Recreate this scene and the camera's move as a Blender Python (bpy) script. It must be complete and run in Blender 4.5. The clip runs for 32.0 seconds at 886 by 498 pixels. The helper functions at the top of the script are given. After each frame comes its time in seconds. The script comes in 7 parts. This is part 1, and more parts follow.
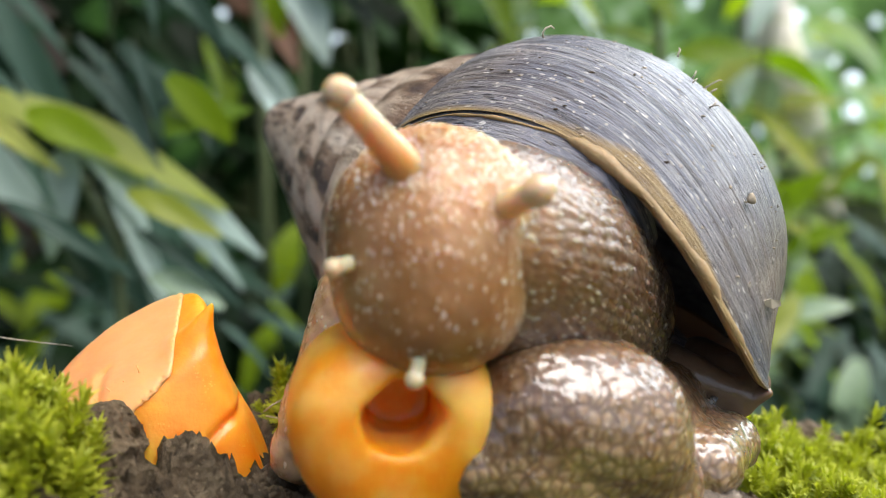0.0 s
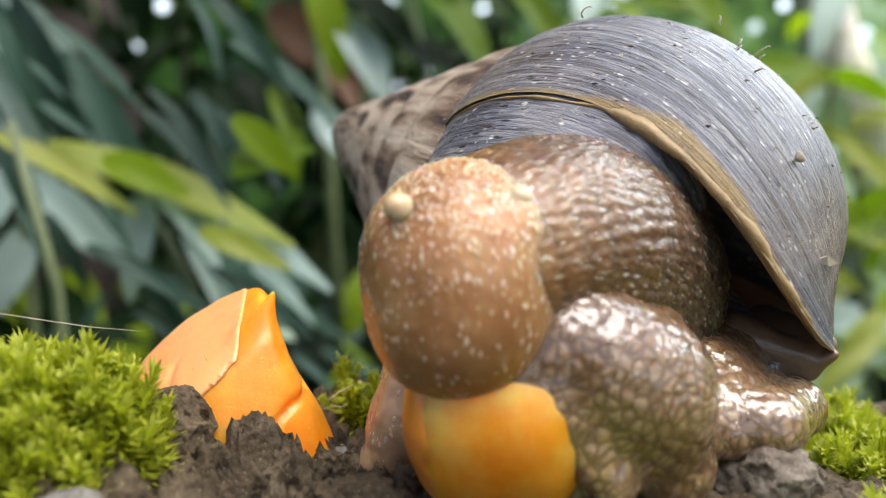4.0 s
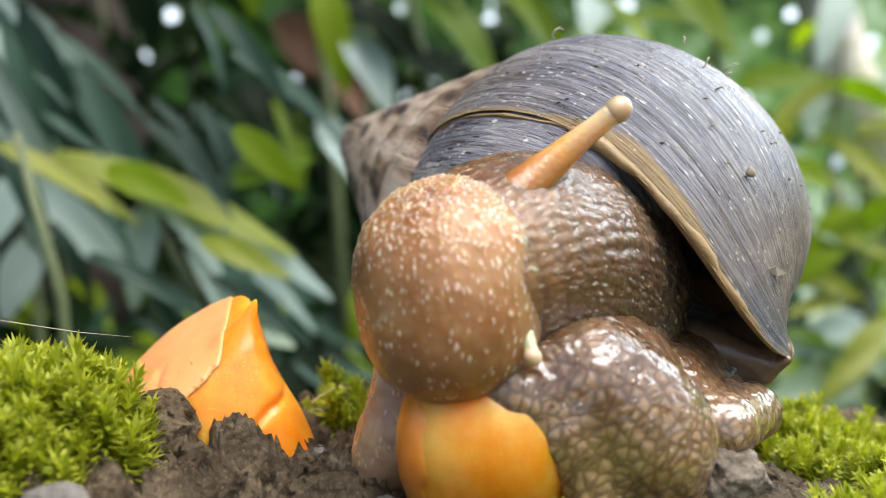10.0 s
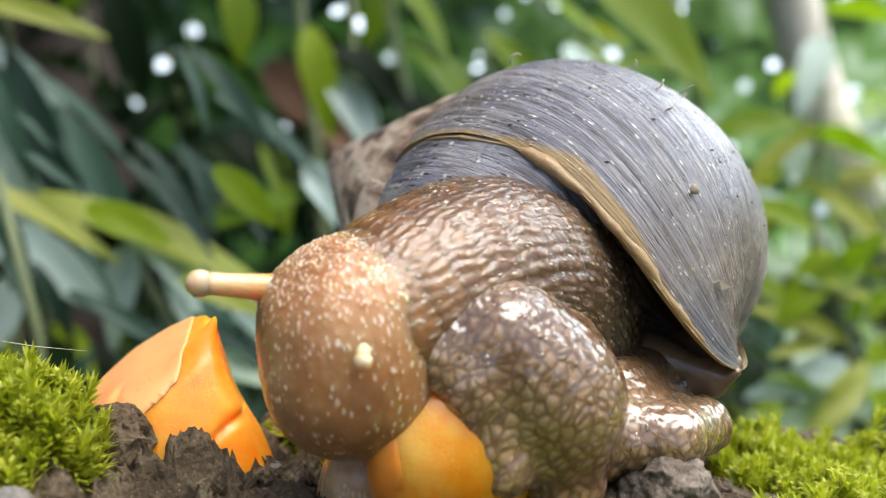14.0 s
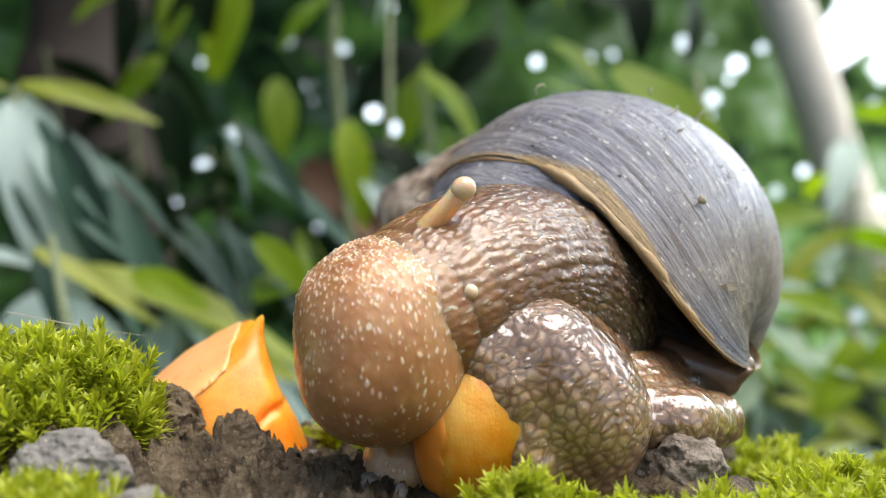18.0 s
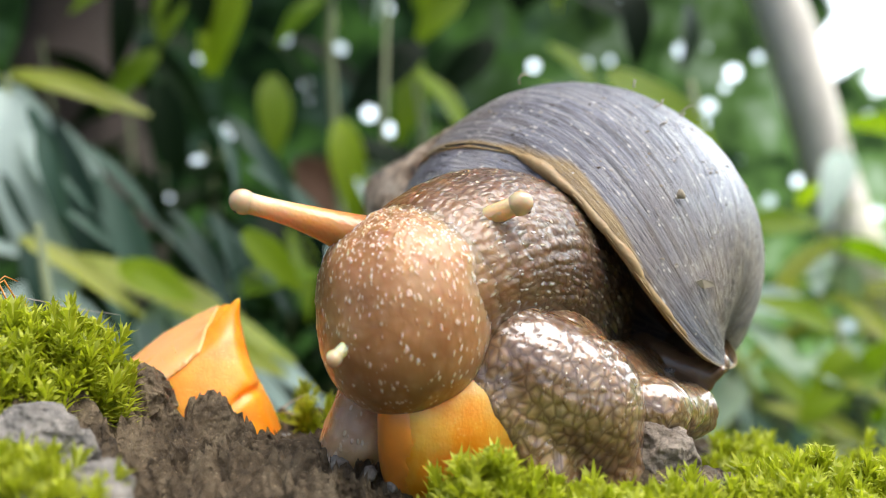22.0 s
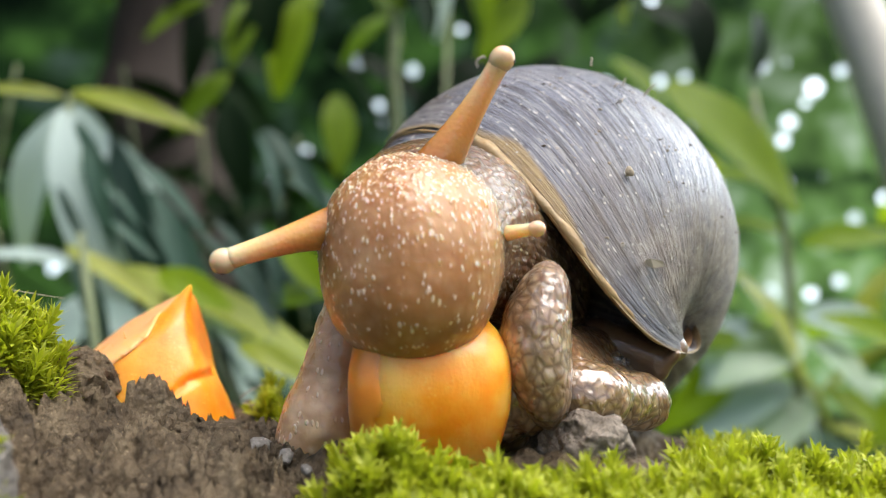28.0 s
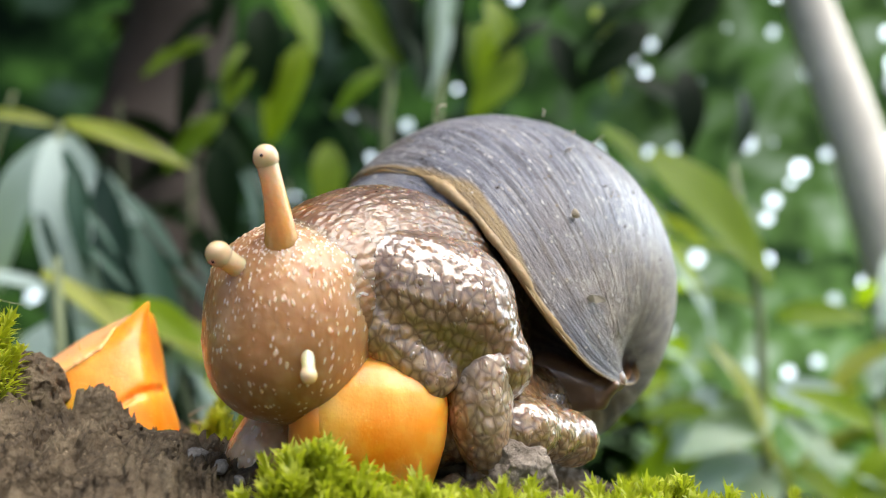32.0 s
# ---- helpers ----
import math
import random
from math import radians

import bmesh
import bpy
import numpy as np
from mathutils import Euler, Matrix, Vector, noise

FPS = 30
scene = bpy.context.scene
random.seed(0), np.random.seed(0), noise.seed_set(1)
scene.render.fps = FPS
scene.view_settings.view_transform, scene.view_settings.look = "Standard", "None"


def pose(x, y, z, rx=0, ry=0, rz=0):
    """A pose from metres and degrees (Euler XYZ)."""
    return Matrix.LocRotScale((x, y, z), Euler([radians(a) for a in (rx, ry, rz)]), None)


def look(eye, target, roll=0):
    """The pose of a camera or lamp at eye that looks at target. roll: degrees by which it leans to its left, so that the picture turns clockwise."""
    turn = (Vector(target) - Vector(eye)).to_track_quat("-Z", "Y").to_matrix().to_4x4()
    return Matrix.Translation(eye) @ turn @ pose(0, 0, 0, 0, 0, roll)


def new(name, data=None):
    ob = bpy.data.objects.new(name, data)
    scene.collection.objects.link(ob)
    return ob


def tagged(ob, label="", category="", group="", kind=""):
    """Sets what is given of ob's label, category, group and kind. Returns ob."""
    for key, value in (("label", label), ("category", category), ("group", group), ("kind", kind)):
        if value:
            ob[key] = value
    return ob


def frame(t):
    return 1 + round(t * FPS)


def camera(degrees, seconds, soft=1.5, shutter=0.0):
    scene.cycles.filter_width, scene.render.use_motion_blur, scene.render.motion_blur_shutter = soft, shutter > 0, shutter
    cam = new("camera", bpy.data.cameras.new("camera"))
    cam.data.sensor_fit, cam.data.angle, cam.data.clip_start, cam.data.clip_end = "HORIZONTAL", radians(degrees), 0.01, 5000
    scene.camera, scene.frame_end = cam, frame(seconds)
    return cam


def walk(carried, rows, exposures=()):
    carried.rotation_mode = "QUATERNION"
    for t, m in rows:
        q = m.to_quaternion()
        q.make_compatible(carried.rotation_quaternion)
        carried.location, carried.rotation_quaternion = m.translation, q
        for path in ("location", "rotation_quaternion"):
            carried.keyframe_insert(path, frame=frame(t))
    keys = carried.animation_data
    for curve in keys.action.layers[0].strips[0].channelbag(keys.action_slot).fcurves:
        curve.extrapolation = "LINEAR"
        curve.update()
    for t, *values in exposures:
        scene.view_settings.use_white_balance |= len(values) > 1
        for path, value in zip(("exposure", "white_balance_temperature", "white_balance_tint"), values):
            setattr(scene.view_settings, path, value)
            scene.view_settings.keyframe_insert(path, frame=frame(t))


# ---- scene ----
cam = camera(54.0, 32.0, 0.65)
cam.data.dof.use_dof = True
cam.data.dof.focus_distance, cam.data.dof.aperture_fstop = 0.104, 17

# seconds; eye in cm; yaw to the left, pitch up and lean in degrees
PATH = [
    (0, -2.786, -9.044, 4.299, -10.65, -10.01, 1.21),
    (0.5, -2.851, -9.043, 4.286, -10.75, -9.79, 0.87),
    (1, -2.728, -8.965, 4.217, -10.26, -10.38, 0.40),
    (1.5, -2.625, -9.010, 4.236, -9.93, -9.81, 0.21),
    (2, -2.710, -9.055, 4.261, -9.91, -9.53, 0.35),
    (2.5, -2.781, -9.198, 4.069, -8.98, -9.71, 0.64),
    (3, -2.283, -9.459, 3.642, -6.24, -7.57, -1.60),
    (3.5, -2.478, -9.408, 3.512, -6.06, -7.02, -2.59),
    (5.5, -2.731, -9.427, 3.835, -5.93, -7.61, -0.92),
    (6, -2.709, -9.541, 3.822, -5.99, -7.53, -1.30),
    (6.5, -2.661, -9.555, 3.847, -5.95, -7.03, -1.36),
    (7, -2.749, -9.716, 3.895, -5.90, -6.40, -1.21),
    (7.5, -2.603, -9.790, 3.771, -5.78, -6.65, -1.71),
    (8, -2.631, -9.832, 3.704, -6.23, -6.58, -1.78),
    (8.5, -2.556, -9.874, 3.652, -5.80, -6.70, -2.23),
    (9, -2.339, -9.858, 3.618, -5.87, -6.57, -2.37),
    (9.5, -2.425, -10.007, 3.559, -5.82, -6.14, -2.08),
    (10, -2.242, -9.984, 3.631, -5.54, -6.53, -2.32),
    (10.5, -2.043, -9.957, 3.578, -5.41, -6.68, -2.53),
    (11, -2.153, -10.130, 3.529, -5.76, -5.98, -1.64),
    (11.5, -2.243, -10.190, 3.422, -5.88, -5.06, -1.73),
    (12, -2.181, -10.242, 3.443, -5.69, -4.90, -1.93),
    (12.5, -2.081, -10.238, 3.427, -6.60, -3.90, -1.99),
    (13, -2.002, -10.217, 3.505, -6.79, -3.84, -1.76),
    (13.5, -2.019, -10.197, 3.522, -7.09, -4.06, -1.67),
    (14, -1.855, -10.283, 3.238, -6.36, -3.40, -2.29),
    (14.5, -1.965, -10.664, 2.958, -4.62, -2.37, -1.90),
    (16.5, -1.755, -11.118, 1.829, -5.47, 3.22, -1.16),
    (17, -1.734, -11.140, 1.862, -5.06, 3.28, -1.49),
    (17.5, -1.880, -11.264, 1.916, -4.51, 3.50, -1.74),
    (18, -1.997, -11.287, 1.900, -4.55, 3.47, -1.48),
    (18.5, -1.633, -11.166, 1.924, -4.23, 3.18, -2.09),
    (19, -1.506, -11.087, 2.051, -5.20, 3.27, -1.74),
    (19.5, -1.499, -11.057, 1.974, -5.05, 2.87, -1.59),
    (20, -1.496, -11.111, 1.967, -5.13, 3.14, -1.33),
    (20.5, -1.396, -11.064, 1.875, -4.84, 3.19, -1.29),
    (21, -1.607, -11.173, 1.867, -4.54, 3.62, -0.89),
    (21.5, -1.840, -11.268, 1.752, -4.78, 3.53, -0.39),
    (22, -1.775, -11.265, 1.673, -4.96, 3.63, -0.29),
    (22.5, -1.969, -11.363, 1.652, -4.28, 3.50, -0.15),
    (23, -1.867, -11.362, 1.573, -3.38, 3.24, -0.83),
    (23.5, -1.990, -11.457, 1.601, -2.96, 3.07, -0.96),
    (24, -1.926, -11.475, 1.564, -2.85, 3.23, -0.95),
    (24.5, -2.066, -11.533, 1.623, -2.65, 3.16, -0.65),
    (26.5, -2.003, -11.739, 1.542, -2.22, 3.67, -0.74),
    (27, -0.308, -11.026, 1.411, 0.26, 5.78, -2.13),
    (27.5, 0.139, -10.891, 1.236, 0.09, 4.65, -0.32),
    (28, 0.000, -11.000, 1.200, 0.02, 5.01, 0.03),
    (28.5, -0.311, -11.202, 1.185, -0.01, 5.52, 0.84),
    (29, -0.247, -11.216, 1.164, -0.28, 5.93, 0.94),
    (29.5, -0.338, -11.385, 1.194, -0.28, 7.03, 1.25),
    (30, -0.329, -11.509, 1.054, -0.75, 7.96, 2.13),
    (30.5, 0.185, -11.398, 0.900, -0.70, 8.49, 2.63),
    (31, 0.409, -11.301, 0.832, -0.59, 8.42, 2.51),
    (31.5, 0.394, -11.340, 0.846, -0.66, 8.67, 2.92),
    (32, 0.490, -11.496, 0.861, -0.85, 8.73, 3.64),
]

def view(x, y, z, yaw, pitch, lean):
    """The camera's pose from an eye in cm and angles in degrees."""
    return pose(x / 100, y / 100, z / 100) @ pose(0, 0, 0, 0, 0, yaw) @ pose(0, 0, 0, 90 + pitch) @ pose(0, 0, 0, 0, 0, lean)

walk(cam, [(t, view(*row)) for t, *row in PATH], exposures=((0, 0.80), (14, 0.86), (20, 0.92), (32, 0.97)))

# ---- world and light ----
world = bpy.data.worlds.new("sky")
scene.world = world
world.use_nodes = True
wt = world.node_tree
sky = wt.nodes.new("ShaderNodeTexSky")
sky.sky_type, sky.sun_disc, sky.dust_density = "NISHITA", False, 4.0
sky.sun_elevation, sky.sun_rotation = radians(69), radians(129)
wt.nodes["Background"].inputs["Strength"].default_value = 0.12
wt.links.new(sky.outputs["Color"], wt.nodes["Background"].inputs["Color"])
sun_data = bpy.data.lights.new("sun", "SUN")
sun_data.energy, sun_data.angle, sun_data.color = 2.85, radians(56), (1.0, 0.98, 0.965)
sun = new("sun", sun_data)
sun.matrix_world = look((0.30, -0.24, 1.0), (0, 0, 0))

# ---- node helpers ----
CM = 0.01


def material(name):
    m = bpy.data.materials.new(name)
    m.use_nodes = True
    m.node_tree.nodes.clear()
    return m


def node(m, kind, ins=None, **attrs):
    n = m.node_tree.nodes.new("ShaderNode" + kind)
    for k, value in attrs.items():
        setattr(n, k, value)
    for k, value in (ins or {}).items():
        if hasattr(value, "links"):
            m.node_tree.links.new(value, n.inputs[k])
        else:
            n.inputs[k].default_value = value
    return n


def ramp(m, fac, stops):
    n = node(m, "ValToRGB", {"Fac": fac})
    els = n.color_ramp.elements
    while len(els) < len(stops):
        els.new(0.5)
    for e, (p, c) in zip(els, stops):
        e.position, e.color = p, (*c, 1) if len(c) == 3 else c
    return n.outputs["Color"]


def grey(m, fac, lo, hi, a=0.0, b=1.0):
    return node(m, "MapRange", {"Value": fac, "From Min": lo, "From Max": hi, "To Min": a, "To Max": b}).outputs[0]


def mix(m, fac, a, b, blend="MIX"):
    n = node(m, "MixRGB", {"Fac": fac, "Color1": a, "Color2": b}, blend_type=blend)
    return n.outputs[0]


def noise_tex(m, co, scale, detail=4.0, rough=0.55, dist=0.0):
    return node(m, "TexNoise", {"Vector": co, "Scale": scale, "Detail": detail, "Roughness": rough, "Distortion": dist}).outputs["Fac"]


def obj_co(m):
    return node(m, "TexCoord").outputs["Object"]


def stretch(m, co, sx, sy, sz):
    return node(m, "Mapping", {"Vector": co, "Scale": (sx, sy, sz)}).outputs[0]


def finish(m, ins, bumps=()):
    """Principled surface with a chain of (height, strength, distance) bumps."""
    p = node(m, "BsdfPrincipled", ins)
    last = None
    for height, strength, dist in bumps:
        b = node(m, "Bump", {"Height": height, "Strength": strength, "Distance": dist})
        if last:
            m.node_tree.links.new(last, b.inputs["Normal"])
        last = b.outputs["Normal"]
    if last:
        m.node_tree.links.new(last, p.inputs["Normal"])
    out = node(m, "OutputMaterial")
    m.node_tree.links.new(p.outputs[0], out.inputs["Surface"])
    return m


def rgb(*c):
    return (*c, 1.0)


# ---- materials ----
def skin(name, dark, mid, light, cell, sss, wrinkle, netted, gloss=0.16, wet=0.3, pebble=0.2, flecks=0.5, film_size=900.0, film_ior=1.5, net_size=0.55, glow=0.005):
    m = material(name)
    co = obj_co(m)
    warp = node(m, "TexNoise", {"Vector": co, "Scale": 180.0, "Detail": 2.0}).outputs["Color"]
    co2 = mix(m, 0.0022, co, warp, "ADD")
    cell_co = stretch(m, co2, 1.0, 1.0, 0.75)
    vor = node(m, "TexVoronoi", {"Vector": cell_co, "Scale": cell * net_size, "Randomness": 1.0}, feature="SMOOTH_F1").outputs["Distance"]
    edge = node(m, "TexVoronoi", {"Vector": cell_co, "Scale": cell * net_size}, feature="DISTANCE_TO_EDGE").outputs["Distance"]
    big = noise_tex(m, co, 70.0, 3.0)
    col = ramp(m, big, [(0.3, dark), (0.52, mid), (0.72, light)])
    # bare pale edge of the foot
    edge_tan = node(m, "Attribute", attribute_name="margin").outputs["Fac"]
    col = mix(m, grey(m, edge_tan, 0.0, 1.0, 0.0, 0.8), col, rgb(0.42, 0.275, 0.15))
    spots = grey(m, vor, 0.05, 0.42, 1.0, 0.0)
    col = mix(m, node(m, "Math", {0: spots, 1: 0.35}, operation="MULTIPLY").outputs[0], col, rgb(*light))
    # grains tinted pale: tubercle colour and wet highlights put together
    grain = node(m, "Attribute", attribute_name="grain").outputs["Fac"]
    col = mix(m, grey(m, grain, 0.3, 0.65, 0.0, 0.7), col, rgb(0.88, 0.77, 0.62))
    groove = grey(m, edge, 0.02, 0.24, netted, 0.0)
    col = mix(m, groove, col, rgb(*dark))
    # fine pale flecks, longer than wide, partly painted wet glints
    dots = node(m, "TexVoronoi", {"Vector": stretch(m, co2, 1.0, 1.0, 0.5), "Scale": 1500.0}, feature="F1")
    chance = node(m, "SeparateXYZ", {"Vector": dots.outputs["Color"]}).outputs["X"]
    thick = grey(m, noise_tex(m, co, 160.0, 2.0), 0.35, 0.65, 0.85, 0.45)
    chosen = node(m, "Math", {0: chance, 1: thick}, operation="GREATER_THAN").outputs[0]
    fleck = node(m, "Math", {0: grey(m, dots.outputs["Distance"], 0.36, 0.2), 1: chosen}, operation="MULTIPLY").outputs[0]
    col = mix(m, node(m, "Math", {0: fleck, 1: flecks}, operation="MULTIPLY").outputs[0], col, rgb(0.86, 0.74, 0.58))
    fold = node(m, "TexWave", {"Vector": co2, "Scale": 190.0, "Distortion": 5.0, "Detail": 2.0, "Detail Scale": 1.5}, bands_direction="Z").outputs["Fac"]
    rough = grey(m, noise_tex(m, co, 500.0, 2.0), 0.3, 0.7, gloss, gloss + 0.16)
    ripple = noise_tex(m, co, film_size, 2.0, 0.5)
    film = node(m, "Bump", {"Height": ripple, "Strength": 0.8, "Distance": 0.42 / film_size}).outputs["Normal"]
    film = node(m, "Bump", {"Height": fleck, "Strength": 0.3, "Distance": 0.0004, "Normal": film}).outputs["Normal"]
    return finish(m, {"Base Color": col, "Roughness": rough, "Subsurface Weight": sss, "Subsurface Radius": (1.0, 0.48, 0.17), "Subsurface Scale": glow,
                      "Coat Weight": wet, "Coat Roughness": 0.04, "Coat IOR": film_ior, "Coat Normal": film, "Specular IOR Level": 0.25},
                  [(vor, pebble, -0.0004), (edge, pebble, 0.0005), (fleck, 0.5, 0.0004), (fold, wrinkle, 0.0005), (noise_tex(m, co, 2200.0, 2.0), 0.12, 0.0001)])


M_HEAD = skin("head_skin", (0.185, 0.08, 0.026), (0.38, 0.188, 0.071), (0.51, 0.305, 0.15), 1300.0, 0.9, 0.04, 0.08, 0.30, 0.55, 0.15, 0.6, 900.0, 1.5, 0.55, 0.008)
M_NECK = skin("neck_skin", (0.05, 0.03, 0.018), (0.14, 0.09, 0.056), (0.28, 0.205, 0.14), 1000.0, 0.35, 0.12, 0.5, 0.25, 0.6, 0.25, 0.1, 600.0, 1.5, 1.1)


def between(a, b, s):
    return tuple(p * (1 - s) + q * s for p, q in zip(a, b))


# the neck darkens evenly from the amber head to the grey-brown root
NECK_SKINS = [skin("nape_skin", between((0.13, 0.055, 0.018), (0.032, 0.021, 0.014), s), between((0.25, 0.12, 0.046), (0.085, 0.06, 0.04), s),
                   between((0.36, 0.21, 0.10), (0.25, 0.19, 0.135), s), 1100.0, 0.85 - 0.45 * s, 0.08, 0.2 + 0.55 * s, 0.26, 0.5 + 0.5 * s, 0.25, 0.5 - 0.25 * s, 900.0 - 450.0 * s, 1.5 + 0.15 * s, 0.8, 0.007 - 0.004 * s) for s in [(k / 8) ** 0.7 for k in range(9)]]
M_FOOT = skin("foot_skin", (0.085, 0.044, 0.019), (0.225, 0.132, 0.068), (0.38, 0.265, 0.155), 1000.0, 0.5, 0.06, 0.72, 0.22, 1.0, 0.45, 0.05, 300.0, 1.75, 0.85, 0.003)
M_FOLD = skin("foot_fold_skin", (0.11, 0.064, 0.034), (0.29, 0.19, 0.112), (0.48, 0.365, 0.245), 1000.0, 0.5, 0.06, 0.7, 0.24, 0.9, 0.4, 0.1, 400.0, 1.65, 0.8, 0.004)
M_SOLE = skin("sole_skin", (0.27, 0.145, 0.068), (0.44, 0.275, 0.15), (0.56, 0.39, 0.245), 900.0, 0.65, 0.06, 0.2, 0.2, 0.7, 0.2, 0.4)


def stalk_skin(name):
    m = material(name)
    co = obj_co(m)
    z = node(m, "SeparateXYZ", {"Vector": co}).outputs["Z"]
    col = ramp(m, grey(m, z, -0.013, 0.0, 0.0, 1.0), [(0.0, (0.36, 0.14, 0.034)), (0.45, (0.60, 0.34, 0.11)), (0.9, (0.70, 0.54, 0.32))])
    vor = node(m, "TexVoronoi", {"Vector": co, "Scale": 2000.0}, feature="SMOOTH_F1").outputs["Distance"]
    return finish(m, {"Base Color": col, "Roughness": 0.22, "Subsurface Weight": 0.9, "Subsurface Radius": (1.0, 0.5, 0.2), "Subsurface Scale": 0.005,
                      "Coat Weight": 0.3, "Coat Roughness": 0.1}, [(vor, 0.25, -0.0003)])


M_STALK = stalk_skin("stalk_skin")


def plain(name, col, rough, sss=0.0, coat=0.0, bump=0.0, scale=900.0, dark=0.7, metallic=0.0):
    m = material(name)
    co = obj_co(m)
    n = noise_tex(m, co, scale, 4.0)
    n2 = noise_tex(m, co, scale * 0.12, 3.0)
    c = mix(m, n, rgb(*[v * dark for v in col]), rgb(*col))
    c = mix(m, grey(m, n2, 0.35, 0.7, 0.0, 0.5), c, rgb(*[min(1, v * 1.25) for v in col]))
    return finish(m, {"Base Color": c, "Roughness": rough, "Subsurface Weight": sss, "Subsurface Radius": (1.0, 0.4, 0.15), "Subsurface Scale": 0.003,
                      "Coat Weight": coat, "Coat Roughness": 0.08, "Metallic": metallic}, [(n, bump, 0.0004)])


M_BULB = plain("eye_bulb", (0.64, 0.50, 0.30), 0.18, 0.6, 0.5, 0.05)
M_PUPIL = plain("eye_dot", (0.05, 0.035, 0.03), 0.2)


def shell_material():
    m = material("shell_surface")
    at = node(m, "Attribute", attribute_name="growth").outputs["Vector"]
    sep = node(m, "SeparateXYZ", {"Vector": at})
    back, around = sep.outputs["X"], sep.outputs["Y"]
    co = obj_co(m)
    lines = noise_tex(m, stretch(m, at, 34.0, 1.3, 1.3), 1.0, 6.0, 0.72)
    lines2 = noise_tex(m, stretch(m, at, 14.0, 3.0, 3.0), 1.0, 3.0)
    cloud = noise_tex(m, co, 75.0, 4.0)
    base = ramp(m, cloud, [(0.25, (0.125, 0.132, 0.172)), (0.5, (0.21, 0.218, 0.262)), (0.75, (0.30, 0.292, 0.30))])
    worn = noise_tex(m, stretch(m, at, 2.0, 1.6, 1.6), 1.0, 3.0)
    lined = grey(m, worn, 0.3, 0.6, 0.55, 1.0)
    base = mix(m, node(m, "Math", {0: grey(m, lines, 0.51, 0.60), 1: lined}, operation="MULTIPLY").outputs[0], base, rgb(0.05, 0.04, 0.04))
    base = mix(m, grey(m, lines, 0.47, 0.39, 0.0, 0.8), base, rgb(0.46, 0.435, 0.41))
    wash = noise_tex(m, stretch(m, at, 1.2, 1.0, 1.0), 1.0, 3.0)
    base = mix(m, grey(m, wash, 0.50, 0.68, 0.0, 0.45), base, rgb(0.24, 0.175, 0.115))
    chips = node(m, "TexVoronoi", {"Vector": stretch(m, at, 26.0, 9.0, 9.0), "Scale": 1.0}, feature="F1")
    keep = node(m, "SeparateXYZ", {"Vector": chips.outputs["Color"]})
    fleck = node(m, "Math", {0: grey(m, chips.outputs["Distance"], 0.24, 0.14), 1: grey(m, keep.outputs["X"], 0.5, 0.6)}, operation="MULTIPLY").outputs[0]
    base = mix(m, fleck, base, rgb(0.68, 0.65, 0.60))
    scratch = node(m, "TexVoronoi", {"Vector": stretch(m, at, 60.0, 7.0, 7.0), "Scale": 1.0}, feature="F1")
    keep2 = node(m, "SeparateXYZ", {"Vector": scratch.outputs["Color"]})
    mark = node(m, "Math", {0: grey(m, scratch.outputs["Distance"], 0.30, 0.18), 1: grey(m, keep2.outputs["Y"], 0.45, 0.55)}, operation="MULTIPLY").outputs[0]
    base = mix(m, mark, base, rgb(0.05, 0.04, 0.04))
    streak = noise_tex(m, stretch(m, at, 24.0, 0.6, 0.6), 1.0, 2.0, 0.5)
    cut = noise_tex(m, stretch(m, at, 40.0, 2.2, 2.2), 1.0, 2.0, 0.5)
    near = node(m, "Math", {0: node(m, "Math", {0: streak, 1: 0.5}, operation="SUBTRACT").outputs[0]}, operation="ABSOLUTE").outputs[0]
    near2 = node(m, "Math", {0: node(m, "Math", {0: cut, 1: 0.46}, operation="SUBTRACT").outputs[0]}, operation="ABSOLUTE").outputs[0]
    base = mix(m, grey(m, near, 0.016, 0.006, 0.0, 0.6), base, rgb(0.05, 0.04, 0.04))
    base = mix(m, grey(m, near2, 0.016, 0.006, 0.0, 0.4), base, rgb(0.52, 0.49, 0.45))
    # tan, crusted base of the whorl
    crust = noise_tex(m, co, 420.0, 6.0, 0.7)
    low = node(m, "Math", {0: grey(m, sep.outputs["Z"], -1.14, -1.28), 1: grey(m, back, 0.15, 0.6)}, operation="MULTIPLY").outputs[0]
    base = mix(m, node(m, "Math", {0: low, 1: 0.65}, operation="MULTIPLY").outputs[0], base, ramp(m, crust, [(0.35, (0.12, 0.08, 0.05)), (0.5, (0.30, 0.215, 0.135)), (0.65, (0.50, 0.40, 0.28))]))
    # older whorls: pale with dark flames
    flame = noise_tex(m, stretch(m, at, 5.0, 1.0, 1.0), 1.0, 3.0)
    old = ramp(m, flame, [(0.36, (0.055, 0.035, 0.03)), (0.45, (0.25, 0.16, 0.10)), (0.55, (0.60, 0.48, 0.36)), (0.75, (0.72, 0.63, 0.52))])
    base = mix(m, grey(m, back, 2.6, 4.2), base, old)
    # horn-coloured margin of new growth along the lip
    bulge = node(m, "Math", {0: grey(m, sep.outputs["Z"], -0.15, -0.65), 1: grey(m, sep.outputs["Z"], -1.28, -0.95)}, operation="MULTIPLY").outputs[0]
    rim = node(m, "Math", {0: lines2, 1: grey(m, bulge, 0.0, 1.0, 0.03, 0.14)}, operation="MULTIPLY").outputs[0]
    wide = node(m, "Math", {0: grey(m, bulge, 0.0, 1.0, 0.006, 0.08), 1: rim}, operation="ADD").outputs[0]
    margin = grey(m, node(m, "Math", {0: back, 1: wide}, operation="SUBTRACT").outputs[0], -0.02, 0.03, 1.0, 0.0)
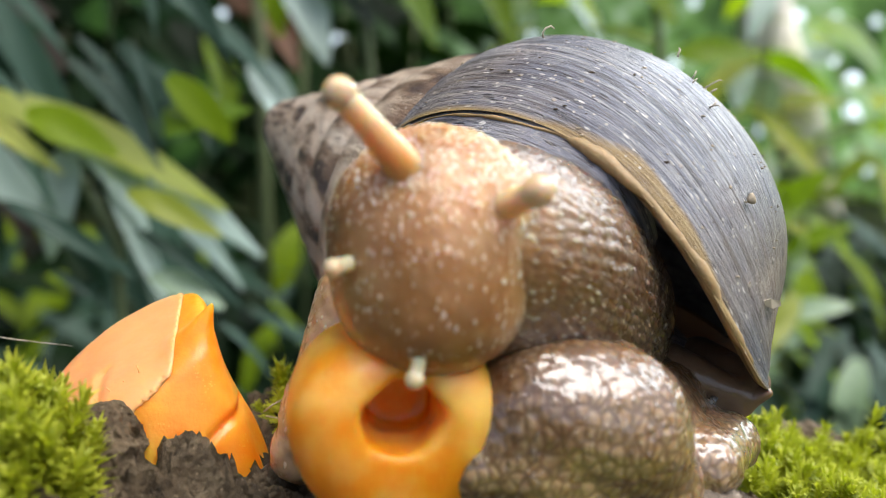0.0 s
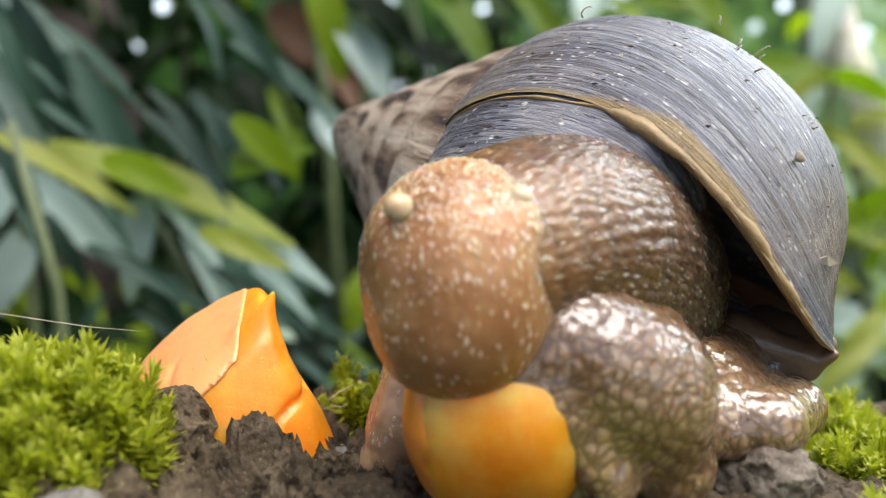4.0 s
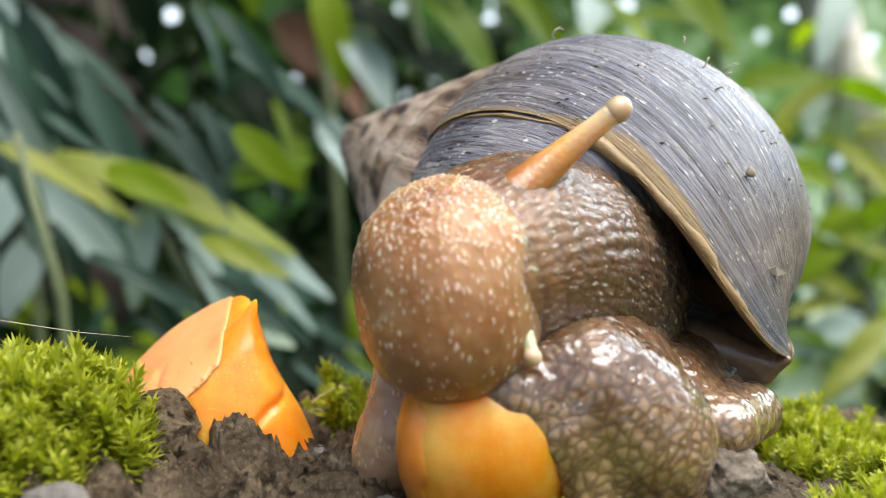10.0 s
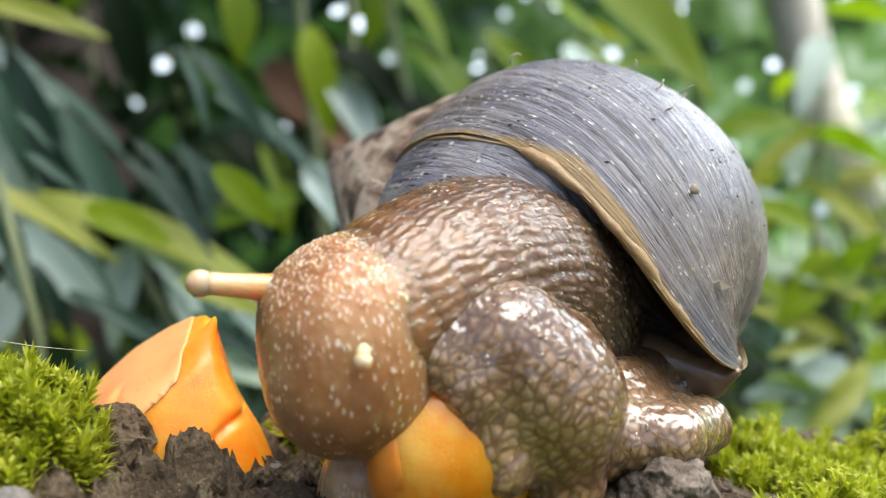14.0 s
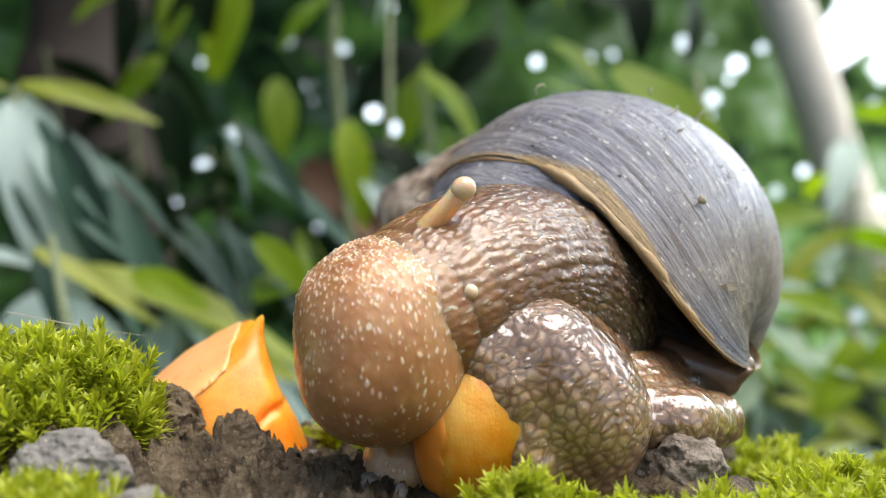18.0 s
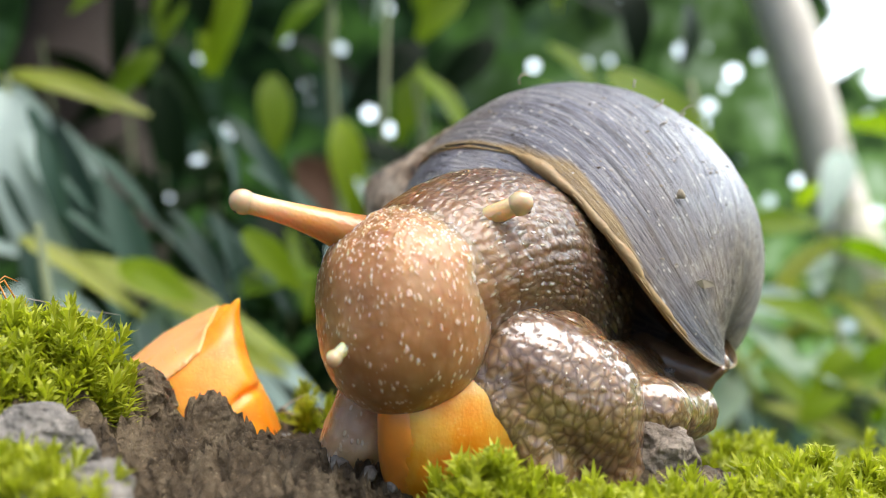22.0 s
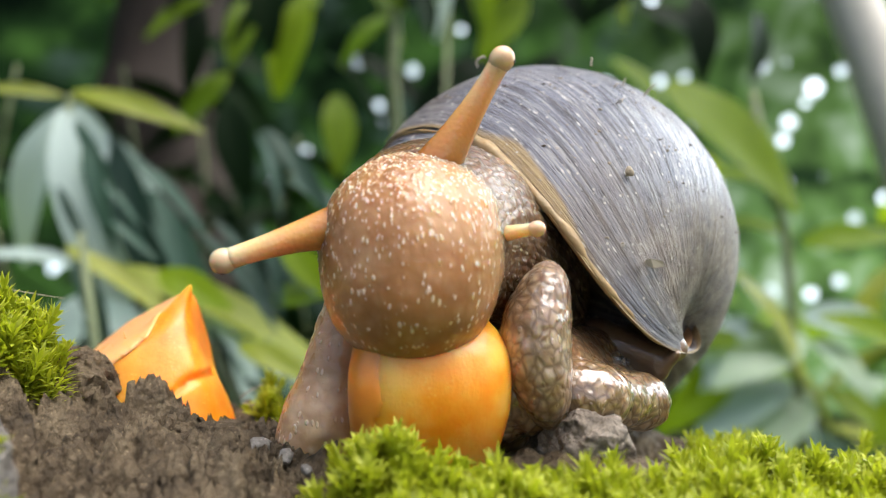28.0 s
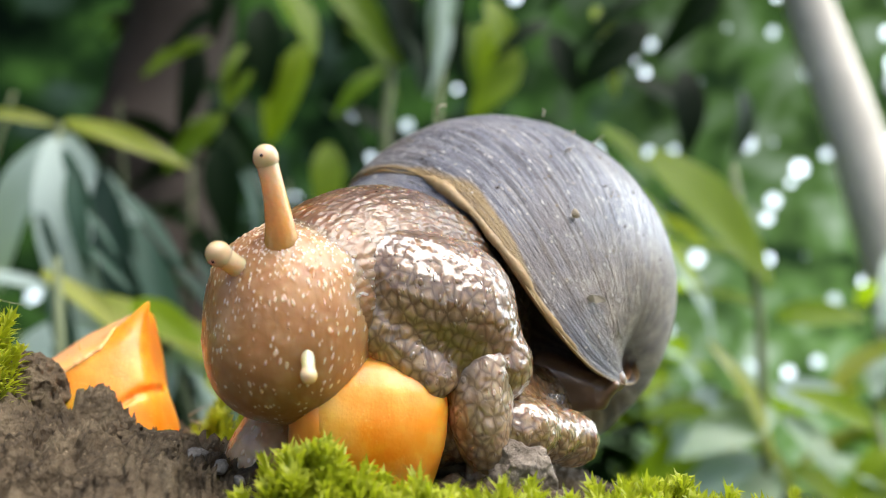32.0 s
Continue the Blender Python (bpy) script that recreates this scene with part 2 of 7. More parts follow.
    horn = ramp(m, lines, [(0.35, (0.13, 0.075, 0.03)), (0.5, (0.38, 0.25, 0.09)), (0.68, (0.58, 0.44, 0.20))])
    base = mix(m, margin, base, horn)
    # dried dirt
    dirt = node(m, "TexVoronoi", {"Vector": co, "Scale": 420.0}, feature="F1").outputs["Distance"]
    spread = noise_tex(m, co, 130.0, 3.0)
    speck = node(m, "Math", {0: grey(m, dirt, 0.16, 0.1), 1: grey(m, spread, 0.46, 0.58)}, operation="MULTIPLY").outputs[0]
    base = mix(m, speck, base, rgb(0.45, 0.38, 0.30))
    grime = noise_tex(m, co, 900.0, 5.0, 0.7)
    base = mix(m, grey(m, grime, 0.58, 0.72, 0.0, 0.5), base, rgb(0.36, 0.31, 0.25))
    dust = node(m, "TexVoronoi", {"Vector": co, "Scale": 950.0}, feature="F1")
    chance = node(m, "SeparateXYZ", {"Vector": dust.outputs["Color"]}).outputs["X"]
    dust = node(m, "Math", {0: grey(m, dust.outputs["Distance"], 0.22, 0.15), 1: grey(m, chance, 0.55, 0.85, 0.0, 0.95)}, operation="MULTIPLY").outputs[0]
    base = mix(m, dust, base, rgb(0.60, 0.55, 0.47))
    rough = grey(m, spread, 0.3, 0.7, 0.30, 0.48)
    return finish(m, {"Base Color": base, "Roughness": rough, "Specular IOR Level": 0.7, "Coat Weight": 0.15, "Coat Roughness": 0.45},
                  [(near, 0.6, 0.0006), (lines, 1.0, 0.0014), (mark, 0.9, -0.0008), (fleck, 0.5, 0.0004), (speck, 0.7, 0.0006), (grime, 0.5, 0.0004)])


M_SHELL = shell_material()
M_LIP = plain("shell_lip", (0.40, 0.27, 0.12), 0.5, 0.1, 0.0, 0.8, 700.0, 0.35)
M_BASE = plain("lip_base", (0.17, 0.105, 0.06), 0.35, 0.1, 0.5, 0.6, 600.0, 0.4)
M_CRUMB = plain("dried_dirt", (0.46, 0.38, 0.27), 0.9, 0, 0, 0.6, 1500.0, 0.5)
# brightened base: light through the thin wall is put into the colour
M_INNER = plain("shell_inner", (0.58, 0.33, 0.16), 0.3, 0.0, 0.3, 0.1, 200.0, 0.6)


def fruit_material(name, flesh, deep, pale):
    m = material(name)
    co = obj_co(m)
    n = noise_tex(m, co, 160.0, 4.0)
    col = ramp(m, n, [(0.25, deep), (0.42, flesh), (0.64, pale)])
    fibre = noise_tex(m, stretch(m, co, 1.0, 1.0, 0.22), 1300.0, 3.0, 0.6, 1.5)
    col = mix(m, grey(m, fibre, 0.56, 0.70, 0.0, 0.25), col, rgb(*pale))
    pit = noise_tex(m, co, 2600.0, 3.0)
    seed = node(m, "TexVoronoi", {"Vector": co, "Scale": 2200.0}, feature="F1").outputs["Distance"]
    patch = node(m, "Math", {0: grey(m, seed, 0.32, 0.2), 1: grey(m, noise_tex(m, co, 220.0, 2.0), 0.56, 0.68, 0.0, 0.6)}, operation="MULTIPLY").outputs[0]
    col = mix(m, patch, col, rgb(1.0, 0.55, 0.14))
    return finish(m, {"Base Color": col, "Roughness": 0.38, "Subsurface Weight": 0.75, "Subsurface Radius": (1.0, 0.42, 0.08), "Subsurface Scale": 0.010,
                      "Coat Weight": 0.12, "Coat Roughness": 0.12}, [(fibre, 0.12, 0.0003), (pit, 0.2, 0.0002), (n, 0.3, 0.0006)])


M_FRUIT = fruit_material("fruit_flesh", (0.92, 0.305, 0.010), (0.86, 0.215, 0.004), (1.0, 0.46, 0.08))
M_WEDGE = fruit_material("wedge_flesh", (0.92, 0.25, 0.006), (0.86, 0.175, 0.003), (0.98, 0.36, 0.035))
M_RIND = plain("fruit_rind", (0.80, 0.27, 0.03), 0.35, 0.3, 0.3, 0.3, 500.0, 0.6)
# peach skin colour with the brightness of the lit upper cut added
M_LIT_PEEL = plain("fruit_lit_peel", (0.90, 0.38, 0.14), 0.4, 0.6, 0.1, 0.3, 350.0, 0.8)


def rock_material(name, a, b, c, wet=0.8, shine=0.5):
    m = material(name)
    co = obj_co(m)
    n = noise_tex(m, co, 130.0, 8.0, 0.65)
    col = ramp(m, n, [(0.3, a), (0.5, b), (0.7, c)])
    grit = node(m, "TexVoronoi", {"Vector": co, "Scale": 1100.0}).outputs["Distance"]
    fine = noise_tex(m, co, 1500.0, 6.0, 0.7)
    col = mix(m, grey(m, fine, 0.4, 0.72, 0.0, 0.5), col, rgb(*[v * 0.3 for v in a]))
    col = mix(m, grey(m, grit, 0.22, 0.1, 0.0, 0.35), col, rgb(*[min(1, v * 1.7) for v in c]))
    return finish(m, {"Base Color": col, "Roughness": grey(m, n, 0.3, 0.7, wet - 0.25, wet), "Specular IOR Level": shine},
                  [(n, 0.9, 0.002), (fine, 0.9, 0.0006), (grit, 0.6, 0.0005)])


M_ROCK = rock_material("rock_earth", (0.035, 0.024, 0.013), (0.13, 0.094, 0.054), (0.27, 0.21, 0.13), 0.75, 0.25)
M_EARTH = rock_material("pale_earth", (0.08, 0.06, 0.042), (0.21, 0.165, 0.12), (0.38, 0.32, 0.25), 0.85)
M_STONE = rock_material("grey_stone", (0.15, 0.13, 0.11), (0.26, 0.24, 0.21), (0.42, 0.38, 0.33), 0.8)


def leafy(name, a, b, rough=0.4, trans=0.35, island=True, gloss=0.4):
    m = material(name)
    rnd = node(m, "NewGeometry").outputs["Random Per Island"] if island else node(m, "ObjectInfo").outputs["Random"]
    co = obj_co(m)
    n = noise_tex(m, co, 40.0 if not island else 300.0, 3.0)
    f = node(m, "Math", {0: node(m, "Math", {0: rnd, 1: 0.65}, operation="MULTIPLY").outputs[0], 1: node(m, "Math", {0: n, 1: 0.35}, operation="MULTIPLY").outputs[0]}, operation="ADD").outputs[0]
    col = mix(m, f, rgb(*a), rgb(*b))
    p = node(m, "BsdfPrincipled", {"Base Color": col, "Roughness": rough, "Specular IOR Level": gloss})
    t = node(m, "BsdfTranslucent", {"Color": mix(m, 1.0, col, rgb(1.5, 1.6, 0.7), "MULTIPLY")})
    s = node(m, "MixShader", {"Fac": trans})
    m.node_tree.links.new(p.outputs[0], s.inputs[1])
    m.node_tree.links.new(t.outputs[0], s.inputs[2])
    out = node(m, "OutputMaterial")
    m.node_tree.links.new(s.outputs[0], out.inputs["Surface"])
    return m


M_MOSS = leafy("moss_leaf", (0.20, 0.24, 0.012), (0.50, 0.52, 0.05), 0.5, 0.4)
M_LEAF_GREEN = leafy("leaf_green", (0.06, 0.13, 0.006), (0.25, 0.34, 0.012), 0.45, 0.5, False, 0.2)
# near black: deep forest shade is put into this leaf colour
M_LEAF_SHADED = leafy("leaf_shaded", (0.0015, 0.005, 0.0015), (0.009, 0.024, 0.006), 0.5, 0.2, False, 0.06)
M_LEAF_SILVER = leafy("leaf_silver", (0.20, 0.28, 0.235), (0.45, 0.55, 0.50), 0.5, 0.2, False, 0.35)
M_LEAF_GREY = leafy("leaf_grey_green", (0.005, 0.018, 0.010), (0.052, 0.105, 0.072), 0.45, 0.2, False, 0.2)
M_LEAF_PALE = leafy("leaf_pale", (0.22, 0.32, 0.20), (0.42, 0.52, 0.38), 0.45, 0.35, False, 0.5)
M_LEAF_YELLOW = leafy("leaf_yellow", (0.20, 0.25, 0.025), (0.34, 0.35, 0.05), 0.45, 0.4, False)
M_LEAF_BROWN = leafy("leaf_brown", (0.07, 0.03, 0.012), (0.14, 0.06, 0.022), 0.7, 0.2, False)
M_BARK_DARK = plain("dark_bark", (0.05, 0.035, 0.025), 0.9, 0, 0, 0.8, 30.0, 0.45)
M_BARK = plain("bark", (0.78, 0.72, 0.62), 0.85, 0, 0, 0.8, 30.0, 0.45)
M_STEM = plain("green_stem", (0.14, 0.17, 0.07), 0.6, 0, 0, 0.2, 300.0)
M_HAIR = plain("pale_fibre", (0.55, 0.47, 0.36), 0.6)
M_ANT = plain("ant_body", (0.50, 0.17, 0.03), 0.25, 0.3, 0.3, 0.1, 2500.0)
M_LITTER = rock_material("leaf_litter", (0.006, 0.010, 0.004), (0.018, 0.024, 0.009), (0.04, 0.045, 0.018), 0.95, 0.05)


def mucus_material():
    m = material("mucus")
    co = obj_co(m)
    return finish(m, {"Base Color": rgb(0.95, 0.96, 0.95), "Roughness": 0.08, "Transmission Weight": 0.9, "IOR": 1.34}, [(noise_tex(m, co, 900.0), 0.4, 0.0004)])


M_MUCUS = mucus_material()


# ---- mesh helpers ----
def link_mesh(name, verts, faces, mat, parent=None, label="", smooth=True, scale=CM):
    me = bpy.data.meshes.new(name)
    me.from_pydata((np.asarray(verts, float) * scale).tolist(), [], np.asarray(faces).tolist() if isinstance(faces, np.ndarray) else faces)
    me.materials.append(mat)
    if smooth:
        me.polygons.foreach_set("use_smooth", [True] * len(me.polygons))
    me.update()
    ob = new(name, me)
    if parent:
        ob.parent = parent
    if label:
        tagged(ob, label)
    return ob


def surface(f, lo, hi, step):
    """Quads round the solid where f(x, y, z) < 0, by surface nets on a grid."""
    ax = [np.arange(a, b + step, step) for a, b in zip(lo, hi)]
    g = np.meshgrid(*ax, indexing="ij")
    v = f(*g)
    n = np.array(v.shape)
    total, count = np.zeros((*(n - 1), 3)), np.zeros(n - 1)
    base = np.stack(np.meshgrid(*[np.arange(k - 1) for k in n], indexing="ij"), -1).astype(float)
    corners = [(i, j, k) for i in (0, 1) for j in (0, 1) for k in (0, 1)]
    cut = lambda c: v[c[0]:n[0] - 1 + c[0], c[1]:n[1] - 1 + c[1], c[2]:n[2] - 1 + c[2]]
    for a in corners:
        for d in range(3):
            if a[d]:
                continue
            b = tuple(1 if q == d else a[q] for q in range(3))
            va, vb = cut(a), cut(b)
            hit = (va < 0) != (vb < 0)
            w = np.where(hit, va / np.where(hit, va - vb, 1), 0)
            for q in range(3):
                total[..., q] += np.where(hit, a[q] + (w if q == d else 0), 0)
            count += hit
    live = count > 0
    index = np.full(n - 1, -1)
    index[live] = np.arange(live.sum())
    verts = (base[live] + total[live] / count[live][:, None]) * step + np.array(lo)
    faces = []
    for d in range(3):
        p, q = (d + 1) % 3, (d + 2) % 3
        s1, s2 = [slice(None)] * 3, [slice(None)] * 3
        s1[d], s2[d] = slice(0, -1), slice(1, None)
        a, b = v[tuple(s1)] < 0, v[tuple(s2)] < 0
        at = np.argwhere(a != b)
        at = at[(at[:, p] > 0) & (at[:, q] > 0) & (at[:, p] < n[p] - 1) & (at[:, q] < n[q] - 1)]
        ring = []
        for dp, dq in ((-1, -1), (0, -1), (0, 0), (-1, 0)):
            c = at.copy()
            c[:, p] += dp
            c[:, q] += dq
            ring.append(index[tuple(c.T)])
        ring = np.stack(ring, 1)
        flip = ~a[tuple(at.T)]
        ring[flip] = ring[flip][:, ::-1]
        faces.append(ring)
    return verts, np.concatenate(faces)


def smin(a, b, k):
    h = np.clip(0.5 + 0.5 * (b - a) / k, 0, 1)
    return b * (1 - h) + a * h - k * h * (1 - h)


def smax(a, b, k):
    return -smin(-a, -b, k)


def ell(x, y, z, c, r):
    k = np.sqrt(((x - c[0]) / r[0]) ** 2 + ((y - c[1]) / r[1]) ** 2 + ((z - c[2]) / r[2]) ** 2)
    return (k - 1) * min(r)


def cap(x, y, z, a, b, ra, rb):
    a, b = np.array(a, float), np.array(b, float)
    d = b - a
    h = np.clip(((x - a[0]) * d[0] + (y - a[1]) * d[1] + (z - a[2]) * d[2]) / (d @ d), 0, 1)
    return np.sqrt((x - a[0] - h * d[0]) ** 2 + (y - a[1] - h * d[1]) ** 2 + (z - a[2] - h * d[2]) ** 2) - (ra + h * (rb - ra))


LATTICE = np.random.RandomState(7).rand(64, 64, 64)


def vnoise(x, y, z, scale=1.0):
    """Smooth value noise, 0 to 1."""
    p = [np.asarray(q, float) * scale + 1000.0 for q in (x, y, z)]
    i = [np.floor(q).astype(int) for q in p]
    f = [(q - k) for q, k in zip(p, i)]
    f = [q * q * (3 - 2 * q) for q in f]
    out = 0
    for a in (0, 1):
        for b in (0, 1):
            for c in (0, 1):
                w = (f[0] if a else 1 - f[0]) * (f[1] if b else 1 - f[1]) * (f[2] if c else 1 - f[2])
                out = out + w * LATTICE[(i[0] + a) % 64, (i[1] + b) % 64, (i[2] + c) % 64]
    return out


def fbm(x, y, z, scale, octaves=4, rough=0.5):
    out, amp, tot = 0, 1.0, 0
    for _ in range(octaves):
        out, tot = out + amp * vnoise(x, y, z, scale), tot + amp
        amp, scale = amp * rough, scale * 2.03
    return out / tot


def cells(p, size, seed=0):
    """Distance to the nearest scattered seed, in units of size, and that seed's random number."""
    q = p / size + 500.0 + seed
    base = np.floor(q).astype(int)
    best, tag = np.full(len(p), 9.0), np.zeros(len(p))
    for a in (-1, 0, 1):
        for b in (-1, 0, 1):
            for c in (-1, 0, 1):
                k = base + (a, b, c)
                i, j, l = (k % 64).T
                spot = k + np.stack([LATTICE[i, j, l], LATTICE[j, l, i], LATTICE[l, i, j]], 1)
                d = np.sqrt(((q - spot) ** 2).sum(1))
                near = d < best
                best[near], tag[near] = d[near], LATTICE[(i + 17) % 64, (j + 31) % 64, l][near]
    return best, tag


def relief(d, x, y, z, make, band=0.16):
    """Adds make(points) to the field d, near its surface only."""
    near = np.abs(d) < band
    out = d.copy()
    out[near] -= make(np.stack([x[near], y[near], z[near]], 1))
    return out


def grains(p, size, depth, share, long=(1, 1, 1), seed=0):
    """Separate rounded grains over a share of the surface."""
    d, tag = cells(p / np.array(long), size, seed)
    return depth * np.clip(1 - d / 0.55, 0, 1) ** 0.7 * (tag < share)


def net(p, size, depth, seed=0):
    """Close-set rounded tubercles with grooves between."""
    d, _ = cells(p, size, seed)
    return depth * np.clip(1 - d * d * 1.3, 0, 1)


def sweep(points, radii, sides=10):
    """A tapered tube with rounded ends through points."""
    pts = [Vector(p) for p in points]
    verts, faces = [], []
    up = Vector((0.13, 0.31, 0.94))
    for i, p in enumerate(pts):
        t = (pts[min(i + 1, len(pts) - 1)] - pts[max(i - 1, 0)]).normalized()
        u = t.cross(up).normalized()
        w = t.cross(u)
        for k in range(sides):
            a = 2 * math.pi * k / sides
            verts.append(tuple(p + radii[i] * (math.cos(a) * u + math.sin(a) * w)))
    for i in range(len(pts) - 1):
        for k in range(sides):
            a, b = i * sides + k, i * sides + (k + 1) % sides
            faces.append((a, b, b + sides, a + sides))
    faces.append(tuple(range(sides))[::-1])
    faces.append(tuple(range((len(pts) - 1) * sides, len(pts) * sides)))
    return verts, faces


def thing(name, label, category, at=(0, 0, 0), group=""):
    e = tagged(new(name), label, category, group)
    e.location = Vector(at) * CM
    return e


# ---- the rock ----
def rock_height(x, y):
    z = -0.32 + 0 * x
    z = z + 1.0 * np.exp(-(((x + 5.7) / 1.15) ** 2 + ((y + 0.3) / 1.5) ** 2) ** 1.5)
    z = z + 0.55 * np.exp(-((x + 7.5) / 3.0) ** 2 - ((y + 1.5) / 3.5) ** 2)
    z = z + 0.30 * np.exp(-((x + 4.6) / 1.2) ** 2 - ((y + 2.6) / 1.1) ** 2)
    z = z + 0.25 * np.exp(-((x + 2.6) / 1.2) ** 2 - ((y + 1.1) / 0.9) ** 2)
    z = z + 0.26 * np.exp(-((x + 4.7) / 0.95) ** 2 - ((y + 3.3) / 0.5) ** 2)
    z = z + 0.05 * np.exp(-((x - 1.2) / 3.5) ** 2 - ((y + 2.9) / 0.9) ** 2)
    z = z + 0.30 * np.exp(-((x - 1.6) / 0.6) ** 2 - ((y + 0.8) / 0.5) ** 2)
    z = z - 0.10 * np.clip(x - 3, 0, 20) - 0.8 * np.exp(-((x - 5.6) / 2.8) ** 2 - ((y - 1.4) / 1.5) ** 2) - 0.75 / (1 + np.exp((y + 1.9) / 0.42)) - 0.25 * np.clip((x - 2.2) / 1.5, 0, 1)
    n = fbm(x, y, 0 * x, 0.9, 5, 0.55) - 0.5
    ridge = np.abs(fbm(x, y, 0 * x + 9, 1.6, 4, 0.5) - 0.5)
    z = z + 0.55 * np.clip(1 - np.sqrt(((x + 3.72 + 0.25 * n) / 0.75) ** 2 + ((y - 0.42) / 0.6) ** 2), 0, 1) + 0.1 * np.clip(1 - np.abs((y - 0.1 + 0.5 * (x + 4.2)) / 0.45), 0, 1) * np.exp(-((x + 4.3) / 0.8) ** 2)
    crag = 1 - 2 * np.abs(fbm(x, y, 0 * x + 21, 2.6, 4, 0.55) - 0.5)
    z = z + 0.52 * (crag ** 3 - 0.66) * (x < -1.2)
    grit = 1 - 2 * np.abs(fbm(x, y, 0 * x + 33, 7.0, 3, 0.6) - 0.5)
    z = z + 0.08 * (grit ** 2 - 0.62)
    z = z + 0.6 * n - 0.9 * ridge + 0.08 + 0.16 * (fbm(x, y, 0 * x + 4, 4.0, 4, 0.65) - 0.5)
    edge = np.clip(((x / 13.0) ** 2 + ((y - 0.0) / 6.5) ** 2) - 0.42, 0, 4)
    return z - 5.5 * edge ** 1.3


def build_rock():
    nx, ny = 520, 300
    x = np.linspace(-1, 1, nx)
    y = np.linspace(-1, 1, ny)
    x, y = 15 * (0.55 * x + 0.45 * x ** 3), 9.5 * (0.6 * y + 0.4 * y ** 3)
    gx, gy = np.meshgrid(x, y, indexing="ij")
    gz = rock_height(gx, gy)
    # lumps that break up the steep front
    mx = gx + 0.22 * (fbm(gx, gy, 1.5 * gz + 5, 1.8, 3, 0.55) - 0.5)
    my = gy + 0.42 * (fbm(gx + 3, 0.4 * gy, 2.0 * gz, 1.6, 4, 0.6) - 0.5)
    verts = np.stack([mx, my, np.maximum(gz, -34)], -1).reshape(-1, 3)
    i = np.arange(nx * ny).reshape(nx, ny)
    faces = np.stack([i[:-1, :-1], i[1:, :-1], i[1:, 1:], i[:-1, 1:]], -1).reshape(-1, 4)
    rock = link_mesh("rock", verts, faces, M_ROCK)
    tagged(rock, "weathered brown rock crusted with earth and moss", "rock")
    return rock


rock = build_rock()


def lump(name, c, r, seed, mat, label, category="stone", rough=0.5, step=None):
    """A broken stone with facets and pits."""
    rng = random.Random(seed)
    cuts = []
    for _ in range(9):
        w = Vector((rng.gauss(0, 1), rng.gauss(0, 1), rng.gauss(0.3, 0.8))).normalized()
        cuts.append((w.x, w.y, w.z, rng.uniform(0.72, 0.98)))
    def f(x, y, z):
        d = ell(x, y, z, (0, 0, 0), r)
        n = np.abs(fbm(x + seed, y, z, 1.9 / max(r), 4, 0.6) - 0.5) * 1.3
        ridge = np.abs(fbm(x, y + seed, z, 5 / max(r), 4, 0.6) - 0.5)
        for nx, ny, nz, c in cuts:
            d = smax(d, nx * x + ny * y + nz * z - c * min(r), 0.06 * min(r))
        return d + rough * min(r) * (0.9 * n - 0.25) + 0.35 * min(r) * (ridge - 0.1)
    big = 1.35
    v, q = surface(f, [-big * k for k in r], [big * k for k in r], step or max(r) / 30)
    ob = link_mesh(name, v, q, mat)
    ob.location = Vector(c) * CM
    return tagged(ob, label, category)


lump("grey_stone", (-5.15, -1.95, 0.22), (0.62, 0.5, 0.42), 8.4, M_STONE, "smooth grey stone between moss cushions")
lump("grey_stone", (-4.25, -3.1, -0.15), (0.85, 0.5, 0.42), 18.4, M_STONE, "flat pale grey stone beside moss")
lump("earth_lump", (1.62, -0.95, -0.16), (0.70, 0.46, 0.42), 5.5, M_EARTH, "crumbly pale earth lump under the snail foot", rough=0.7)
lump("earth_lump", (-2.75, -0.6, -0.5), (0.8, 0.5, 0.5), 25.5, M_ROCK, "crumbly brown earth lump on the rock", rough=0.8)
lump("earth_lump", (-4.9, 0.6, 0.25), (0.6, 0.7, 0.75), 35.5, M_ROCK, "crumbly brown earth bank beside moss", rough=0.8)
for k, (px, py, pr) in enumerate(((-2.1, -0.9, 0.16), (-1.75, -1.15, 0.12), (-2.4, 0.3, 0.2), (-1.5, -1.3, 0.09), (-2.9, 0.9, 0.18))):
    lump("pebble", (px, py, float(rock_height(np.array(px), np.array(py))) + 0.05), (pr, pr * 0.9, pr * 0.7), 40 + 3 * k, M_STONE, "small dark wet pebble on the rock", "pebble", step=pr / 8)


# ---- moss ----
def moss_shoot(rng):
    """One leafy shoot: tiers of pointed leaves on a short stem."""
    verts, faces = [], []
    tall = rng.uniform(0.24, 0.42)
    for tier in range(7):
        h = tall * (tier / 6.0)
        out = 0.19 * (1.05 - 0.55 * tier / 6.0)
        lift = 0.05 + 0.16 * tier / 6.0
        for k in range(8):
            a = 2 * math.pi * (k / 8 + 0.381 * tier) + rng.uniform(-0.3, 0.3)
            c, s, w = math.cos(a), math.sin(a), 0.019
            l = out * rng.uniform(0.8, 1.25)
            n = len(verts)
            verts += [(0, 0, h), (c * l * 0.5 - s * w, s * l * 0.5 + c * w, h + lift * 0.55), (c * l * 0.5 + s * w, s * l * 0.5 - c * w, h + lift * 0.55),
                      (c * l, s * l, h + lift * rng.uniform(0.5, 1.0))]
            faces += [(n, n + 2, n + 1), (n + 1, n + 2, n + 3)]
    return np.array(verts), np.array(faces)


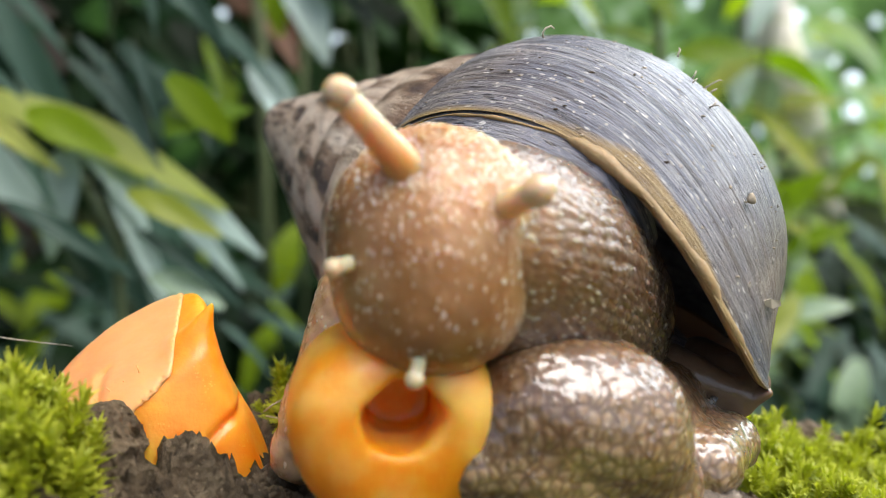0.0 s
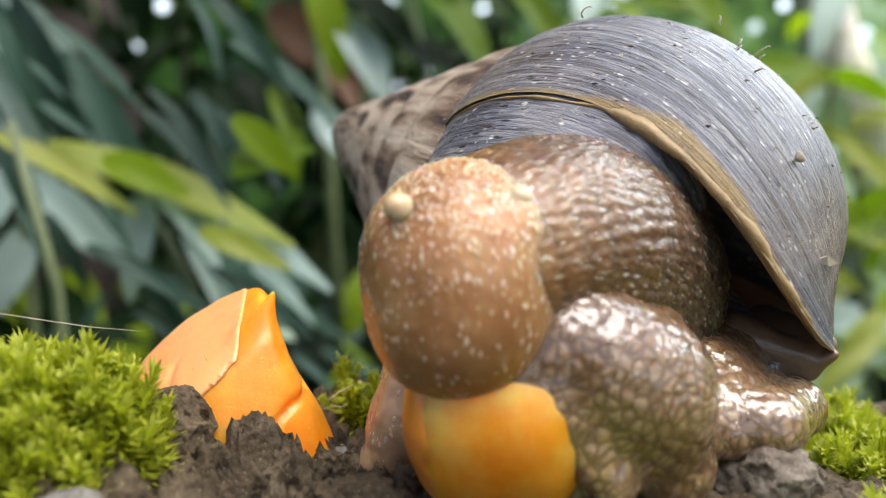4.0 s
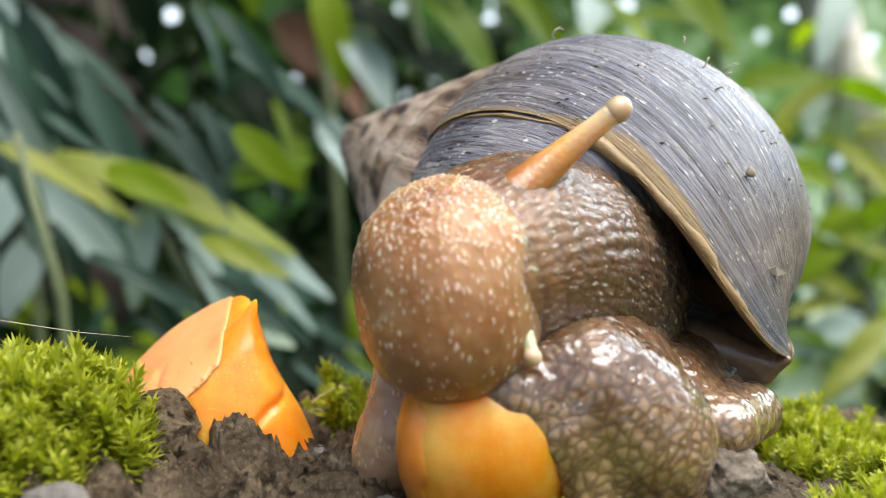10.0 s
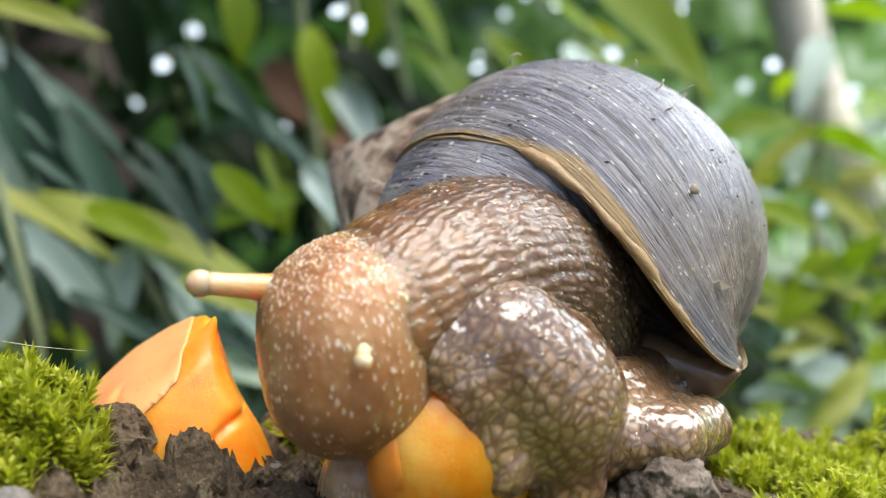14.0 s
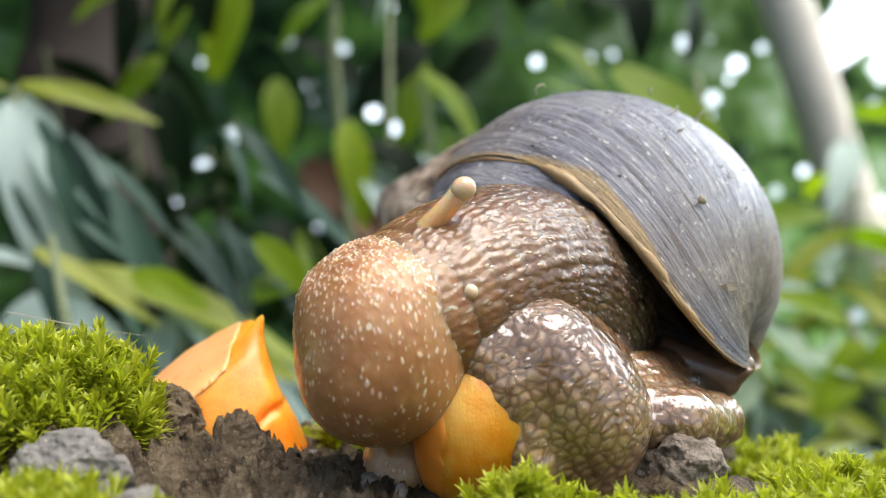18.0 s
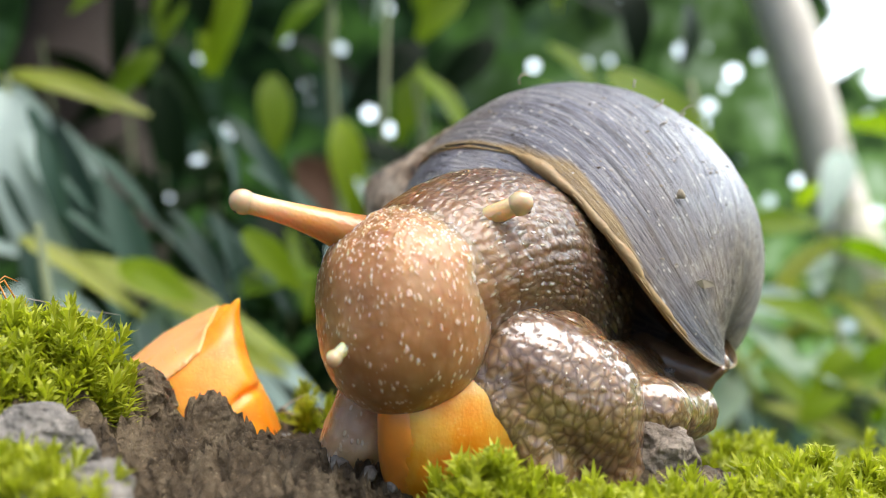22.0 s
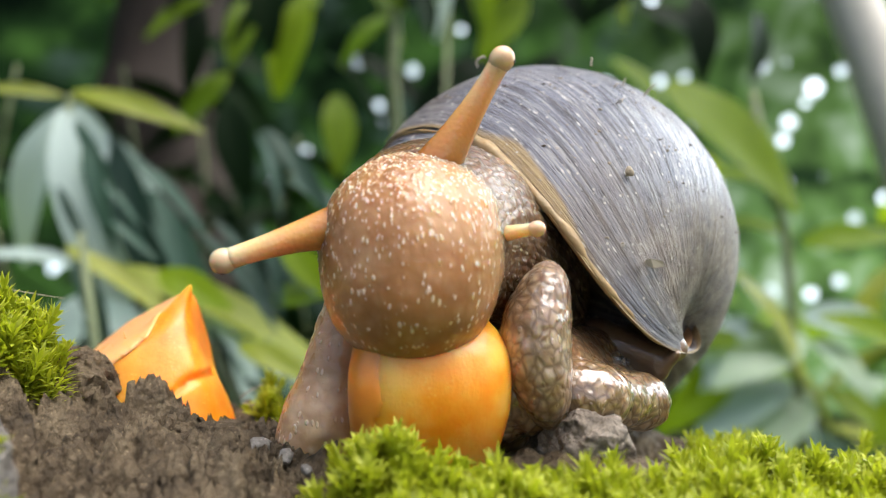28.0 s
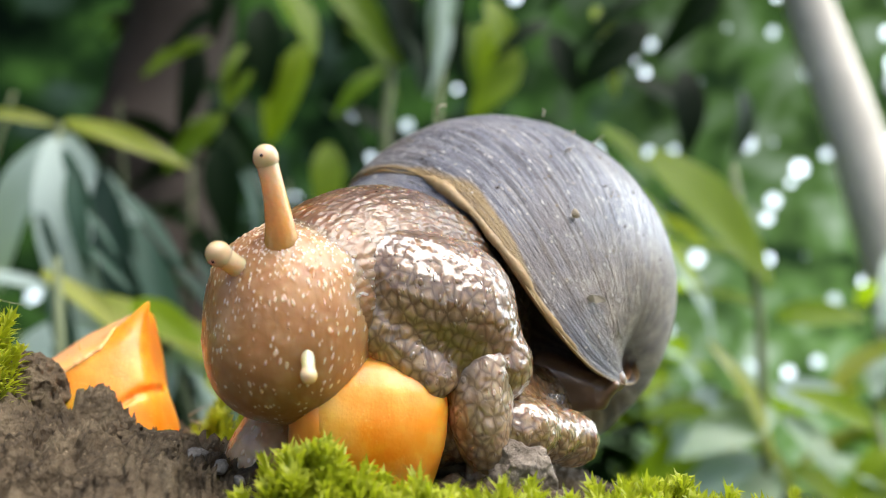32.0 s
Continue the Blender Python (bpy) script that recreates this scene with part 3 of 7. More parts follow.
def moss_patch(label, spots, seed):
    """spots: (x, y, rx, ry, shoots, lift). One cushion of moss shoots."""
    rng = random.Random(seed)
    kinds = [moss_shoot(rng) for _ in range(8)]
    vs, fs, n = [], [], 0
    for cx, cy, rx, ry, count, lift in spots:
        for _ in range(int(count * 0.8)):
            a, r = rng.uniform(0, 2 * math.pi), math.sqrt(rng.random())
            x, y = cx + rx * r * math.cos(a), cy + ry * r * math.sin(a)
            z = float(rock_height(np.array(x), np.array(y))) - 0.08 + lift * (1 - r * r) + rng.uniform(-0.05, 0.07)
            v, f = kinds[rng.randrange(8)]
            turn = Euler((rng.uniform(-0.45, 0.45), rng.uniform(-0.45, 0.45), rng.uniform(0, 6.28))).to_matrix()
            m = np.array(turn) * rng.uniform(0.9, 1.5)
            vs.append(v @ m.T + (x, y, z))
            fs.append(f + n)
            n += len(v)
    ob = link_mesh("moss", np.concatenate(vs), np.concatenate(fs), M_MOSS, smooth=False)
    return tagged(ob, label, "moss", kind="stuff")


moss_patch("bright yellow-green moss cushion on the rock", [(-5.75, -0.6, 0.95, 1.0, 400, 0.15), (-7.0, -0.9, 1.2, 1.3, 320, 0.15), (-8.6, -0.8, 1.3, 1.6, 260, 0.1)], 1)
moss_patch("low green moss beside grey stones", [(-4.75, -3.4, 0.85, 0.4, 280, 0.05), (-5.4, -3.4, 0.9, 0.6, 240, 0.1), (-6.6, -3.0, 1.2, 0.9, 280, 0.1)], 2)
moss_patch("bright green moss strip along the rock edge", [(-0.45, -2.35, 0.75, 0.4, 260, 0.42), (0.5, -2.9, 1.1, 0.7, 380, 0.05), (2.0, -2.8, 1.4, 0.9, 460, 0.05), (4.0, -2.2, 1.7, 1.2, 460, 0.05), (6.5, -1.5, 1.8, 1.3, 360, 0.1), (-0.2, -3.7, 1.4, 0.5, 260, 0.0), (2.2, -3.9, 1.6, 0.5, 280, 0.0)], 3)
moss_patch("olive moss on the far side of the rock", [(4.9, 1.6, 1.5, 1.2, 420, 0.0), (6.8, 1.4, 1.6, 1.5, 320, 0.0), (-2.4, 3.0, 0.6, 0.5, 50, -0.25)], 4)
moss_patch("tiny moss sprigs in cracks of the rock", [(-4.75, -0.25, 0.15, 0.3, 7, -0.1), (-1.9, 1.1, 0.4, 0.3, 10, -0.1)], 5)


# ---- fruit ----
def fruit_ring():
    ob_thing = thing("fruit_ring", "bitten ring of ripe orange fruit under the snail", "fruit slice")
    def f(x, y, z):
        r = np.sqrt(x * x + z * z)
        d = smax(r - 1.06 + 0.2 * y * y - 0.04 * np.sin(3 * np.arctan2(z, x)), np.abs(y) - 0.90 + 0.10 * z * z + 0.05 * np.sin(2 * x + 1), 0.45)
        core = smax(np.sqrt((x - 0.05) ** 2 + (z - 0.25) ** 2) - 0.36 + 0.16 * (fbm(x, y, z, 3.0, 2) - 0.5), y - 0.15, 0.1)
        d = smax(d, -core, 0.10)
        d = smax(d, 0.30 - np.sqrt((x - 0.15) ** 2 + (y + 1.0) ** 2 + (z - 0.55) ** 2), 0.06)
        return d + 0.05 * (fbm(x, y, z, 2.2, 4) - 0.5)
    v, q = surface(f, (-1.4, -1.1, -1.4), (1.4, 1.1, 1.4), 0.045)
    link_mesh("flesh", v, q, M_FRUIT, ob_thing, "juicy orange flesh with paler fibres")
    def peel(x, y, z):
        return smax(f(x, y, z) - 0.012, 0.56 - y + 0.12 * (fbm(x, y, z, 2.5, 2) - 0.5), 0.03)
    v, q = surface(peel, (-1.4, 0.2, -1.4), (1.4, 1.1, 1.4), 0.06)
    link_mesh("rind", v, q, M_RIND, ob_thing, "thin brown rind on the outer side")
    return ob_thing


ring = fruit_ring()


def fruit_piece():
    at = (-4.45, 1.8, 0.12)
    ob_thing = thing("fruit_piece", "cut wedge of orange fruit leaning on the rock", "fruit slice", at)
    def f(x, y, z):
        d = ell(x, y, z, (0.05, 0.15, -0.6), (1.5, 1.0, 2.1))
        d = smax(d, -0.60 * x - 0.30 * y + 0.74 * z - 0.60 + 0.05 * np.sin(2.5 * x), 0.14)
        d = smax(d, 0.96 * x + 0.22 * z + 0.15 * y - 0.84, 0.16)
        d = smin(d, cap(x, y, z, (0.42, -0.22, 0.86), (0.64, -0.26, 1.27), 0.13, 0.03), 0.16)
        d = smin(d, ell(x, y, z, (0.20, -0.10, -0.66), (0.92, 0.84, 1.08)), 0.4)
        d = smax(d, smin(0.10 - np.sqrt((x - 0.30) ** 2 + (0.6 * (z + 0.12)) ** 2) - 0.05 * (vnoise(x, y, z, 9.0) - 0.5), -0.35 - y, 0.02), 0.03)
        along = np.clip((x + 0.5) / 1.4, 0, 1)
        d = d + 0.05 * np.exp(-((z + 0.55 - 0.75 * along + 0.12 * np.sin(6 * x)) / 0.045) ** 2) * (y < 0) * (along > 0.3)
        d = d + 0.03 * np.exp(-((x + 0.15 + 0.25 * np.sin(3 * z)) / 0.05) ** 2) * (y < 0)
        return d + 0.05 * (fbm(x, y, z, 1.4, 4) - 0.5)
    v, q = surface(f, (-1.6, -1.2, -1.6), (1.5, 1.4, 1.7), 0.034)
    v = v * 1.28
    link_mesh("flesh", v, q, M_WEDGE, ob_thing, "smooth orange flesh, paler along its upper cut")
    def rind(x, y, z):
        d = f(x, y, z) - 0.02
        d = smax(d, 0.52 - (-0.60 * x - 0.30 * y + 0.74 * z) + 0.06 * (fbm(x, y, z, 4.0, 3) - 0.5), 0.02)
        return smax(d, x - 0.32, 0.04)
    v, q = surface(rind, (-1.6, -1.2, -0.8), (0.6, 1.4, 1.7), 0.035)
    v = v * 1.28
    link_mesh("rind", v, q, M_LIT_PEEL, ob_thing, "pale peach skin along the upper cut, partly painted light")
    for k in range(9):
        rng = random.Random(k)
        x = -0.95 + 0.12 * k
        z = (0.48 + 0.60 * x) / 0.74
        hv, hf = sweep([(x, -0.4, z), (x - 0.02, -0.42, z + 0.05), (x - rng.uniform(0.02, 0.08), -0.44, z + rng.uniform(0.06, 0.12))], [0.010, 0.007, 0.003], 5)
        link_mesh("fibre", np.array(hv) * 1.28, hf, M_LIT_PEEL, ob_thing)
    return ob_thing


fruit_piece()


# ---- the snail ----
snail = thing("snail", "large brown land snail with a grey ridged shell, eating fruit", "snail")
PIVOT = np.array((2.2, -0.1, 2.2))


def build_shell():
    th, ph, turn = 0.9811, 0.3095, -0.5149
    axis = np.array((-math.cos(ph) * math.cos(th), math.cos(ph) * math.sin(th), math.sin(ph)))
    first = np.array((-0.1, -0.85, 0.5))
    first -= axis * (first @ axis)
    first /= np.linalg.norm(first)
    lip_way = math.cos(turn) * first + math.sin(turn) * np.cross(axis, first)
    up_way = np.cross(axis, lip_way)
    centre = np.array((1.8584, 2.6267, 1.6781)) - PIVOT
    R, b, h = 3.3421, 0.0329, 8.1662
    turns, nv = 9.5, 72
    psi = np.concatenate([np.linspace(0, 2 * math.pi, 170, endpoint=False), np.linspace(2 * math.pi, turns * 2 * math.pi, 260)])
    v = np.linspace(0, 2 * math.pi, nv, endpoint=False)

    def place(p, v, shrink=1.0):
        s = np.exp(-b * p)
        rho, ra, ca = 0.3547 * R, 0.6803 * R * shrink, 0.8409 * R * shrink
        rad, axl = rho + ra * np.cos(v), ca * np.sin(v) + 0.1549 * R * np.cos(v)
        q = p + (0.0155 * np.sin(v) + 0.3784 * np.cos(v) - 0.0772 * np.sin(2 * v)) * np.exp(-np.abs(p))
        rad, axl = rad * s, axl * s + h * (1 - s)
        return centre + rad[..., None] * (np.cos(q)[..., None] * lip_way + np.sin(q)[..., None] * up_way) + axl[..., None] * axis

    gp, gv = np.meshgrid(psi, v, indexing="ij")
    ripple = 1 + 0.008 * (vnoise(gp * 9, 2 * np.cos(gv), 2 * np.sin(gv)) - 0.5) + 0.006 * (vnoise(gp * 38, np.cos(gv), np.sin(gv)) - 0.5)
    verts = place(gp, gv, ripple).reshape(-1, 3)
    i = np.arange(len(psi) * nv).reshape(len(psi), nv)
    j = np.roll(i, -1, axis=1)
    faces = np.stack([i[:-1], i[1:], j[1:], j[:-1]], -1).reshape(-1, 4)
    shell = link_mesh("shell", verts, faces, M_SHELL, snail, "grey-brown ridged shell with a horn-coloured margin and dried dirt")
    shell.location = Vector(PIVOT) * CM
    at = shell.data.attributes.new("growth", "FLOAT_VECTOR", "POINT")
    at.data.foreach_set("vector", np.stack([gp, 1.3 * np.cos(gv), 1.3 * np.sin(gv)], -1).astype(np.float32).ravel())
    # inner wall behind the lip
    pin = np.linspace(0.0, 2.2, 40)
    gp, gv = np.meshgrid(pin, v, indexing="ij")
    inner = place(gp, gv, 0.955).reshape(-1, 3)
    i = np.arange(len(pin) * nv).reshape(len(pin), nv)
    j = np.roll(i, -1, axis=1)
    link_mesh("inner_wall", inner, np.stack([i[:-1], j[:-1], j[1:], i[1:]], -1).reshape(-1, 4), M_INNER, shell, "glossy brown inside of the shell, brightened for light through it")
    vv = np.linspace(-math.pi * 0.62, math.pi * 0.75, 90)
    wob = 0.05 * (vnoise(vv * 3, 0 * vv, 0 * vv) - 0.5) + 0.02 * (vnoise(vv * 9, 0 * vv, 0 * vv) - 0.5)
    edge = place(0 * vv + 0.012 + wob, vv, 0.985)
    sv, sf = sweep(edge, [(0.016 + 0.045 * float(vnoise(np.array(k * 0.6), np.array(0.), np.array(0.)))) * (1.0 if a < -1.1 else 1.9 if a < -0.3 else max(0.3, 0.6 - 0.6 * float(a))) for k, a in enumerate(vv)], 8)
    link_mesh("lip", sv, sf, M_LIP, shell, "thick rough horn-coloured lip of the shell")
    def base_form(x, y, z):
        d = cap(x, y, z, (2.93, 0.06, 0.88), (2.75, 0.28, 0.66), 0.06, 0.11)
        d = smin(d, cap(x, y, z, (2.75, 0.28, 0.66), (2.35, 0.55, 0.62), 0.11, 0.16), 0.08)
        d = smin(d, cap(x, y, z, (2.35, 0.55, 0.62), (1.95, 0.95, 0.80), 0.16, 0.20), 0.1)
        d = smin(d, cap(x, y, z, (2.96, 0.34, 0.93), (2.75, 1.3, 0.95), 0.18, 0.34), 0.1)
        d = smin(d, cap(x, y, z, (2.70, 0.30, 0.84), (2.05, 0.80, 1.00), 0.15, 0.34), 0.12)
        return d + 0.05 * (fbm(x, y, z, 3.0, 3) - 0.5)
    bv, bf = surface(base_form, (1.5, -0.2, 0.3), (3.4, 1.8, 1.45), 0.04)
    link_mesh("lip_base", bv - PIVOT, bf, M_BASE, shell, "thick brown base of the lip, wet with mucus")
    # older whorl running on under the lip
    pw, vw = np.linspace(0.12, -1.0, 44), np.linspace(-0.9, 2.9, 90)
    gp, gv = np.meshgrid(pw, vw, indexing="ij")
    dive = np.clip(-gp - 0.15, 0, 2)
    tuck = 0.984 - 0.7 * dive ** 2 - 0.5 * np.clip(-0.45 - gv, 0, 1) + 0.004 * (vnoise(gp * 30, np.cos(gv), np.sin(gv)) - 0.5)
    wv = place(gp, gv, np.maximum(tuck, 0.3)).reshape(-1, 3)
    i = np.arange(gp.size).reshape(gp.shape)
    wf = np.stack([i[:-1, :-1], i[:-1, 1:], i[1:, 1:], i[1:, :-1]], -1).reshape(-1, 4)
    inner_whorl = link_mesh("inner_whorl", wv, wf, M_SHELL, shell, "smooth blue-grey older whorl above the body")
    at = inner_whorl.data.attributes.new("growth", "FLOAT_VECTOR", "POINT")
    at.data.foreach_set("vector", np.stack([1.3 - gp, 1.3 * np.cos(gv), 1.3 * np.sin(gv)], -1).astype(np.float32).ravel())
    rng = random.Random(31)
    for k in range(16):
        p, v0 = np.array(rng.uniform(0.9, 2.0)), np.array(rng.uniform(-0.8, 1.2))
        root, out = place(p, v0), place(p, v0, 1.03)
        way = (out - root) / np.linalg.norm(out - root) * rng.uniform(0.04, 0.16)
        side = np.array((rng.uniform(-1, 1), rng.uniform(-1, 1), rng.uniform(-0.5, 0.5))) * 0.06
        hv, hf = sweep([root, root + way * 0.6 + side * 0.4, root + way + side, root + way * 0.8 + side * 1.8], [0.012, 0.01, 0.008, 0.004], 5)
        link_mesh("fibre", hv, hf, M_HAIR, shell)
    # two curled hairs on the crest, a clot of earth, a dry flake near the lip
    for spot, ends in (((0.55, 1.81, 5.05), ((-0.02, 0, 0.06), (0.02, 0, 0.12), (0.09, 0, 0.15), (0.14, 0, 0.12))), ((2.17, 1.33, 4.87), ((0.0, 0, 0.05), (0.02, 0, 0.09), (0.0, 0, 0.12)))):
        root = np.array(spot) - PIVOT
        hv, hf = sweep([root, *[root + np.array(e) for e in ends]], [0.016] + [0.013] * (len(ends) - 1) + [0.006], 6)
        link_mesh("fibre", hv, hf, M_HAIR, shell, "curled pale hair on the shell crest")
    cv, cf = surface(lambda x, y, z: ell(x, y, z, (0, 0, 0), (0.04, 0.03, 0.055)) + 0.05 * (vnoise(x, y, z, 14.0) - 0.5), (-0.15,) * 3, (0.15,) * 3, 0.02)
    link_mesh("dirt_clot", cv + np.array((2.44, 0.0, 3.2)) - PIVOT, cf, M_CRUMB, shell, "dried clot of brown earth")
    spot = place(np.array(0.50), np.array(-1.42))
    fv = [spot + np.array(q) for q in ((-0.14, -0.03, 0.02), (-0.02, -0.09, 0.07), (0.13, -0.06, 0.03), (0.17, -0.03, -0.03), (0.02, -0.06, -0.05))]
    fv += [q + np.array((0, 0.02, 0)) for q in fv]
    link_mesh("dry_flake", fv, [(0, 1, 2, 3, 4), (9, 8, 7, 6, 5)] + [(k, k + 5, (k + 1) % 5 + 5, (k + 1) % 5) for k in range(5)], M_HAIR, shell, "dry pale plant flake stuck near the lip", smooth=False)
    for k in range(300):
        p, v0 = np.array(rng.uniform(0.03, 2.3)), np.array(rng.uniform(-1.3, 1.5))
        root = place(p, v0)
        size = rng.choice((0.012, 0.016, 0.022, 0.028, 0.036))
        cv, cf = surface(lambda x, y, z: ell(x, y, z, (0, 0, 0), (1.0, 0.8, 0.6)) + 0.5 * (vnoise(x + k, y, z, 1.2) - 0.5), (-1.4,) * 3, (1.4,) * 3, 0.7)
        link_mesh("dirt_crumb", np.array(cv) * size + root, cf, M_CRUMB if k % 3 else M_ROCK, shell)
    return shell, place


shell, shell_place = build_shell()


def body_part(name, f, lo, hi, step, mat, label, parent=None, grain=None, margin=None):
    v, q = surface(f, lo, hi, step)
    ob = link_mesh(name, v, q, mat, parent or snail, label)
    if grain:
        at = ob.data.attributes.new("grain", "FLOAT", "POINT")
        at.data.foreach_set("value", np.asarray(grain(v), np.float32))
    if margin:
        at = ob.data.attributes.new("margin", "FLOAT", "POINT")
        at.data.foreach_set("value", np.asarray(margin(v), np.float32))
    return ob


def head_grains(p):
    top = np.clip(0.42 + 0.5 * p[:, 2] + 0.2 * p[:, 1], 0.0, 1.0)
    return grains(p, 0.045, 1.0, (0.10 + 1.25 * top ** 1.5) * np.clip(0.6 + 1.1 * vnoise(*p.T, 1.4), 0, 1.4), (0.8, 0.8, 2.0))


def head_form(x, y, z):
    d = ell(x, y, z, (0, 0, 0.0), (1.07, 1.02, 1.14))
    d = smin(d, ell(x, y, z, (-0.52, -0.3, 0.42), (0.22, 0.25, 0.22)), 0.3)
    d = smin(d, ell(x, y, z, (0.52, -0.3, 0.42), (0.22, 0.25, 0.22)), 0.3)
    d = smin(d, ell(x, y, z, (0, -0.25, -0.62), (0.74, 0.65, 0.55)), 0.4)
    d = d - 0.07 * (fbm(x, y, z, 0.9, 2) - 0.5)

    def skin_relief(p):
        top = np.clip(0.42 + 0.5 * p[:, 2] + 0.2 * p[:, 1], 0.0, 1.0)
        crown = np.clip(p[:, 2] * 1.6 - 0.25 + 0.4 * p[:, 1], 0, 1)
        fine = head_grains(p) * 0.038 * (0.35 + 0.65 * top)
        return fine + net(p * (1, 1, 0.6), 0.075, 0.019, 11) * crown + 0.012 * (vnoise(*p.T, 5.0) - 0.5)
    return relief(d, x, y, z, skin_relief)


head = body_part("head", head_form, (-1.3, -1.25, -1.45), (1.3, 1.25, 1.4), 0.025, M_HEAD, "wet translucent amber-brown head with fine grains", None, head_grains)


def mouth_form(x, y, z):
    d = ell(x, y, z, (0, -0.35, -0.88), (0.36, 0.3, 0.2))
    return relief(d, x, y, z, lambda p: net(p, 0.12, 0.03))


body_part("mouth", mouth_form, (-0.6, -1.0, -1.3), (0.6, 0.1, -0.6), 0.03, M_HEAD, "fleshy amber lips", head)


def furrows(p):
    px, py, pz = p.T
    return np.abs(np.sin(np.arctan2(px, py) * 31 + 6.0 * (vnoise(px, py, pz, 1.6) - 0.5) + 3.2 * (vnoise(px, py, pz, 4.0) - 0.5)))


def neck_grain(p):
    d, tag = cells(p * (1.3, 1.3, 0.5), 0.085, 3)
    return np.clip(1 - 1.3 * d, 0, 1) * furrows(p) * (0.2 + 0.6 * (tag < 0.3))


def neck_form(r, fold):
    def f(x, y, z):
        d = ell(x, y, z, (0, 0, 0), r) - 0.05 * (fbm(x, y, z, 0.8, 2) - 0.5)
        return relief(d, x, y, z, lambda p: fold * furrows(p) ** 0.7 + net(p * (1.3, 1.3, 0.5), 0.085, 0.45 * fold + 0.004, 3))
    return f


# the neck arches from the head into the shell
NECK_ARCH, NECK_ROOT = Vector((-0.12, 0.0, 2.66)), Vector((0.5, 1.15, 1.65))
necks = []
for k in range(9):
    s = 0.10 + 0.11 * k
    r = 1.02 + 0.48 * s
    long = 1.0 + 0.5 * min(1.0, s / 0.45)
    words = "wet amber skin behind the head" if k < 3 else "wet amber-brown neck skin in fine folds" if k < 6 else "wrinkled brown neck skin in wet folds"
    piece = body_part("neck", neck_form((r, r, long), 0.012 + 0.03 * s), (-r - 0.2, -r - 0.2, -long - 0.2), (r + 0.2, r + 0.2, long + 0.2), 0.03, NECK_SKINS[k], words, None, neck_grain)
    necks.append((s, piece))


def trunk_form(x, y, z):
    d = cap(x, y, z, (0.8, 1.7, 1.7), (0.5, 0.4, 0.8), 1.25, 0.85)
    d = smin(d, cap(x, y, z, (0.9, 0.6, 0.8), (1.4, -0.2, 0.4), 0.7, 0.45), 0.4)
    d = smin(d, cap(x, y, z, (0.4, 0.3, 0.7), (-1.2, 0.3, 0.05), 0.7, 0.4), 0.4)
    return relief(d, x, y, z, lambda p: net(p, 0.12, 0.03) + 0.03 * np.abs(np.sin(8 * (p[:, 2] + 0.5 * p[:, 0]) + 2 * vnoise(*p.T, 1.5))))


body_part("body", trunk_form, (-2.1, -1.2, -0.6), (2.4, 3.2, 3.2), 0.045, M_NECK, "grey-brown wrinkled body drawn out of the shell")


def flank_form(x, y, z):
    d = ell(x, y, z, (0, 0, 0), (1.12, 0.86, 0.98)) - 0.08 * (fbm(x, y, z, 1.1, 2) - 0.5)
    return relief(d, x, y, z, lambda p: net(p * (1, 1, 1.4), 0.095, 0.013, 9) + 0.010 * np.abs(np.sin(9 * p[:, 0] + 3 * p[:, 2] + 5 * vnoise(*p.T, 1.2))))


FLANK_ROOT = Vector((0.5, 0.9, 1.1))
flanks = [(s, body_part("flank", flank_form, (-1.35, -1.1, -1.2), (1.35, 1.1, 1.2), 0.032, mat, "wet netted skin between foot and neck")) for s, mat in ((0.3, M_FOOT), (0.62, M_NECK))]


def lobe_form(x, y, z):
    d = cap(x, y, z, (-0.85, -0.05, -0.25), (-0.25, 0.0, 0.18), 0.50, 0.66)
    d = smin(d, cap(x, y, z, (-0.25, 0.0, 0.18), (0.65, 0.05, 0.05), 0.66, 0.72), 0.3)
    d = smin(d, cap(x, y, z, (0.65, 0.05, 0.05), (1.22, 0.05, -0.50), 0.70, 0.52), 0.3) - 0.07 * (fbm(x, y, z, 1.3, 3) - 0.5)
    d = smin(d, ell(x, y, z, (0.2, 0.0, 0.22), (0.95, 0.72, 0.72)), 0.25)
    rim = smin(cap(x, y, z, (-1.05, -0.22, -0.34), (-0.25, -0.42, -0.36), 0.24, 0.26), cap(x, y, z, (-0.25, -0.42, -0.36), (0.55, -0.42, -0.80), 0.26, 0.26), 0.2)
    d = smin(d, rim + 0.02 * np.abs(np.sin(10 * x + 2 * vnoise(x, y, z, 2.0))), 0.25)
    return relief(d, x, y, z, lambda p: net(p * (1, 1, 1.5), 0.095, 0.008, 5) + 0.006 * np.abs(np.sin(13 * p[:, 2] + 4 * p[:, 0] + 6 * vnoise(*p.T, 1.3) + 2 * vnoise(*p.T, 4.0))))


def lobe_grain(p):
    d, tag = cells(p * (1, 1, 1.5), 0.095, 5)
    return np.clip(1 - 1.5 * d, 0, 1) * 0.8 * (tag < 0.05)


lobe = body_part("foot_lobe", lobe_form, (-1.65, -1.0, -1.6), (1.8, 1.0, 1.2), 0.03, M_FOOT, "wet grey-brown foot lobe with netted pale tubercles", None, lobe_grain,
                 lambda p: np.clip(1.1 - 3.0 * (p[:, 2] + 0.40 + 0.35 * np.clip(p[:, 0], 0, 1)) - 1.2 * np.clip(p[:, 0] - 0.5, 0, 1) * 3 + 0.5 * vnoise(*p.T, 3.0), 0, 1) * (p[:, 1] < 0.2))


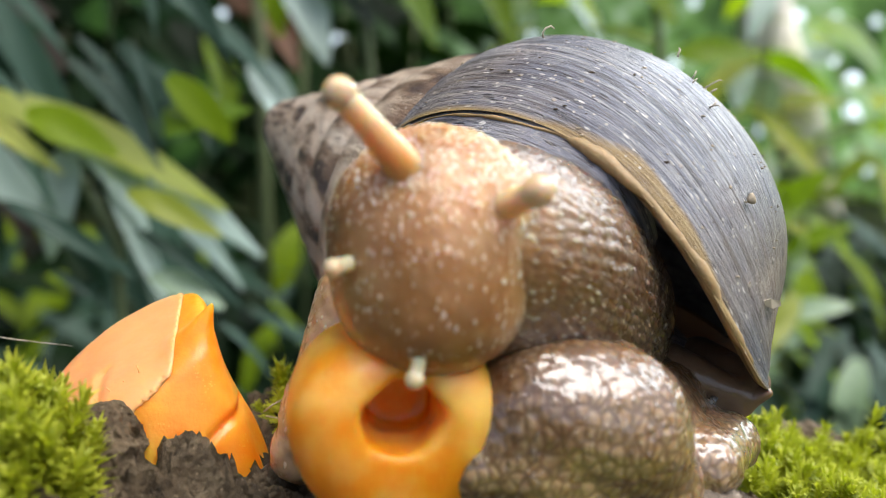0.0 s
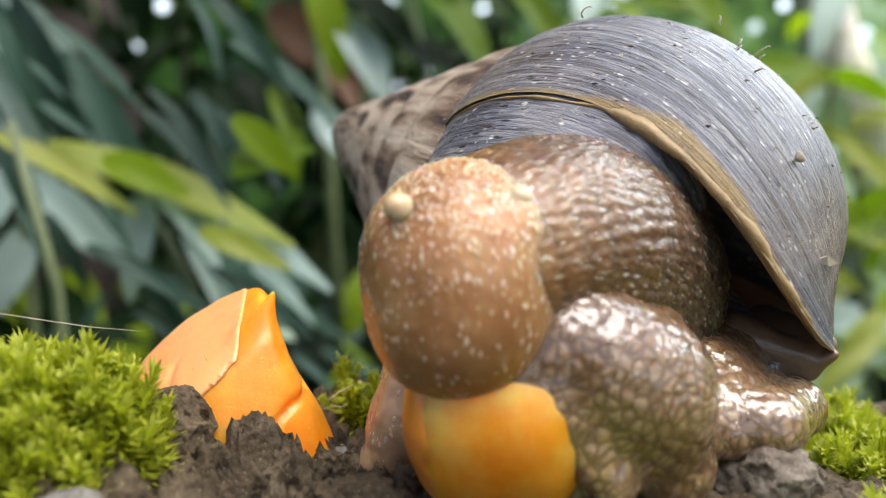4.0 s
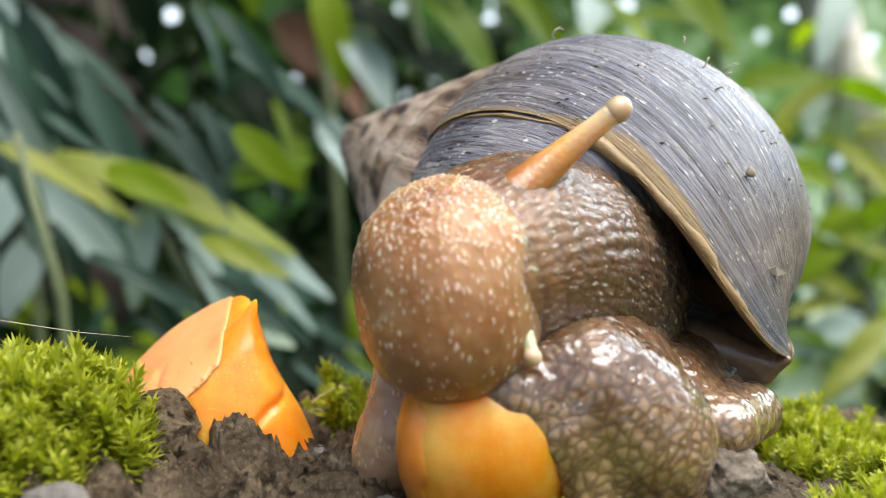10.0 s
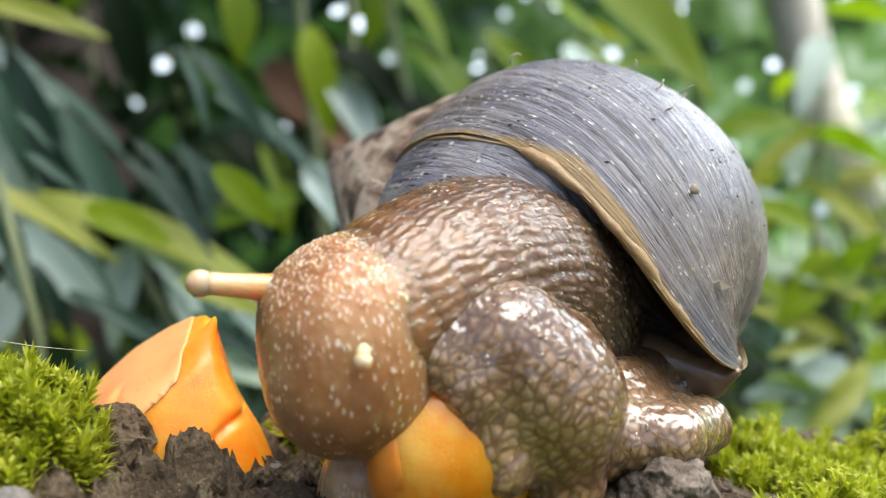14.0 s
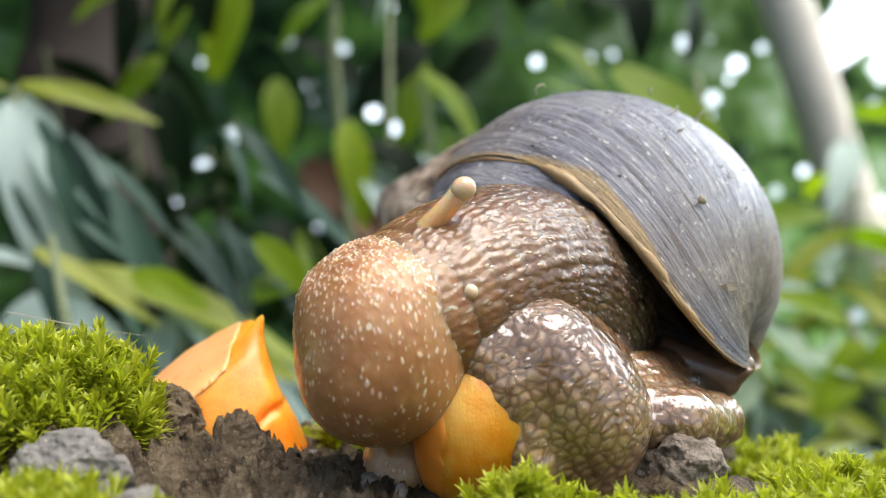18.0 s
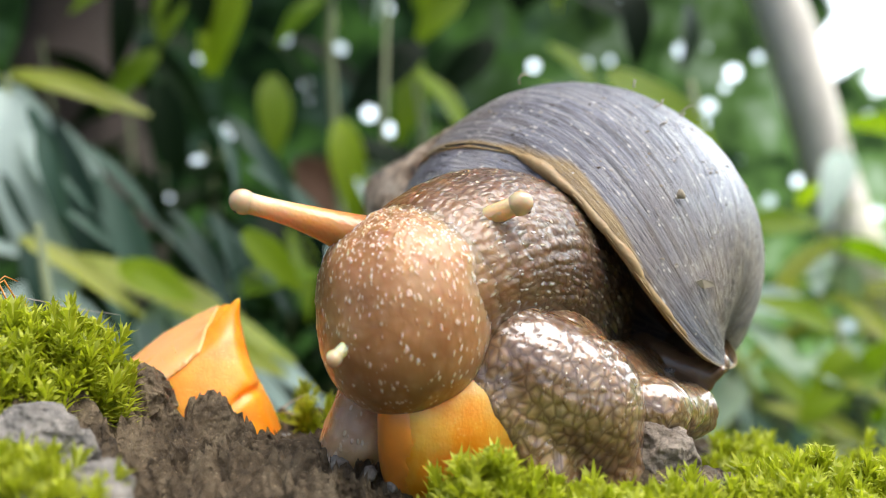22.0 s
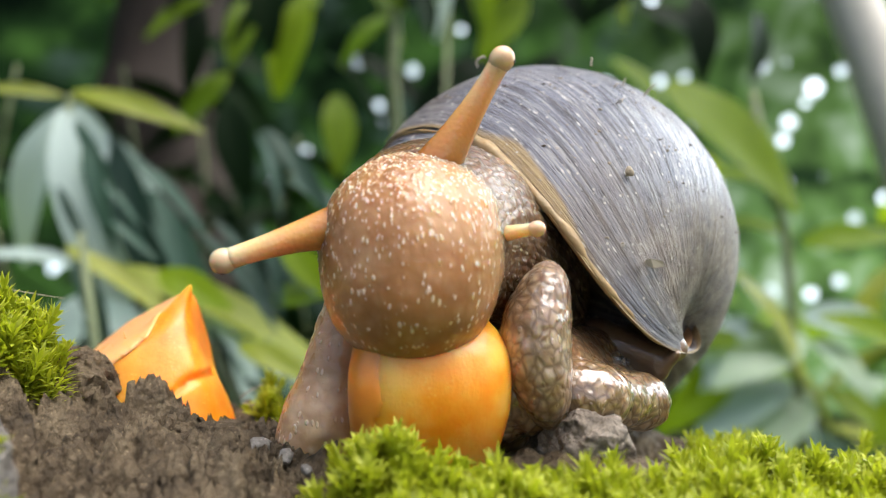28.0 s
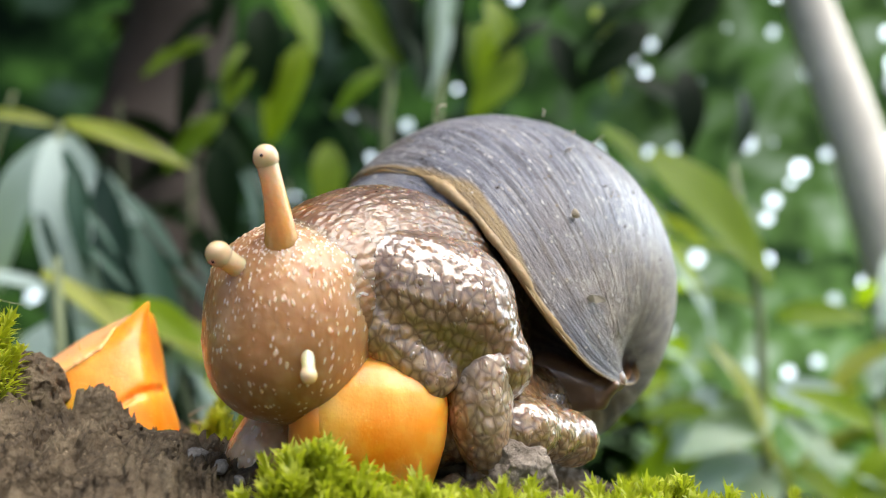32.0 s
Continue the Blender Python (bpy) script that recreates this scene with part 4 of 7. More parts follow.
def flange_form(x, y, z):
    d = ell(x + 0.12 * np.cos(2 * z), y, z, (0.1, 0, 0), (0.41, 0.58, 0.94))
    return relief(d, x, y, z, lambda p: net(p * (1, 1, 1.5), 0.085, 0.014) + 0.008 * np.abs(np.sin(9 * p[:, 2] + 3 * vnoise(*p.T, 2.0))))


flange = body_part("foot_flange", flange_form, (-0.8, -0.8, -1.15), (0.85, 0.8, 1.15), 0.03, M_FOLD, "folded edge of the foot hugging the fruit")


def tail_form(x, y, z):
    d = cap(x, y, z, (0.5, -0.5, 0.35), (1.75, -0.75, 0.38), 0.55, 0.30)
    d = smin(d, cap(x, y, z, (1.75, -0.75, 0.36), (2.5, 0.1, 0.25), 0.30, 0.34), 0.3)
    d = smin(d, cap(x, y, z, (1.3, 0.0, 0.6), (2.0, 0.9, 0.6), 0.6, 0.6), 0.4)
    a = np.arctan2(y + 0.2, x - 1.2)
    frill = 0.05 * np.sin(a * 16) * np.clip(0.5 - z, 0, 0.5)
    return relief(d - frill, x, y, z, lambda p: net(p, 0.13, 0.03))


body_part("foot", tail_form, (-0.4, -1.5, -0.5), (3.2, 1.8, 1.5), 0.042, M_FOOT, "wet grey foot gripping the earth lump")


def column_form(x, y, z):
    d = cap(x, y, z, (0.35, 0.3, 1.0), (0.0, 0, -0.2), 0.42, 0.42)
    d = smin(d, cap(x, y, z, (0, 0, -0.2), (-0.28, 0, -0.75), 0.40, 0.34), 0.25)
    return relief(d, x, y, z, lambda p: net(p, 0.15, 0.035))


column = body_part("foot_edge", column_form, (-1.1, -0.8, -1.4), (1.2, 1.2, 1.6), 0.04, M_SOLE, "pale brown translucent edge of the foot")


def tentacle(name, length, r_base, r_mid, r_tip, bulb, label):
    """A stalk whose tip is the origin, hanging down its own z."""
    n = 14
    pts, rad = [], []
    for k in range(n):
        s = k / (n - 1)
        bend = 0.05 * length * math.sin(3.0 * s)
        pts.append((bend, 0.3 * bend, -length * (1 - s)))
        rad.append((r_base * (1 - s) ** 2.0 + r_mid * (1 - (1 - s) ** 2.0)) if s < 0.85 else r_mid * (1 - (s - 0.85) / 0.15) + r_tip * (s - 0.85) / 0.15)
    v, f = sweep(pts, rad, 18)
    stalk = link_mesh(name, v, f, M_STALK, snail, label)
    def knob(x, y, z):
        return ell(x, y, z, (0, 0, 0.0), (bulb, bulb, bulb * 1.1)) - 0.008 * vnoise(x, y, z, 9)
    kv, kf = surface(knob, (-1.5 * bulb,) * 3, (1.5 * bulb,) * 3, bulb / 8)
    kv = kv + np.array(pts[-1])
    tip = link_mesh("tip", kv, kf, M_BULB, stalk, "pale rounded translucent tip")
    if bulb > 0.11:
        dv, df = surface(lambda x, y, z: ell(x, y, z, (0, 0, 0), (0.022, 0.022, 0.022)), (-0.03,) * 3, (0.03,) * 3, 0.008)
        link_mesh("eye", dv + np.array(pts[-1]) + np.array((0.02, -bulb * 0.93, bulb * 0.35)), df, M_PUPIL, stalk, "tiny dark eye dot")
    return stalk


tent_ul = tentacle("eye_tentacle", 1.75, 0.38, 0.115, 0.125, 0.14, "tapered amber eye tentacle with a pale knob")
tent_ur = tentacle("eye_tentacle", 1.75, 0.38, 0.115, 0.125, 0.14, "tapered amber eye tentacle with a pale knob")
tent_lr = tentacle("feeler", 0.6, 0.13, 0.07, 0.08, 0.09, "short pale lower feeler")
tent_ll = tentacle("feeler", 0.6, 0.13, 0.07, 0.08, 0.09, "short pale lower feeler")


# ---- surroundings ----
def leaf_mesh(name, width, bend, mat, seed):
    """A unit-long pointed leaf along x with a raised midrib and wavy edge."""
    rng = random.Random(seed)
    nl, nw = 12, 6
    verts, faces = [], []
    for i in range(nl + 1):
        s = i / nl
        w = width * (math.sin(math.pi * min(1, s * 0.92 + 0.05)) ** 0.8) * (1 - 0.35 * s) + 0.004
        for j in range(nw + 1):
            u = 2 * j / nw - 1
            verts.append((s, u * w, -bend * s * s + 0.10 * abs(u) * w * 2 + 0.012 * math.sin(9 * s + 3 * u) * rng.uniform(0.5, 1)))
    for i in range(nl):
        for j in range(nw):
            a = i * (nw + 1) + j
            faces.append((a, a + nw + 1, a + nw + 2, a + 1))
    me = bpy.data.meshes.new(name)
    me.from_pydata(verts, [], faces)
    me.materials.append(mat)
    me.polygons.foreach_set("use_smooth", [True] * len(me.polygons))
    return me


LEAVES = {
    "silver": [leaf_mesh("leaf", 0.26, 0.3, M_LEAF_SILVER, 1), leaf_mesh("leaf", 0.2, 0.5, M_LEAF_SILVER, 2)],
    "strap": [leaf_mesh("leaf", 0.10, 0.35, M_LEAF_SILVER, 3), leaf_mesh("leaf", 0.12, 0.5, M_LEAF_SILVER, 4)],
    "green": [leaf_mesh("leaf", 0.24, 0.25, M_LEAF_GREEN, 5), leaf_mesh("leaf", 0.2, 0.4, M_LEAF_GREEN, 6)],
    "dark": [leaf_mesh("leaf", 0.24, 0.3, M_LEAF_SHADED, 7), leaf_mesh("leaf", 0.18, 0.45, M_LEAF_SHADED, 8)],
    "yellow": [leaf_mesh("leaf", 0.10, 0.25, M_LEAF_YELLOW, 9), leaf_mesh("leaf", 0.16, 0.3, M_LEAF_YELLOW, 10)],
    "frond": [leaf_mesh("leaf", 0.085, 0.3, M_LEAF_GREY, 14), leaf_mesh("leaf", 0.11, 0.4, M_LEAF_GREY, 15)],
    "pale": [leaf_mesh("leaf", 0.24, 0.3, M_LEAF_PALE, 12), leaf_mesh("leaf", 0.18, 0.4, M_LEAF_PALE, 13)],
    "brown": [leaf_mesh("leaf", 0.26, 0.3, M_LEAF_BROWN, 11)],
}


def plant(name, label, base, tops, seed, per_stem=7, leaf=(6, 9), kinds=("green",), spread=1.0, group="", droop=20):
    """A low plant: stems from base (cm) to each top, with leaves along the upper part."""
    rng = random.Random(seed)
    p = thing(name, label, "plant", base, group)
    for top in tops:
        a, b = Vector((0, 0, 0)), Vector(top) - Vector(base)
        pts = [a.lerp(b, s) + Vector((rng.uniform(-1, 1), rng.uniform(-1, 1), 0)) * 0.02 * b.length * math.sin(math.pi * s) for s in (0, 0.25, 0.5, 0.75, 1)]
        r = 0.006 * b.length + 0.08
        v, f = sweep(pts, [r, r * 0.9, r * 0.75, r * 0.6, r * 0.4], 7)
        stem = link_mesh("stem", v, f, M_STEM, p)
        for k in range(per_stem):
            s = 0.35 + 0.65 * (k + 0.5) / per_stem
            at = a.lerp(b, s)
            turn = 137.5 * k + rng.uniform(-25, 25)
            size = rng.uniform(*leaf) * CM
            ob = new("leaf", rng.choice(LEAVES[rng.choice(kinds)]))
            ob.parent = p
            ob.matrix_basis = pose(at.x * CM, at.y * CM, at.z * CM, rng.uniform(-35, 35), rng.uniform(-30, 10) + droop, turn) @ Matrix.Scale(size * spread, 4)
    return p


def spray(parent, at, way, size, kind, twist=0.0, which=0):
    """One leaf at a place (cm) pointing along way."""
    ob = new("leaf", LEAVES[kind][which % len(LEAVES[kind])])
    ob.parent = parent
    x = Vector(way).normalized()
    z = Vector((0.25, -0.8, 0.75))
    y = z.cross(x).normalized()
    turn = Matrix((x, y, x.cross(y))).transposed().to_4x4()
    ob.matrix_basis = Matrix.Translation(Vector(at) * CM - parent.location) @ turn @ pose(0, 0, 0, twist) @ Matrix.Scale(size * CM, 4)
    return ob


def stalk(parent, pts, r):
    """A stem through places in cm, from the ground up."""
    local = [Vector(p) - parent.location / CM for p in pts]
    foot = local[0].copy()
    foot.z = 0
    local = [foot] + local
    v, f = sweep(local, [r * (1 - 0.5 * k / len(local)) for k in range(len(local))], 8)
    return link_mesh("stem", v, f, M_STEM, parent)


silver_plant = thing("broad_leaved_plant", "silvery green broad-leaved plant among ferns", "plant", (-21.3, 42.0, -36))
stalk(silver_plant, ((-21.0, 42.0, -1.0), (-21.6, 42.0, 7.3), (-23.3, 42.0, 15.4)), 0.35)
spray(silver_plant, (-23.1, 42.0, 14.7), (0.36, -0.30, -0.88), 13.2, "silver", 6, 1)
spray(silver_plant, (-18.4, 42.0, 9.7), (0.56, -0.29, -0.77), 10.3, "frond", 12, 1)
spray(silver_plant, (-22.2, 42.0, 13.2), (0.64, -0.30, -0.70), 9.9, "silver", 15, 1)
spray(silver_plant, (-20.8, 42.0, 12.9), (0.37, -0.31, -0.87), 12.8, "frond", 22, 1)
spray(silver_plant, (-23.7, 42.0, 14.3), (-0.42, -0.22, -0.88), 9.0, "silver", 12, 1)
spray(silver_plant, (-23.0, 42.0, 15.6), (0.92, -0.35, -0.19), 8.7, "yellow", 21, 0)
spray(silver_plant, (-23.7, 42.0, 15.4), (-0.90, -0.43, 0.11), 4.7, "yellow", -24, 0)
spray(silver_plant, (-21.2, 42.0, 3.1), (-0.41, -0.55, -0.73), 5.5, "silver", -2, 0)
spray(silver_plant, (-20.8, 42.0, 2.4), (0.71, -0.55, -0.45), 7.3, "silver", 22, 1)
spray(silver_plant, (-21.2, 42.0, 4.5), (-0.73, -0.59, 0.34), 6.7, "strap", 7, 0)
spray(silver_plant, (-24.9, 42.0, 1.7), (-0.51, -0.65, -0.56), 4.6, "silver", 20, 1)
spray(silver_plant, (-21.0, 42.0, -0.3), (-0.20, -0.40, -0.89), 5.0, "silver", -19, 0)
arching_plant = thing("arching_plant", "arching plant with long narrow grey-green leaves", "plant", (-10.5, 34.0, -36))
stalk(arching_plant, ((-10.5, 34.0, -3.0), (-12.7, 34.0, 1.7)), 0.30)
spray(arching_plant, (-16.7, 34.0, 4.1), (0.94, -0.25, -0.25), 12.2, "yellow", -2, 0)
spray(arching_plant, (-12.7, 34.0, 2.5), (0.74, -0.44, -0.50), 9.1, "strap", -13, 0)
spray(arching_plant, (-11.8, 34.0, 1.7), (0.90, -0.34, -0.25), 8.7, "strap", 2, 1)
spray(arching_plant, (-12.4, 34.0, 1.7), (-0.20, -0.40, -0.89), 5.0, "silver", 4, 1)
spray(arching_plant, (-10.6, 34.0, 0.5), (0.54, -0.47, -0.70), 6.4, "silver", -24, 0)
spray(arching_plant, (-8.9, 34.0, 2.2), (0.83, 0.37, 0.41), 5.4, "green", -14, 0)
spray(arching_plant, (-10.6, 34.0, -0.1), (0.93, 0.00, -0.38), 7.6, "strap", -11, 1)
fern = thing("fern", "fern with long drooping grey-green fronds", "plant", (-13.3, 22.0, -36))
stalk(fern, ((-13.6, 24.0, -1.4), (-14.7, 24.0, 4.9)), 0.25)
spray(fern, (-8.3, 25.9, -1.1), (0.85, -0.20, -0.48), 4.9, "frond", 6, 0)
spray(fern, (-16.3, 27.0, 10.2), (0.52, -0.31, -0.79), 3.3, "frond", 24, 1)
spray(fern, (-9.6, 33.5, 6.4), (0.46, -0.20, -0.86), 4.9, "frond", -15, 2)
spray(fern, (-8.3, 28.2, -0.2), (0.46, -0.18, -0.87), 5.5, "frond", -7, 3)
spray(fern, (-18.1, 32.4, 8.8), (0.87, -0.25, -0.42), 4.0, "frond", -25, 4)
spray(fern, (-11.6, 30.7, 5.5), (0.80, -0.18, -0.57), 5.5, "frond", -9, 5)
spray(fern, (-12.5, 24.3, 0.2), (0.89, -0.20, -0.42), 5.1, "frond", 12, 6)
spray(fern, (-9.4, 32.1, 10.8), (0.56, -0.24, -0.80), 4.2, "frond", -25, 7)
spray(fern, (-20.4, 34.6, 8.5), (0.48, -0.26, -0.84), 3.8, "frond", 21, 8)
spray(fern, (-8.9, 34.9, 5.5), (0.78, -0.20, -0.60), 5.0, "frond", -20, 9)
spray(fern, (-12.6, 37.2, -3.2), (0.53, -0.29, -0.80), 3.5, "frond", -20, 10)
spray(fern, (-18.0, 36.9, 0.7), (0.50, -0.22, -0.84), 4.5, "frond", 2, 11)
spray(fern, (-14.4, 26.1, 5.7), (0.82, -0.34, -0.46), 2.9, "frond", 9, 12)
spray(fern, (-7.6, 31.5, 8.4), (0.89, -0.16, -0.42), 6.1, "frond", -5, 13)
spray(fern, (-16.9, 29.9, 1.4), (0.55, -0.24, -0.80), 4.2, "frond", -22, 14)
spray(fern, (-7.7, 25.8, 9.6), (0.71, -0.21, -0.67), 4.8, "frond", 12, 15)
spray(fern, (-8.4, 30.1, 0.6), (0.56, -0.31, -0.77), 3.2, "frond", -18, 16)
spray(fern, (-10.4, 35.9, 6.4), (0.74, -0.15, -0.66), 6.8, "frond", 24, 17)
spray(fern, (-13.7, 28.1, 3.1), (0.60, -0.24, -0.76), 4.1, "frond", -5, 18)
spray(fern, (-18.7, 32.8, 5.0), (0.44, -0.16, -0.88), 6.1, "frond", -0, 19)
spray(fern, (-17.0, 36.1, 10.3), (0.81, -0.17, -0.56), 5.9, "frond", -7, 20)
spray(fern, (-11.5, 34.6, -2.4), (0.62, -0.18, -0.77), 5.6, "frond", -7, 21)
spray(fern, (-11.8, 33.7, 6.6), (0.72, -0.18, -0.67), 5.7, "frond", -10, 22)
spray(fern, (-8.7, 31.7, 0.1), (0.67, -0.33, -0.67), 3.0, "frond", -12, 23)
spray(fern, (-12.8, 35.2, 3.4), (0.55, -0.18, -0.82), 5.5, "frond", -8, 24)
spray(fern, (-13.6, 35.8, -1.8), (0.55, -0.22, -0.81), 4.5, "frond", 18, 25)
spray(fern, (-15.5, 26.0, 8.8), (0.38, -0.23, -0.89), 4.3, "frond", 9, 1)
spray(fern, (-12.1, 26.0, 3.4), (0.90, -0.29, -0.33), 3.5, "green", 24, 0)
spray(fern, (-8.6, 26.0, 0.4), (0.82, -0.51, -0.25), 3.9, "yellow", 23, 1)
spray(fern, (-16.1, 26.0, 4.5), (0.90, -0.17, -0.40), 6.0, "yellow", 1, 0)
spray(fern, (-7.9, 26.0, -2.9), (0.92, -0.33, -0.21), 3.0, "pale", 1, 0)
spray(fern, (-5.3, 26.0, -4.9), (0.79, 0.00, -0.61), 3.4, "frond", -17, 0)
spray(fern, (-11.5, 26.0, -2.7), (0.83, -0.39, -0.40), 2.6, "frond", 17, 0)
spray(fern, (-7.0, 26.0, 4.8), (0.74, 0.00, -0.67), 3.4, "green", 22, 0)
spray(fern, (-3.5, 26.0, 4.1), (0.78, 0.00, -0.62), 2.3, "silver", -1, 1)
leafy_plant = thing("leafy_plant", "leafy plant with large bright green leaves", "plant", (28.9, 60.0, -36))
stalk(leafy_plant, ((28.9, 60.0, -7.1), (28.1, 60.0, 8.4), (25.7, 60.0, 20.7)), 0.50)
spray(leafy_plant, (18.6, 60.0, 21.2), (0.74, -0.28, -0.61), 14.4, "green", 10, 0)
spray(leafy_plant, (27.3, 60.0, 12.6), (-0.85, 0.32, 0.42), 9.4, "green", 11, 1)
spray(leafy_plant, (28.5, 60.0, 8.4), (-0.80, 0.40, 0.43), 7.4, "green", 12, 0)
spray(leafy_plant, (23.8, 60.0, 5.6), (0.60, -0.39, -0.70), 10.3, "yellow", -16, 1)
spray(leafy_plant, (29.5, 60.0, 8.0), (0.88, -0.45, 0.16), 6.7, "green", 14, 0)
spray(leafy_plant, (28.3, 60.0, 0.1), (-0.93, -0.32, 0.19), 9.3, "green", 4, 1)
spray(leafy_plant, (29.2, 60.0, 1.9), (0.91, -0.41, -0.00), 7.3, "silver", 8, 0)
spray(leafy_plant, (29.2, 60.0, 0.6), (-0.81, -0.53, -0.26), 9.5, "pale", -4, 0)
spray(leafy_plant, (30.1, 60.0, 0.1), (0.43, -0.75, -0.50), 6.6, "pale", 6, 0)
spray(leafy_plant, (28.1, 60.0, -3.5), (-0.90, -0.38, -0.22), 10.5, "silver", 14, 1)
spray(leafy_plant, (29.9, 60.0, -4.4), (-0.76, -0.46, -0.46), 8.6, "pale", 7, 0)
spray(leafy_plant, (30.9, 60.0, -4.0), (0.75, -0.48, -0.45), 6.2, "green", 11, 0)
spray(leafy_plant, (29.0, 60.0, -5.3), (0.29, -0.35, -0.89), 5.7, "silver", -24, 1)
spray(leafy_plant, (23.6, 60.0, -1.7), (-0.74, -0.24, -0.63), 8.3, "green", -17, 0)
spray(leafy_plant, (28.2, 60.0, -1.7), (0.53, -0.31, -0.79), 6.5, "yellow", -3, 0)
spray(leafy_plant, (24.6, 60.0, 1.9), (-0.66, -0.42, -0.62), 7.1, "silver", 8, 1)
undergrowth = thing("undergrowth", "pale green undergrowth leaves in dappled light", "plant", (39.0, 55.0, -36))
stalk(undergrowth, ((38.9, 55.0, -21.9), (37.9, 55.0, -9.6), (35.1, 55.0, 0.4)), 0.45)
spray(undergrowth, (37.9, 55.0, -9.6), (-0.81, -0.39, 0.43), 10.3, "yellow", -14, 0)
spray(undergrowth, (37.8, 55.0, -7.8), (0.58, -0.58, 0.57), 5.2, "green", 9, 1)
spray(undergrowth, (36.7, 55.0, -4.1), (0.43, -0.61, 0.66), 4.9, "green", 7, 0)
spray(undergrowth, (38.0, 55.0, -11.5), (-0.88, -0.47, -0.07), 8.4, "silver", -23, 1)
spray(undergrowth, (38.1, 55.0, -13.3), (0.69, -0.57, 0.44), 5.2, "pale", -1, 0)
spray(undergrowth, (38.1, 55.0, -15.2), (-0.91, -0.41, -0.07), 9.7, "pale", -14, 0)
spray(undergrowth, (38.2, 55.0, -15.7), (0.70, -0.63, -0.34), 4.8, "green", -22, 1)
spray(undergrowth, (38.3, 55.0, -18.0), (-0.86, -0.38, -0.35), 8.0, "pale", -18, 1)
spray(undergrowth, (38.3, 55.0, -19.0), (0.52, -0.62, -0.59), 4.9, "yellow", -9, 0)
spray(undergrowth, (35.2, 55.0, -0.5), (-0.78, -0.43, 0.46), 7.0, "green", -16, 1)
spray(undergrowth, (36.2, 55.0, -1.9), (-0.60, -0.50, -0.63), 8.1, "green", -15, 0)
spray(undergrowth, (38.9, 55.0, -20.9), (-0.97, -0.22, 0.10), 13.4, "silver", -23, 0)
spray(undergrowth, (39.4, 55.0, -11.5), (-0.72, -0.55, -0.42), 9.1, "yellow", -2, 1)
spray(undergrowth, (37.3, 55.0, -5.5), (-0.75, -0.40, 0.53), 7.5, "pale", -6, 1)
spray(undergrowth, (38.3, 55.0, -8.7), (0.16, -0.69, 0.71), 4.4, "pale", 6, 0)
spray(undergrowth, (36.5, 55.0, -9.5), (-0.87, -0.48, 0.12), 6.3, "yellow", 5, 1)
spray(undergrowth, (39.1, 55.0, -3.3), (-0.86, -0.47, -0.20), 6.4, "green", -13, 0)
spray(undergrowth, (37.1, 55.0, -14.2), (-0.69, -0.40, 0.60), 7.5, "green", 20, 1)
spray(undergrowth, (40.1, 55.0, -15.3), (-0.76, -0.51, 0.40), 7.8, "pale", -25, 1)
spray(undergrowth, (40.7, 55.0, -7.4), (-0.72, -0.44, 0.54), 6.8, "yellow", -5, 0)
sapling = thing("sapling", "slender sapling with hanging bright green leaves", "plant", (8.1, 75.0, -36))
stalk(sapling, ((8.2, 75.0, -13.1), (5.6, 75.0, 7.1), (3.1, 75.0, 24.1)), 0.60)
spray(sapling, (5.0, 75.0, 18.9), (0.62, -0.41, -0.67), 12.2, "green", -11, 0)
spray(sapling, (12.7, 75.0, 19.2), (0.66, -0.39, -0.64), 12.8, "green", -4, 1)
spray(sapling, (21.0, 75.0, 18.5), (0.67, -0.47, -0.58), 10.7, "green", -19, 0)
spray(sapling, (-4.5, 75.0, 20.1), (0.16, -0.48, -0.86), 10.3, "green", 17, 1)
spray(sapling, (-2.5, 75.0, 18.0), (0.83, -0.27, -0.48), 11.0, "dark", -6, 0)
spray(sapling, (16.1, 75.0, 23.9), (0.85, -0.27, -0.45), 11.2, "green", -23, 0)
spray(sapling, (-12.5, 75.0, 10.4), (0.72, -0.40, -0.56), 10.0, "dark", 6, 1)
spray(sapling, (-9.4, 75.0, 9.3), (0.44, -0.44, -0.78), 9.0, "green", -20, 1)
spray(sapling, (-2.6, 75.0, 15.9), (0.50, -0.42, -0.76), 9.6, "silver", 2, 0)
spray(sapling, (3.2, 75.0, 25.1), (0.72, -0.31, -0.62), 9.5, "green", -8, 1)
spray(sapling, (24.9, 75.0, 14.1), (0.83, 0.19, -0.53), 10.7, "silver", 4, 1)
spray(sapling, (-5.3, 75.0, 7.0), (0.57, -0.43, -0.70), 7.1, "silver", 23, 0)
spray(sapling, (-12.8, 125.0, 24.2), (0.72, -0.23, -0.65), 17.7, "brown", 30, 0)
spray(sapling, (-8.2, 125.0, 17.5), (0.76, -0.31, -0.57), 12.8, "brown", -20, 0)
young_tree = thing("young_tree", "young tree with dense mid-green leaves", "plant", (-4.9, 110.0, -36))
stalk(young_tree, ((-4.9, 110.0, 5.2), (-7.1, 110.0, 37.5), (-6.2, 110.0, 72.5)), 0.90)
spray(young_tree, (30.2, 109.8, 55.2), (-0.65, -0.28, -0.71), 14.3, "dark", -17, 0)
spray(young_tree, (-5.3, 98.6, 46.9), (0.60, -0.42, -0.68), 9.6, "dark", -25, 1)
spray(young_tree, (-30.6, 120.2, 51.4), (-0.09, -0.36, -0.93), 11.1, "green", -6, 2)
spray(young_tree, (-2.2, 110.2, 60.9), (0.49, -0.25, -0.84), 16.1, "dark", 5, 3)
spray(young_tree, (-14.8, 107.8, 33.1), (0.11, -0.35, -0.93), 11.5, "green", -0, 4)
